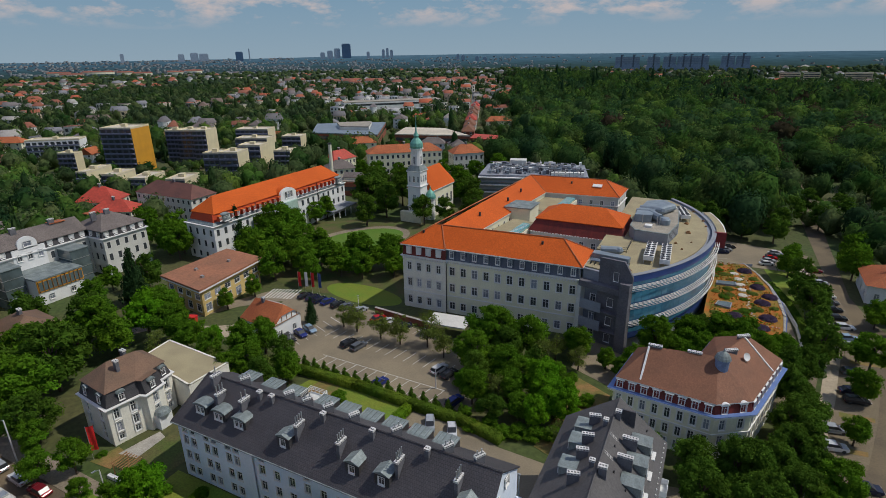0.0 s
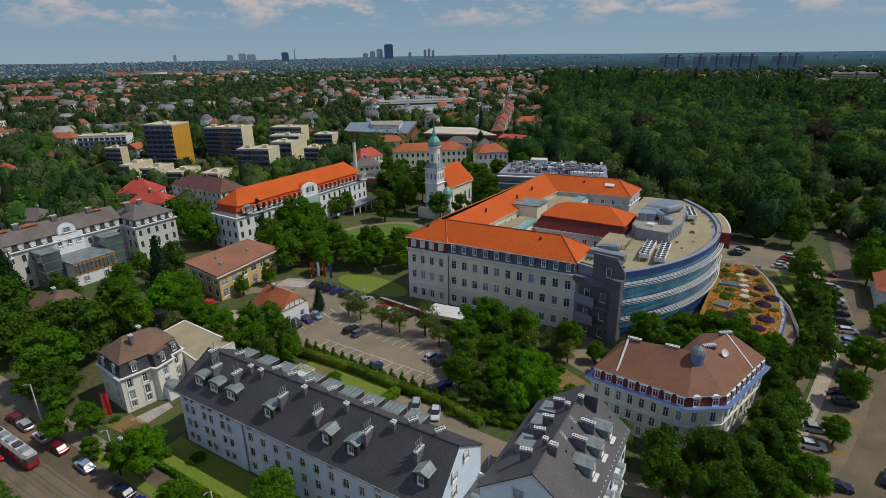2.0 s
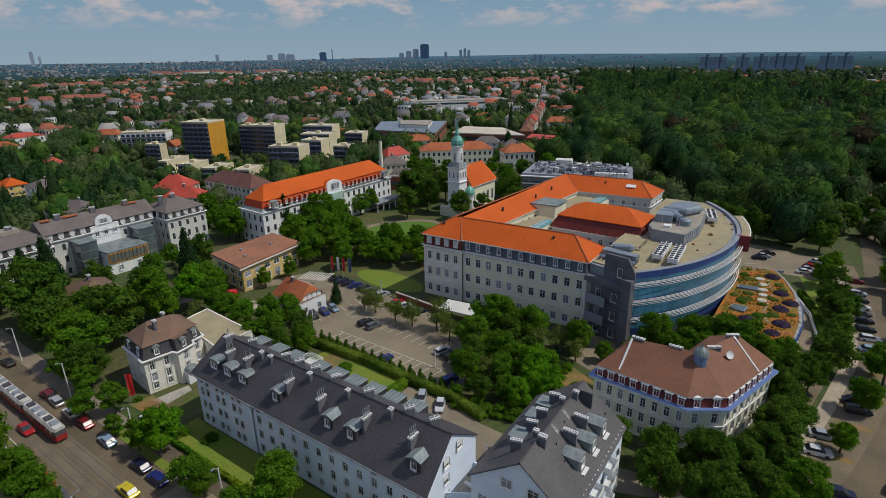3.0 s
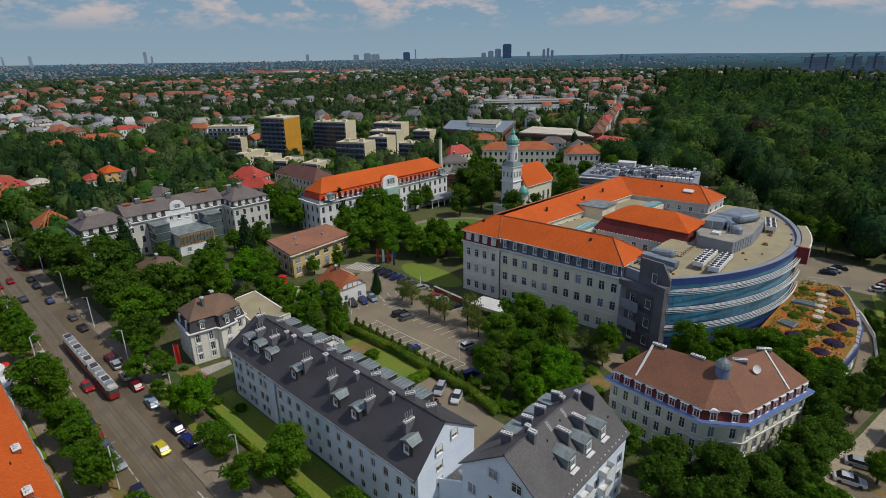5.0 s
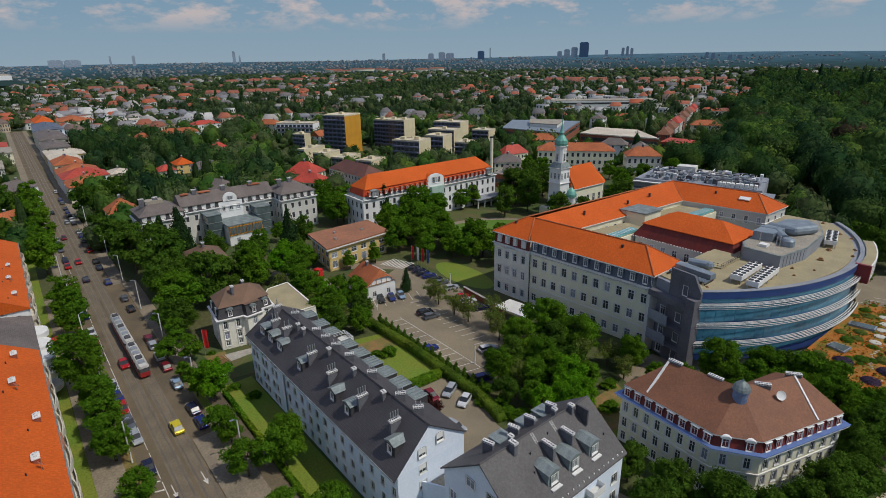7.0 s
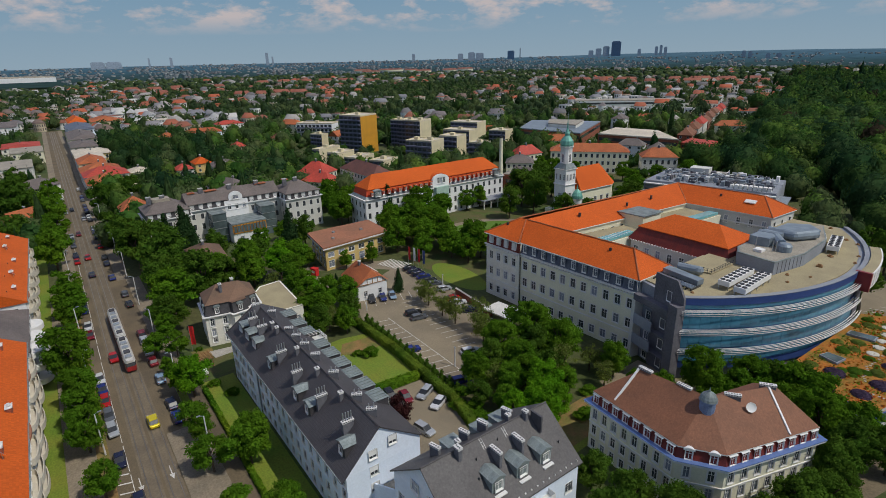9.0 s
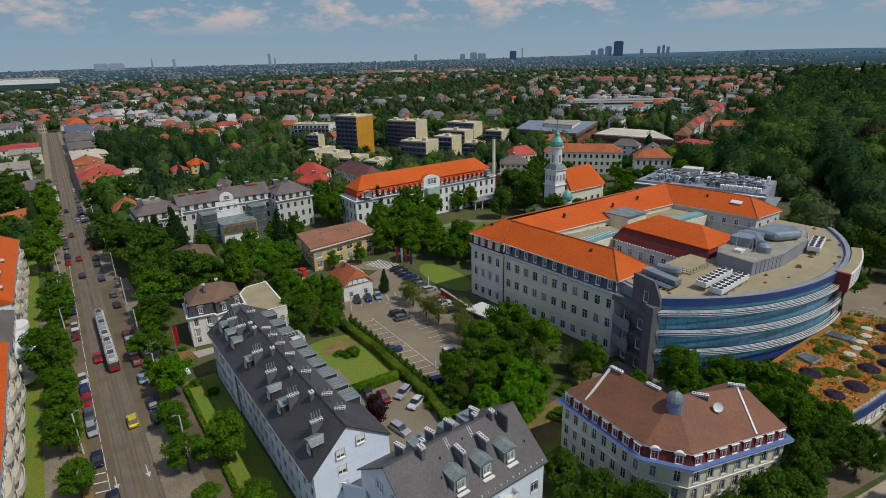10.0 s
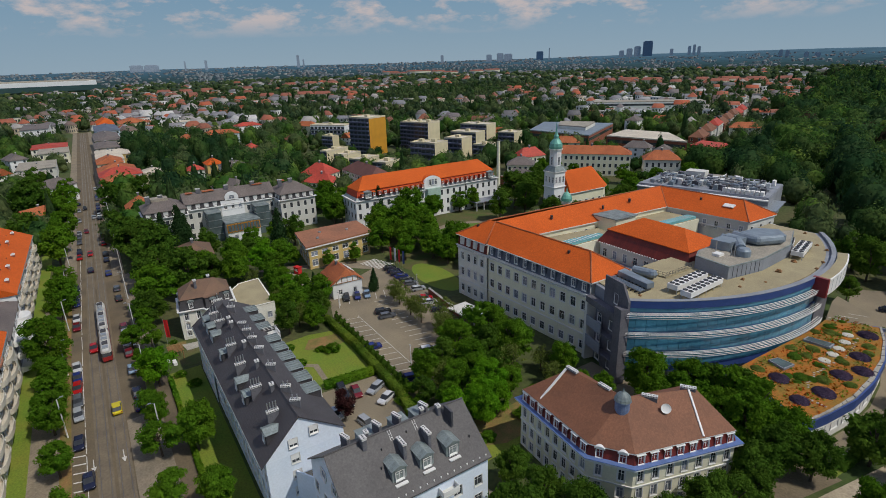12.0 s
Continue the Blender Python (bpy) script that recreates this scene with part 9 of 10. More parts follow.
tagged(new("estate_rows", raw_mesh("estate_rows", np.concatenate(cos), np.concatenate(tris), [M_CREAM, M_ESTATE], np.concatenate(sl))), "long cream housing rows with orange tiled roofs", "houses", kind="stuff")


def footprints():
    """Plan outlines of the houses that are built by themselves."""
    out = []
    for t in sorted(BUILT_IN_PLACE, key=lambda k: k.name):
        pts = []
        for c in t.children:
            if c.name.split(".")[0] in ("wall", "body"):
                pts += [tuple((c.matrix_basis @ v.co).xy) for v in c.data.vertices]
        pts = sorted(set((round(a, 1), round(b, 1)) for a, b in pts))
        if len(pts) < 3:
            continue
        hull = []
        for seq in (pts, pts[::-1]):
            part_ = []
            for q in seq:
                while len(part_) > 1 and (part_[-1][0] - part_[-2][0]) * (q[1] - part_[-2][1]) - (part_[-1][1] - part_[-2][1]) * (q[0] - part_[-2][0]) <= 0:
                    part_.pop()
                part_.append(q)
            hull += part_[:-1]
        out.append(hull)
    return out


def clear_of_houses(p, gap):
    keep = np.ones(len(p), bool)
    for hull in FOOT:
        inside = np.ones(len(p), bool)
        for (xa, ya), (xb, yb) in zip(hull, hull[1:] + hull[:1]):
            L = math.hypot(xb - xa, yb - ya)
            inside &= ((xb - xa) * (p[:, 1] - ya) - (yb - ya) * (p[:, 0] - xa)) / L > -gap
        keep &= ~inside
    return p[keep]


FOOT = footprints()
q = suburb_points(190, 560, 10.6)
q = q[WOOD_RNG.random(len(q)) < .88]
# greenery between the flats, the wards and behind the clinic
def infill(boxes, step, share):
    p = np.concatenate([grid(*r, step) for r in boxes])
    return clear_of_houses(p[~in_wood(p[:, 0], p[:, 1]) & (WOOD_RNG.random(len(p)) < share)], 2.2)


q = clear_of_houses(np.concatenate([q, infill(((-262, -186, 110, 200), (-232, -186, 36, 112), (-318, -232, 100, 142)), 8.5, .6)]), 2.6)
wood("suburb_trees", with_z(q), 4.3, MID_CROWNS, SUBURB_MATS, "green garden trees between the suburban houses", 1.4, (2, 2, 1, 2, 2, .5))
q = infill(((-480, -232, 62, 122),), 8, .74)
for x1, y0, y1 in ((-318, 92, 106), (-281, 96, 115), (-298, 78, 91), (-309, 56, 70), (-457, 98, 114)):
    q = q[~((q[:, 0] > x1) & (q[:, 0] < x1 + 26) & (q[:, 1] > y0 - 6 - .2 * (q[:, 0] - x1)) & (q[:, 1] < y1 + 1))]
wood("grove", with_z(q), 4.7, MID_CROWNS, [L_WOOD, L_WOOD_DARK, L_WOOD, L_WOOD_DARK, L_CONIFER, L_CONIFER], "dense dark grove of old trees behind the town houses", 1.5, (2, 2, 1, 2, .7, .6))
q = infill(((-360, -222, 142, 318), (-200, -96, 222, 318), (-318, -140, 318, 428), (-450, -398, 186, 244)), 8, .5)
wood("low_trees", with_z(q), 2.7, MID_CROWNS, SUBURB_MATS, "low green trees and shrubs between the flats", 1.1, (2, 1.4, 1.6, 2, 1.4, .3))
q = suburb_points(560, 1300, 13.5)
thick = in_belt(q[:, 0], q[:, 1])
thin = in_terraces(q[:, 0], q[:, 1]) | in_town(q[:, 0], q[:, 1])
q = q[thick | (WOOD_RNG.random(len(q)) < np.where(thin, .5, .76))]
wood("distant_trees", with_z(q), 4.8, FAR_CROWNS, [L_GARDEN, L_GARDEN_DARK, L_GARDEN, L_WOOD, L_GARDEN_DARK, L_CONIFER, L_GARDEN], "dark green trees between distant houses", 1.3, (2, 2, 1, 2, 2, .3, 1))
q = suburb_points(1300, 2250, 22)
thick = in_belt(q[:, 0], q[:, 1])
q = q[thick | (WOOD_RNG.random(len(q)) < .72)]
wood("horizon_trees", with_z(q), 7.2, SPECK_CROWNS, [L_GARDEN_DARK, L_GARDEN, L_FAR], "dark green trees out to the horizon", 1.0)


# ---- skyline ----
M_TOWERBLUE = glassy("blue_tower_glass", (0.05, 0.12, 0.24), rough=0.3)
M_TOWERDARK = pbr("dark_slate_tower_facade", (0.09, 0.12, 0.17), (0.07, 0.1, 0.14), rough=0.6, scale=.03, fine=.3)
# tower facades paled and blued: haze is part of these two colours
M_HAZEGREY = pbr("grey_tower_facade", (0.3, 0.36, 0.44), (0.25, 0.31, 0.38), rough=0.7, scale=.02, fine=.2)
M_SLATEBLUE = pbr("slate_blue_tower_facade", (0.2, 0.28, 0.38), (0.16, 0.23, 0.32), rough=0.6, scale=.03, fine=.3)


def hazy_distance():
    """Backdrop of far plain and hills; its blue haze is painted as glowing colour."""
    m = bpy.data.materials.new("hazy_distance")
    m.use_nodes = True
    nt = m.node_tree
    n, ln = nt.nodes, nt.links
    n.clear()
    out = n.new("ShaderNodeOutputMaterial")
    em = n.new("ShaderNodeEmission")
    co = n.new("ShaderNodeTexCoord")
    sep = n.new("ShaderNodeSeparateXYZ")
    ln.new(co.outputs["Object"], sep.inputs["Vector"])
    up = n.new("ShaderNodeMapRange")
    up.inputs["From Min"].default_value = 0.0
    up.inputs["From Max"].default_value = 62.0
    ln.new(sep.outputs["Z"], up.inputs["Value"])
    # haze colour by height, emitted and not lit by the sun
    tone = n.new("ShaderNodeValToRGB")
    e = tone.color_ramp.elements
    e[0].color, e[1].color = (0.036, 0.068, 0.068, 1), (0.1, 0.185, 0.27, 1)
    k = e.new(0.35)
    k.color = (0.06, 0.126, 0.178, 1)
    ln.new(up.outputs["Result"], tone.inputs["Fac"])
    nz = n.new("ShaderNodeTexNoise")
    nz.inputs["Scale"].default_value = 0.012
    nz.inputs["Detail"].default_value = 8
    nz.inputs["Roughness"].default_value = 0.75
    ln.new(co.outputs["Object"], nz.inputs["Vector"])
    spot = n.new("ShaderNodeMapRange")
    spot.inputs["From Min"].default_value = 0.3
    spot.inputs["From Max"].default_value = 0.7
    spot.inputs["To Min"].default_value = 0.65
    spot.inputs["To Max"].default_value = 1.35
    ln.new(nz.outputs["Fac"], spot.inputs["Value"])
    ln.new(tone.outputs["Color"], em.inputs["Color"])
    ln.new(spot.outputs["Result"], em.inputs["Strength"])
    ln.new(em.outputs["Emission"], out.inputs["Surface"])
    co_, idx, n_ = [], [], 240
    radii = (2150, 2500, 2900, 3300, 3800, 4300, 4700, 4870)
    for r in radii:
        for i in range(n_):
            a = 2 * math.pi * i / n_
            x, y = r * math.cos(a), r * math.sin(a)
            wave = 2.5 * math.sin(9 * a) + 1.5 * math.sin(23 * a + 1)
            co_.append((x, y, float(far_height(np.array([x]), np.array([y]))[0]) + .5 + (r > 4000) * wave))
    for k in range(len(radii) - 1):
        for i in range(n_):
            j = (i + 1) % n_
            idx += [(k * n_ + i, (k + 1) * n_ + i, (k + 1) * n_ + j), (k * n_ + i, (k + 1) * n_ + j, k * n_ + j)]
    tagged(new("backdrop", raw_mesh("backdrop", co_, idx, [m], None, True)), "far plain and low hills with painted glowing blue haze", "backdrop", kind="structure")


hazy_distance()


def tower(x, y, w, d, z0, z1, mat, rz, label, name="skyscraper"):
    t = thing(name, pose(x, y, z0, 0, 0, rz), label, "tower block", "towers on the skyline")
    solid("shaft", box(-w / 2, w / 2, -d / 2, d / 2, 0, z1 - z0), mat, t)
    solid("top", box(-w / 2.6, w / 2.6, -d / 2.6, d / 2.6, z1 - z0, z1 - z0 + 5), mat, t)


SKY_R = 4300
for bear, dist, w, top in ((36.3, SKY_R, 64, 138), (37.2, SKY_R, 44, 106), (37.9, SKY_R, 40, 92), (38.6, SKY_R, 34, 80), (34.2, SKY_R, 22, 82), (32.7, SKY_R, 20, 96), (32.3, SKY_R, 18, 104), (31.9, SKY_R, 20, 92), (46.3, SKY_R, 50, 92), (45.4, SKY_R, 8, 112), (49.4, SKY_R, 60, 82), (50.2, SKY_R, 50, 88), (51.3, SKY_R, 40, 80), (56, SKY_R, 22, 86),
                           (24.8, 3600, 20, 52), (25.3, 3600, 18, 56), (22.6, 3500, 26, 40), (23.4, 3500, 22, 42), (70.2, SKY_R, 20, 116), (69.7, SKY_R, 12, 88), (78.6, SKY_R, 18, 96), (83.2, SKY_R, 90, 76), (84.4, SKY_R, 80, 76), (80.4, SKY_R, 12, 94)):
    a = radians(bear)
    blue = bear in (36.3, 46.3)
    tower(-dist * math.sin(a), dist * math.cos(a), w, w * .6, 10, top, M_TOWERBLUE if blue else M_HAZEGREY, bear, "dark blue glass skyscraper" if blue else "haze-greyed tower on the skyline")
for bear in (9.5, 8.4, 6.6, 5.2, 4.0, 3.4, 2.45, .35, -.85):
    a = radians(bear)
    x, y = -1990 * math.sin(a), 1990 * math.cos(a)
    t = thing("terraced_tower", pose(x, y, 0, 0, 0, bear), "tall haze-blue terraced tower with flared foot", "tower block", "terraced towers")
    solid("shaft", box(-19, 19, -9, 9, 0, 47), M_SLATEBLUE, t)
    solid("flared_foot", [[(-26, -13, 0), (26, -13, 0), (19, -9.1, 24), (-19, -9.1, 24)], [(26, -13, 0), (26, 13, 0), (19, 9.1, 24), (19, -9.1, 24)], [(-26, 13, 0), (-26, -13, 0), (-19, -9.1, 24), (-19, 9.1, 24)]], M_SLATEBLUE, t)
    solid("lift_shaft", box(-2.4, 2.4, -10.6, -9.1, 14, 54), M_TOWERDARK, t)
    solid("roof_deck", box(-3.4, 6.5, -10, 6, 51, 54), M_TOWERDARK, t)
    for k in range(5):
        solid("floor_band", box(-19.2, 19.2, -9.4, -9.02, 14 + 7 * k, 15.2 + 7 * k), M_HAZEGREY, t)
for bear, w in ((-4.6, 34), (-9.4, 40), (-6.2, 26)):
    a = radians(bear)
    t = thing("slab_flats", pose(-1250 * math.sin(a), 1250 * math.cos(a), 0, 0, 0, bear), "pale slab of flats beyond the wood", "apartment block", "slabs beyond the wood")
    solid("wall", box(-w / 2, w / 2, -7, 7, 0, 23), M_BEIGE, t)
    solid("roof", box(-w / 2, w / 2, -7, 7, 23, 24), M_FELT, t)
    for k in range(6):
        solid("window_band", box(-w / 2 + 1, w / 2 - 1, -7.3, -7.0, 2 + 3.5 * k, 3.6 + 3.5 * k), M_GLASS, t)
t = thing("depot_hall", pose(-2900, -150, 0, 0, 0, 2), "long white industrial hall in the far plain", "hall", "far halls")
solid("hall", box(-130, 130, -270, 270, 0, 20), M_WHITE, t)
for k in range(6):
    solid("roof_strip", box(-125 + 42 * k, -112 + 42 * k, -270, 270, 20, 24), M_FELT, t)


# ---- street furniture, cars and tram ----
PAINT = {}


def paint(name, colour, rough=0.25):
    if name not in PAINT:
        PAINT[name] = pbr("car_paint_" + name, colour, tuple(.85 * c for c in colour), rough=rough, metal=.25, scale=2, fine=20, fine_amount=.04)
    return PAINT[name]


COLOURS = {"white": (.75, .75, .75), "silver": (.45, .47, .49), "grey": (.14, .15, .17), "black": (.025, .026, .03), "red": (.5, .015, .015), "blue": (.025, .04, .2), "navy": (.02, .025, .06), "yellow": (.75, .6, .02), "lightblue": (.3, .42, .55), "darkred": (.22, .02, .03)}
CAR_MESH = {}


def loft(sections, cap=True):
    f = []
    for a, b in zip(sections, sections[1:]):
        n = len(a)
        f += [[a[i], a[(i + 1) % n], b[(i + 1) % n], b[i]] for i in range(n)]
    if cap:
        f += [sections[0][::-1], sections[-1]]
    return f


def car_meshes(colour, estate):
    key = (colour, estate)
    if key in CAR_MESH:
        return CAR_MESH[key]
    L, W = (2.25, .9)

    def sec(x, w, z0, z1):
        return [(x, -w, z0), (x, w, z0), (x, w * 1.0, (z0 + z1) / 2), (x, w * .93, z1), (x, -w * .93, z1), (x, -w, (z0 + z1) / 2)]
    body = loft([sec(-L, W * .82, .42, .72), sec(-L + .15, W * .95, .25, .86), sec(-L + .8, W, .22, .93), sec(.0, W, .22, .92), (sec(L - 1.0, W, .22, .9)), sec(L - .3, W * .97, .25, .84), sec(L, W * .82, .4, .66)])
    back = -L + (.15 if estate else .45)
    roof0 = back + (.25 if estate else .55)
    cab = lambda x, w, z: [(x, -w, .88), (x, w, .88), (x, w * .86, z), (x, -w * .86, z)]
    glass = loft([cab(back, W * .86, .9), cab(roof0, W * .9, 1.42), cab(.35, W * .9, 1.42), cab(1.15, W * .86, .9)])
    roof = loft([[(roof0 + .06, -W * .76, 1.425), (roof0 + .06, W * .76, 1.425), (roof0 + .06, W * .72, 1.47), (roof0 + .06, -W * .72, 1.47)],
                 [(.32, -W * .76, 1.425), (.32, W * .76, 1.425), (.32, W * .72, 1.47), (.32, -W * .72, 1.47)]])
    wheel = tube((0, -.11, 0), (0, .11, 0), .32, n=12)
    rim = tube((0, -.125, 0), (0, .125, 0), .19, n=8)
    lamp = box(-.04, .04, -.16, .16, -.07, .07)
    CAR_MESH[key] = (mesh_of("body", body, paint(colour, COLOURS[colour])), mesh_of("cabin_glass", glass, M_CARGLASS), mesh_of("roof", roof, paint(colour, COLOURS[colour])),
                     mesh_of("wheel", wheel, M_DKMETAL), mesh_of("rim", rim, M_METAL), mesh_of("headlight", lamp, M_TRIM), mesh_of("tail_light", lamp, M_REDPAINT))
    return CAR_MESH[key]


def car(x, y, rz, colour, estate=False, z=.04, group="parked cars", state="parked", far=False, rims=True):
    word = {"lightblue": "light blue", "darkred": "dark red", "navy": "dark blue"}.get(colour, colour)
    t = thing("car", pose(x, y, z, 0, 0, rz), f"{word} {'estate' if estate else 'hatchback'} car {state}", "car", group)
    body, glass, roof, wheel, rim, lamp, tail = car_meshes(colour, estate)
    b = part("body", body, t)
    part("cabin_glass", glass, t)
    part("roof", roof, t)
    for wx in (-1.35, 1.35):
        for wy in (-.8, .8):
            w = part("wheel", wheel, t, at=pose(wx, wy, .32))
            if not far and rims:
                part("rim", rim, w)
    if far:
        return
    for wy in (-.6, .6):
        part("headlight", lamp, b, at=pose(2.2, wy, .62))
        part("tail_light", tail, b, at=pose(-2.22, wy, .7))


# car park
LOT = "on the car park asphalt"
for x, y, rz, c, e in ((-99.4, 107.6, 78, "black", 0), (-96.6, 107.5, 78, "navy", 0), (-93.8, 107.2, 78, "navy", 1), (-91.0, 107.2, 78, "blue", 0), (-87.4, 107.0, 78, "black", 1), (-84.4, 106.8, 78, "grey", 1), (-79.6, 106.6, 78, "silver", 1),
                       (-72.6, 104.6, 70, "red", 0), (-69.6, 104.2, 70, "white", 1), (-64.0, 103.8, 70, "navy", 1), (-72.0, 90.9, 78, "black", 1), (-69.0, 90.7, 78, "grey", 1), (-56.3, 80.0, 78, "blue", 0),
                       (-86.4, 86.6, -20, "black", 1), (-85.6, 89.6, -20, "blue", 0), (-85.0, 92.4, -20, "lightblue", 0), (-47.4, 90.2, 76, "white", 1), (-44.6, 89.4, 76, "black", 1), (-39.4, 81.2, 75, "blue", 1)):
    car(x, y, rz, c, bool(e), .06, "cars in the car park", LOT, rims=False)
for x, y, rz, c, e in ((-43.7, 66.8, -8, "black", 1), (-39.4, 66.2, -8, "black", 1), (-41.6, 69.0, -8, "darkred", 0), (-40.4, 72.8, -62, "silver", 1), (-36.0, 73.0, -62, "white", 0), (-31.1, 66.3, 10, "silver", 1), (-37.0, 62.4, 6, "silver", 0)):
    car(x, y, rz, c, bool(e), .05, "cars in the yard", "on the yard behind the house")

# tram street: parked rows on both sides, and traffic
sr = random.Random(21)
for x, c in ((-94.5, "white"), (-88.6, "darkred"), (-79.8, "lightblue"), (-68.4, "navy"), (-63.1, "blue"), (-101, "silver"), (-105, "darkred"), (-127, "black"), (-136, "grey")):
    car(x, street_y(x) + 6.7, 180 + sr.uniform(-3, 3), c, sr.random() < .4, .04, "cars along the tram street", "at the kerb of the street")
for x, c in ((-87.6, "white"), (-82.5, "blue"), (-77.5, "red"), (-71.7, "grey"), (-66.3, "silver"), (-56.3, "navy"), (-118, "white"), (-112, "darkred"), (-130, "blue"), (-136, "black"), (-143, "navy")):
    car(x, street_y(x) - 3.8, sr.uniform(-3, 3), c, sr.random() < .4, .04, "cars along the tram street", "at the kerb of the street")
for k in range(22):
    x = -154 - k * 7.5
    for side in (-2.9, 5.1):
        if sr.random() < .58:
            car(x + sr.uniform(-1, 1), street_y(x) + side, 0 if side < 0 else 180, sr.choice(list(COLOURS)[:7]), sr.random() < .4, .04, "cars along the tram street", "at the kerb of the street", True)
for x, d, rz, c in ((-96.0, -.3, 0, "red"), (-64.5, 2.7, 180, "yellow"), (-44.0, -2.6, 0, "navy"), (-180, .4, 0, "red"), (-160, .2, 180, "navy"), (-215, -.4, 0, "darkred"), (-240, 3, 180, "silver"), (-262, -.4, 0, "black")):
    car(x, street_y(x) + d, rz, c, False, .04, "traffic on the tram street", "driving beside the tram rails")
# side street
for x, y, c, e in ((24.9, 97.7, "white", 0), (24.0, 92.4, "white", 1), (28.0, 88.6, "navy", 0), (32.2, 126.8, "grey", 1), (30.6, 118.4, "navy", 0), (30.9, 115.2, "black", 1), (33.6, 143.6, "lightblue", 0), (33.8, 149.8, "white", 1), (33.4, 139.4, "silver", 0), (33.0, 154.8, "black", 1), (32.8, 160.0, "black", 0), (32.6, 164.6, "grey", 0), (32.4, 169, "white", 0), (32.2, 174, "black", 0), (32.0, 179, "silver", 1), (31.6, 189, "darkred", 1), (25.6, 103.2, "silver", 0)):
    car(x, y, 12, c, bool(e), .05, "cars in the side street", "in a bay of the side street", rims=False)
car(35.2, 94.6, 76, "navy", True, .04, "cars in the side street", "driving along the side street")

for x, y, rz, c in ((19, 190, 20, "white"), (19.6, 193, 20, "silver"), (20.4, 196, 20, "red"), (21.2, 199, 20, "grey"), (22, 202, 20, "white"), (6, 196, 20, "navy"), (7, 199, 20, "silver"), (8, 202.4, 20, "black")):
    car(x, y, rz, c, False, .06, "cars beside the podium drive", "on the asphalt beside the podium", True)


def tram(x, y, rz):
    t = thing("tram", pose(x, y, .04, 0, 0, rz), "red and white tram of two cars on its rails", "tram")
    M_TW = pbr("tram_cream", (.68, .66, .62), rough=.4)
    M_TR = pbr("tram_red", (.4, .03, .03), rough=.35)
    x0 = 0
    for L, nm in ((19.0, "front_car"), (14.0, "rear_car")):
        b = part(nm, mesh_of(nm, loft([[(x0 + a, -w, .5), (x0 + a, w, .5), (x0 + a, w, 1.55), (x0 + a, -w, 1.55)] for a, w in ((0, .85), (.8, 1.1), (L - .8, 1.1), (L, .85))]), M_TR), t)
        part("window_band", mesh_of("window_band", loft([[(x0 + a, -w, 1.56), (x0 + a, w, 1.56), (x0 + a, w * .97, 2.5), (x0 + a, -w * .97, 2.5)] for a, w in ((.05, .83), (.8, 1.08), (L - .8, 1.08), (L - .05, .83))]), M_GLASS), b)
        part("roof", mesh_of("roof", loft([[(x0 + a, -w, 2.5), (x0 + a, w, 2.5), (x0 + a, w * .7, 3.05), (x0 + a, -w * .7, 3.05)] for a, w in ((0, .83), (.8, 1.1), (L - .8, 1.1), (L, .83))]), M_TW), b)
        n = int(L / 2.6)
        for k in range(n):
            part("roof_box", mesh_of("roof_box", box(x0 + 1.2 + k * 2.5, x0 + 2.6 + k * 2.5, -.6, .6, 3.05, 3.4), M_METAL if k % 3 else M_DKCONC), b)
        for k in range(int(L / 1.9)):
            part("pillar", mesh_of("pillar", box(x0 + 1 + k * 1.9, x0 + 1.16 + k * 1.9, -1.09, 1.09, 1.57, 2.49), M_TW), b)
        for a in (2.5, L - 2.5):
            part("bogie", mesh_of("bogie", box(x0 + a - 1.2, x0 + a + 1.2, -.8, .8, .05, .5), M_DKMETAL), b)
        x0 += L + .5
    part("pantograph", mesh_of("pantograph", tube((4, -.5, 3.1), (5.2, -.5, 4.6), .04) + tube((4, .5, 3.1), (5.2, .5, 4.6), .04) + tube((5.2, -.8, 4.6), (5.2, .8, 4.6), .05), M_DKMETAL), t)


tram(-120.5, street_y(-103) + 2.2, 0)


def rails():
    for d in (-1.02, .42, 1.88, 3.32):
        f = prism(strip(-660, 60, d - .05, d + .05, 30), .031, .05)
        tagged(solid("tram_rail", f, M_RAIL), "steel tram rail set in the street", "rail", "tram rails", "structure")
    for d0, d1 in ((-1.5, .9), (1.4, 3.8)):
        tagged(solid("track_bed", prism(strip(-660, 60, d0, d1, 30), .02, .036), M_TRACK), "worn concrete strip between tram rails", "track bed", "tram track beds", "structure")


rails()


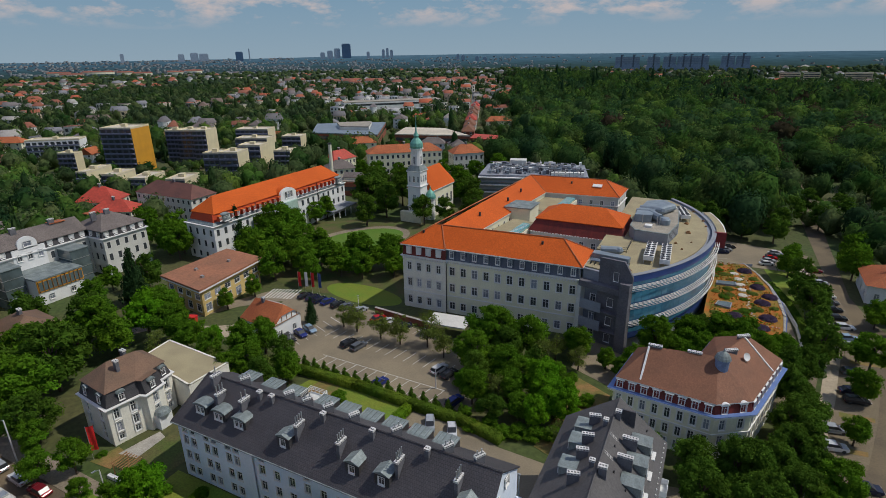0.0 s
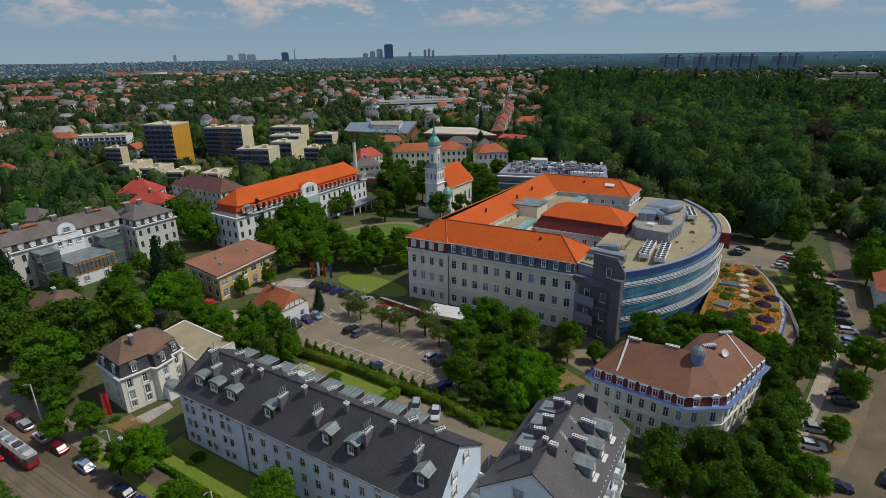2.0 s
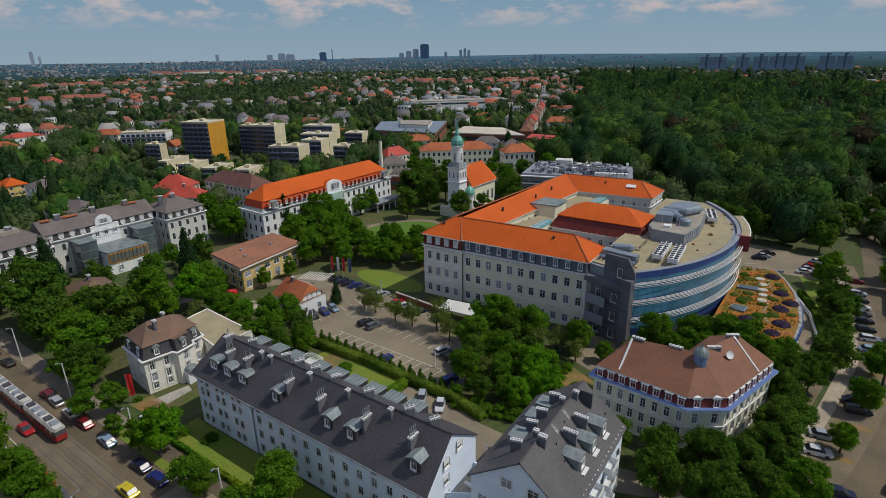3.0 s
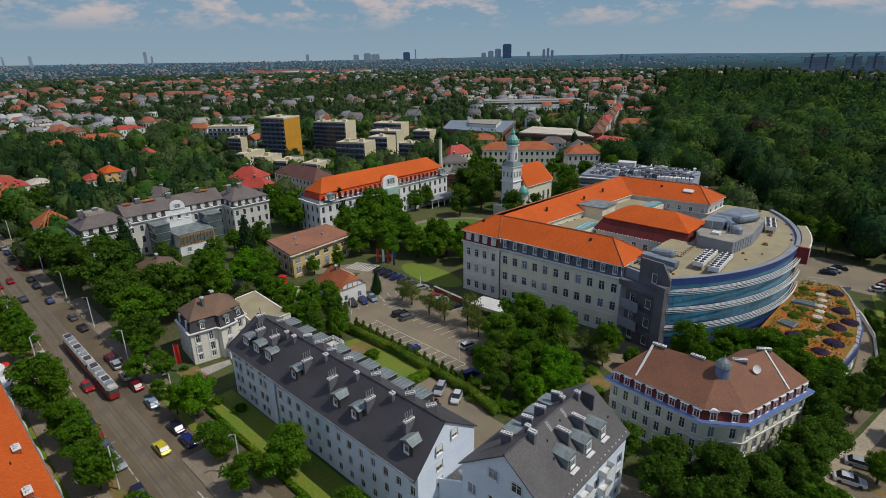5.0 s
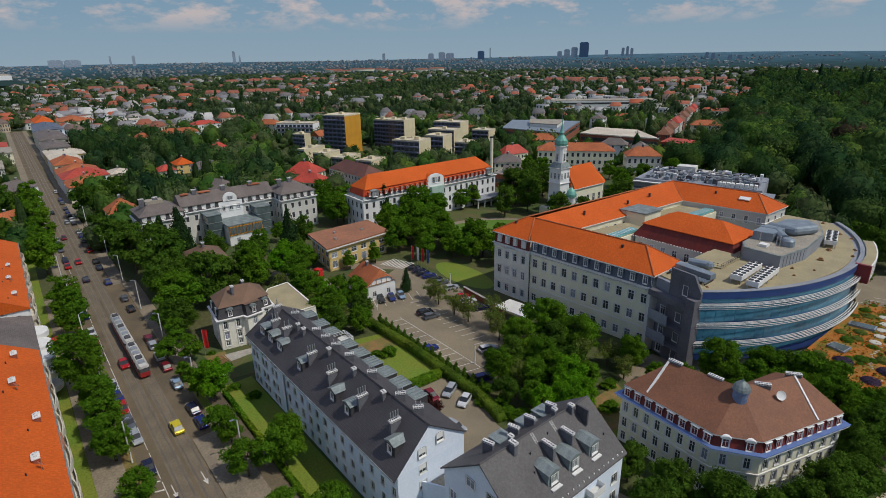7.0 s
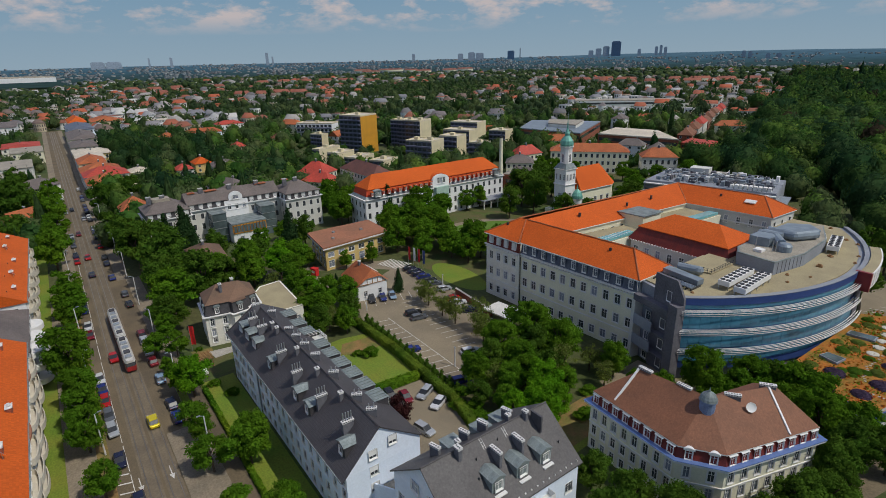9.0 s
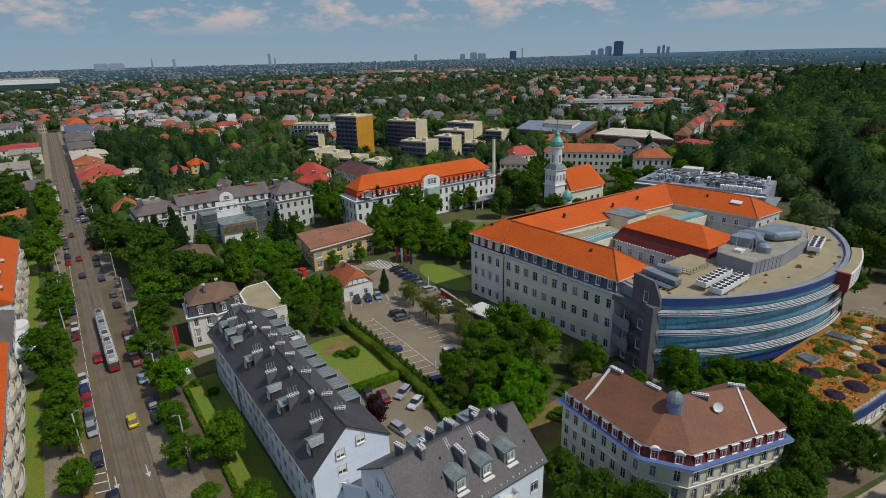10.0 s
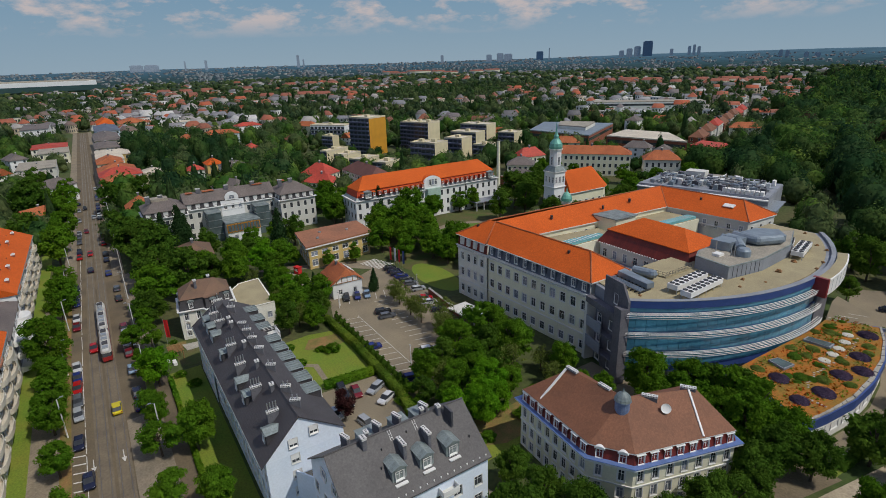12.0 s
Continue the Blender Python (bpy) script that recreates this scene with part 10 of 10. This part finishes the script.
def marks():
    n = 0
    def mark(o, group):
        tagged(solid("road_mark", prism(o, .05, .062), M_MARK), "white painted line on the asphalt", "road mark", group, "structure")
    # bays of the car park
    for k in range(12):
        x = -74.5 + k * 2.75
        y = 79.8 - k * .05
        mark([(x, y), (x + .12, y), (x + 1.15, y + 4.6), (x + 1.03, y + 4.6)], "bay lines")
    for k in range(15):
        x = -80 + k * 2.6
        y = 92.0 - k * .2
        mark([(x, y), (x + .12, y), (x + 1.0, y + 4.4), (x + .88, y + 4.4)], "bay lines")
    for k in range(7):
        x, y = -88.0 + k * .5, 85.0 + k * 2.6
        mark([(x, y), (x + 4.6, y - 1.7), (x + 4.65, y - 1.58), (x + .05, y + .12)], "bay lines")
    for k in range(11):
        x = -74 + k * 2.6
        y = 102.6 - .1 * k
        mark([(x, y), (x + .12, y), (x + 1.3, y + 3.6), (x + 1.18, y + 3.6)], "bay lines")
    mark([(-74.6, 84.6), (-43.0, 84.0), (-43.0, 84.12), (-74.6, 84.72)], "bay lines")
    # street: edge lines and crossing
    for k in range(26):
        x = 20 - k * 9
        mark([(x, street_y(x) - 2.92), (x + 8, street_y(x) - 2.92), (x + 8, street_y(x) - 2.8), (x, street_y(x) - 2.8)], "street lines")
    for k in range(6):
        x = -53.2 + k * 2.5
        mark([(x, 19.7), (x + .3, 19.7), (x + .9, 21.6), (x + .6, 21.6)], "hatched bay")
    for y in (22.6, 27.2):
        mark([(-50.4, y), (-48.0, y + .05), (-48.0, y - .3), (-46.6, y + .15), (-48.0, y + .55), (-48.0, y + .2), (-50.4, y + .15)], "arrows")
    for k in range(5):
        mark([(-101 + .1 * k, 13.4 + k * .85), (-97.5 + .1 * k, 13.4 + k * .85), (-97.5 + .1 * k, 13.8 + k * .85), (-101 + .1 * k, 13.8 + k * .85)], "crossing bars")


marks()


def hedge(pts, w, h, label, mat=L_DARK, seed=1):
    """A clipped hedge with a leafy, uneven skin."""
    rng = np.random.default_rng(seed)
    vs, ts, base = [], [], 0
    core = []
    for a, b in zip(pts, pts[1:]):
        a, b = np.array(a), np.array(b)
        L = np.linalg.norm(b - a)
        u = (b - a) / L
        nrm = np.array([-u[1], u[0]])
        n = int(L * 100)
        s = rng.uniform(0, L, n)
        side = rng.integers(0, 3, n)
        off = np.where(side == 0, -w / 2, np.where(side == 1, w / 2, rng.uniform(-w / 2, w / 2, n)))
        z = np.where(side == 2, h, rng.uniform(.1, h, n))
        p = a[None] + u[None] * s[:, None] + nrm[None] * off[:, None]
        c = np.column_stack([p, z]) + rng.normal(size=(n, 3)) * .08
        d = np.column_stack([nrm[None] * np.sign(off)[:, None] * (side < 2)[:, None], (side == 2) * 1.0 + .2])
        v, t = leaf_tris(rng, c, d / np.linalg.norm(d, axis=1)[:, None], .19, .5)
        vs.append(v)
        ts.append(t + base)
        base += len(v)
        q = [a - nrm * w * .46, b - nrm * w * .46, b + nrm * w * .46, a + nrm * w * .46]
        bv = np.array([[*k, 0] for k in q] + [[*k, h * .97] for k in q])
        bt = np.array([(0, 1, 5), (0, 5, 4), (1, 2, 6), (1, 6, 5), (2, 3, 7), (2, 7, 6), (3, 0, 4), (3, 4, 7), (4, 5, 6), (4, 6, 7)])
        vs.append(bv)
        ts.append(bt + base)
        base += 8
    ob = new("hedge", raw_mesh("hedge", np.concatenate(vs), np.concatenate(ts), [mat]))
    return tagged(ob, label, "hedge")


hedge([(-76.8, 76.4), (-60, 77.0), (-47, 76.4), (-36, 76.0), (-27, 74.2)], 1.6, 1.8, "long clipped dark green hedge along the car park")
hedge([(-47.2, 64.4), (-46.4, 75.2)], 1.6, 1.6, "clipped green hedge beside the yard", L_MID, 2)
hedge([(-70, 37.9), (-20, 37.9)], .7, 1.0, "low clipped green hedge along the footpath", L_MID, 3)
hedge([(24.2, 124), (24.6, 136), (24.2, 147), (22.4, 159), (18.6, 171)], 1.4, 1.7, "dark green hedge along the podium drive", L_DARK, 4)
CYPRESS = crown_mesh("cypress", 95, 8, 800, .13, L_DARK, "cone")
for k in range(15):
    x = -75 + k * 2.75
    y = 78.9 - (k * 2.75) * .02
    c = part("cypress", CYPRESS, None, at=pose(x, y, 0) @ Matrix.Diagonal((1.25, 1.25, 1.35, 1)))
    tagged(c, "small clipped cone-shaped cypress beside the car park", "conifer", "clipped cypresses")
for x, y, s in ((-60.6, 71.6, 2.1), (-59.1, 63.4, 1.5), (-67.5, 63.5, 1.4), (-62.6, 69.4, 1.3), (-88, 41, 1.0), (-22, 78, 2.2), (-14.5, 82, 1.8), (-27.5, 76, 2.0), (-33, 75.4, 1.8), (-30.5, 77.5, 2.0), (-25, 77.4, 2.2), (-19.4, 79.4, 2.0), (-36, 78.4, 1.8), (-20.6, 98.6, 1.8), (-29, 100.4, 2.0), (-25.4, 87.2, 2.0), (-34.8, 86.2, 2.2), (-40.6, 87.6, 2.2), (-16, 92, 2.0), (-64.8, 42.0, 1.5), (-70.5, 40.0, 1.4)):
    c = part("shrub", CROWNS["small"][0], None, at=pose(x, y, -.2) @ Matrix.Diagonal((s, s, s * .62, 1)))
    tagged(c, "rounded green garden shrub", "shrub", "garden shrubs")


def flag(x, y, h, w, colour_mat, label, rz=0):
    t = thing("banner", pose(x, y, 0, 0, 0, rz), label, "flag", "banners")
    solid("pole", tube((0, 0, 0), (0, 0, h), .05), M_METAL, t)
    n = 6
    f = []
    for k in range(n):
        a, b = k / n, (k + 1) / n
        f.append([(a * w, .12 * math.sin(5 * a), h * .28), (b * w, .12 * math.sin(5 * b), h * .28), (b * w, .1 * math.sin(5 * b + 1), h * .97), (a * w, .1 * math.sin(5 * a + 1), h * .97)])
    f += [[(p[0], p[1] + .02, p[2]) for p in reversed(q)] for q in f]
    solid("cloth", f, colour_mat, t)


flag(-88.2, 39.7, 7.0, 1.1, M_RED, "tall red banner on a steel pole before the lodge", 60)
flag(-103.6, 110.0, 6.5, .9, M_RED, "tall red banner beside the hospital path", 20)
flag(-101.6, 110.6, 6.5, .9, M_TRIM, "tall white banner beside the hospital path", 20)
flag(-99.6, 111.0, 6.5, .9, M_RED, "tall red banner beside the hospital path", 20)
flag(-97.4, 111.4, 6.5, .9, M_BLUE, "tall blue banner beside the hospital path", 20)


def kiosk():
    t = thing("kiosk", pose(-114.6, 82.0, .06, 0, 0, 20), "small bright red ticket kiosk on the gate forecourt", "kiosk")
    solid("cabin", box(-1.1, 1.1, -.7, .7, 0, 2.3), M_RED, t)
    solid("hatch", box(-.7, .7, -.76, -.7, 1.0, 1.8), M_TRIM, t)
    solid("roof", box(-1.25, 1.25, -.85, .85, 2.3, 2.45), M_RED, t)


kiosk()


def parasol(x, y):
    t = thing("parasol", pose(x, y, .06), "open bright red parasol on the lawn beside the pavement", "parasol")
    solid("pole", tube((0, 0, 0), (0, 0, 2.3), .04), M_METAL, t)
    solid("canopy", lathe([(1.3, 1.9), (.7, 2.3), (.01, 2.55)], 8), M_RED, t)
    solid("foot", tube((0, 0, 0), (0, 0, .12), .3), M_DKCONC, t)


parasol(-116.8, 13.9)


def lamp(x, y, h, reach, rz, label="grey steel street lamp with a curved arm"):
    t = thing("street_lamp", pose(x, y, 0, 0, 0, rz), label, "street lamp", "street lamps")
    solid("pole", tube((0, 0, 0), (0, 0, h), .14, .1), M_CAP, t)
    if reach:
        solid("arm", tube((0, 0, h), (reach, 0, h + .3), .04), M_METAL, t)
    solid("head", box(reach - .3, reach + .3, -.12, .12, h + .22, h + .36), M_METAL, t)


for k in range(9):
    lamp(-48 - 26 * k, street_y(-48 - 26 * k) + 9.0, 8.5, .8, -90)
    lamp(-60 - 26 * k, street_y(-60 - 26 * k) - 5.6, 8.5, .8, 90)
for x, y in ((-80, 106.5), (-97.5, 86), (-82, 82.5), (-45, 84), (-20, 63.5)):
    lamp(x, y, 4.5, 0, 0, "short grey garden lamp post")


def pergola():
    t = thing("pergola", pose(-80.2, 40.6, 0, 0, 0, 3), "small timber pergola with white planters", "pergola")
    for x in (-1.6, 1.6):
        for y in (-1.3, 1.3):
            solid("post", tube((x, y, 0), (x, y, 2.2), .09), M_TIMBER, t)
    for k in range(7):
        solid("beam", box(-1.9 + k * .6, -1.78 + k * .6, -1.6, 1.6, 2.2, 2.36), M_TIMBER, t)
    solid("planter", box(1.9, 4.0, -1.4, -.6, 0, .6), M_TRIM, t)
    solid("planter", box(-2.0, 2.0, -2.4, -1.8, 0, .6), M_TRIM, t)


pergola()
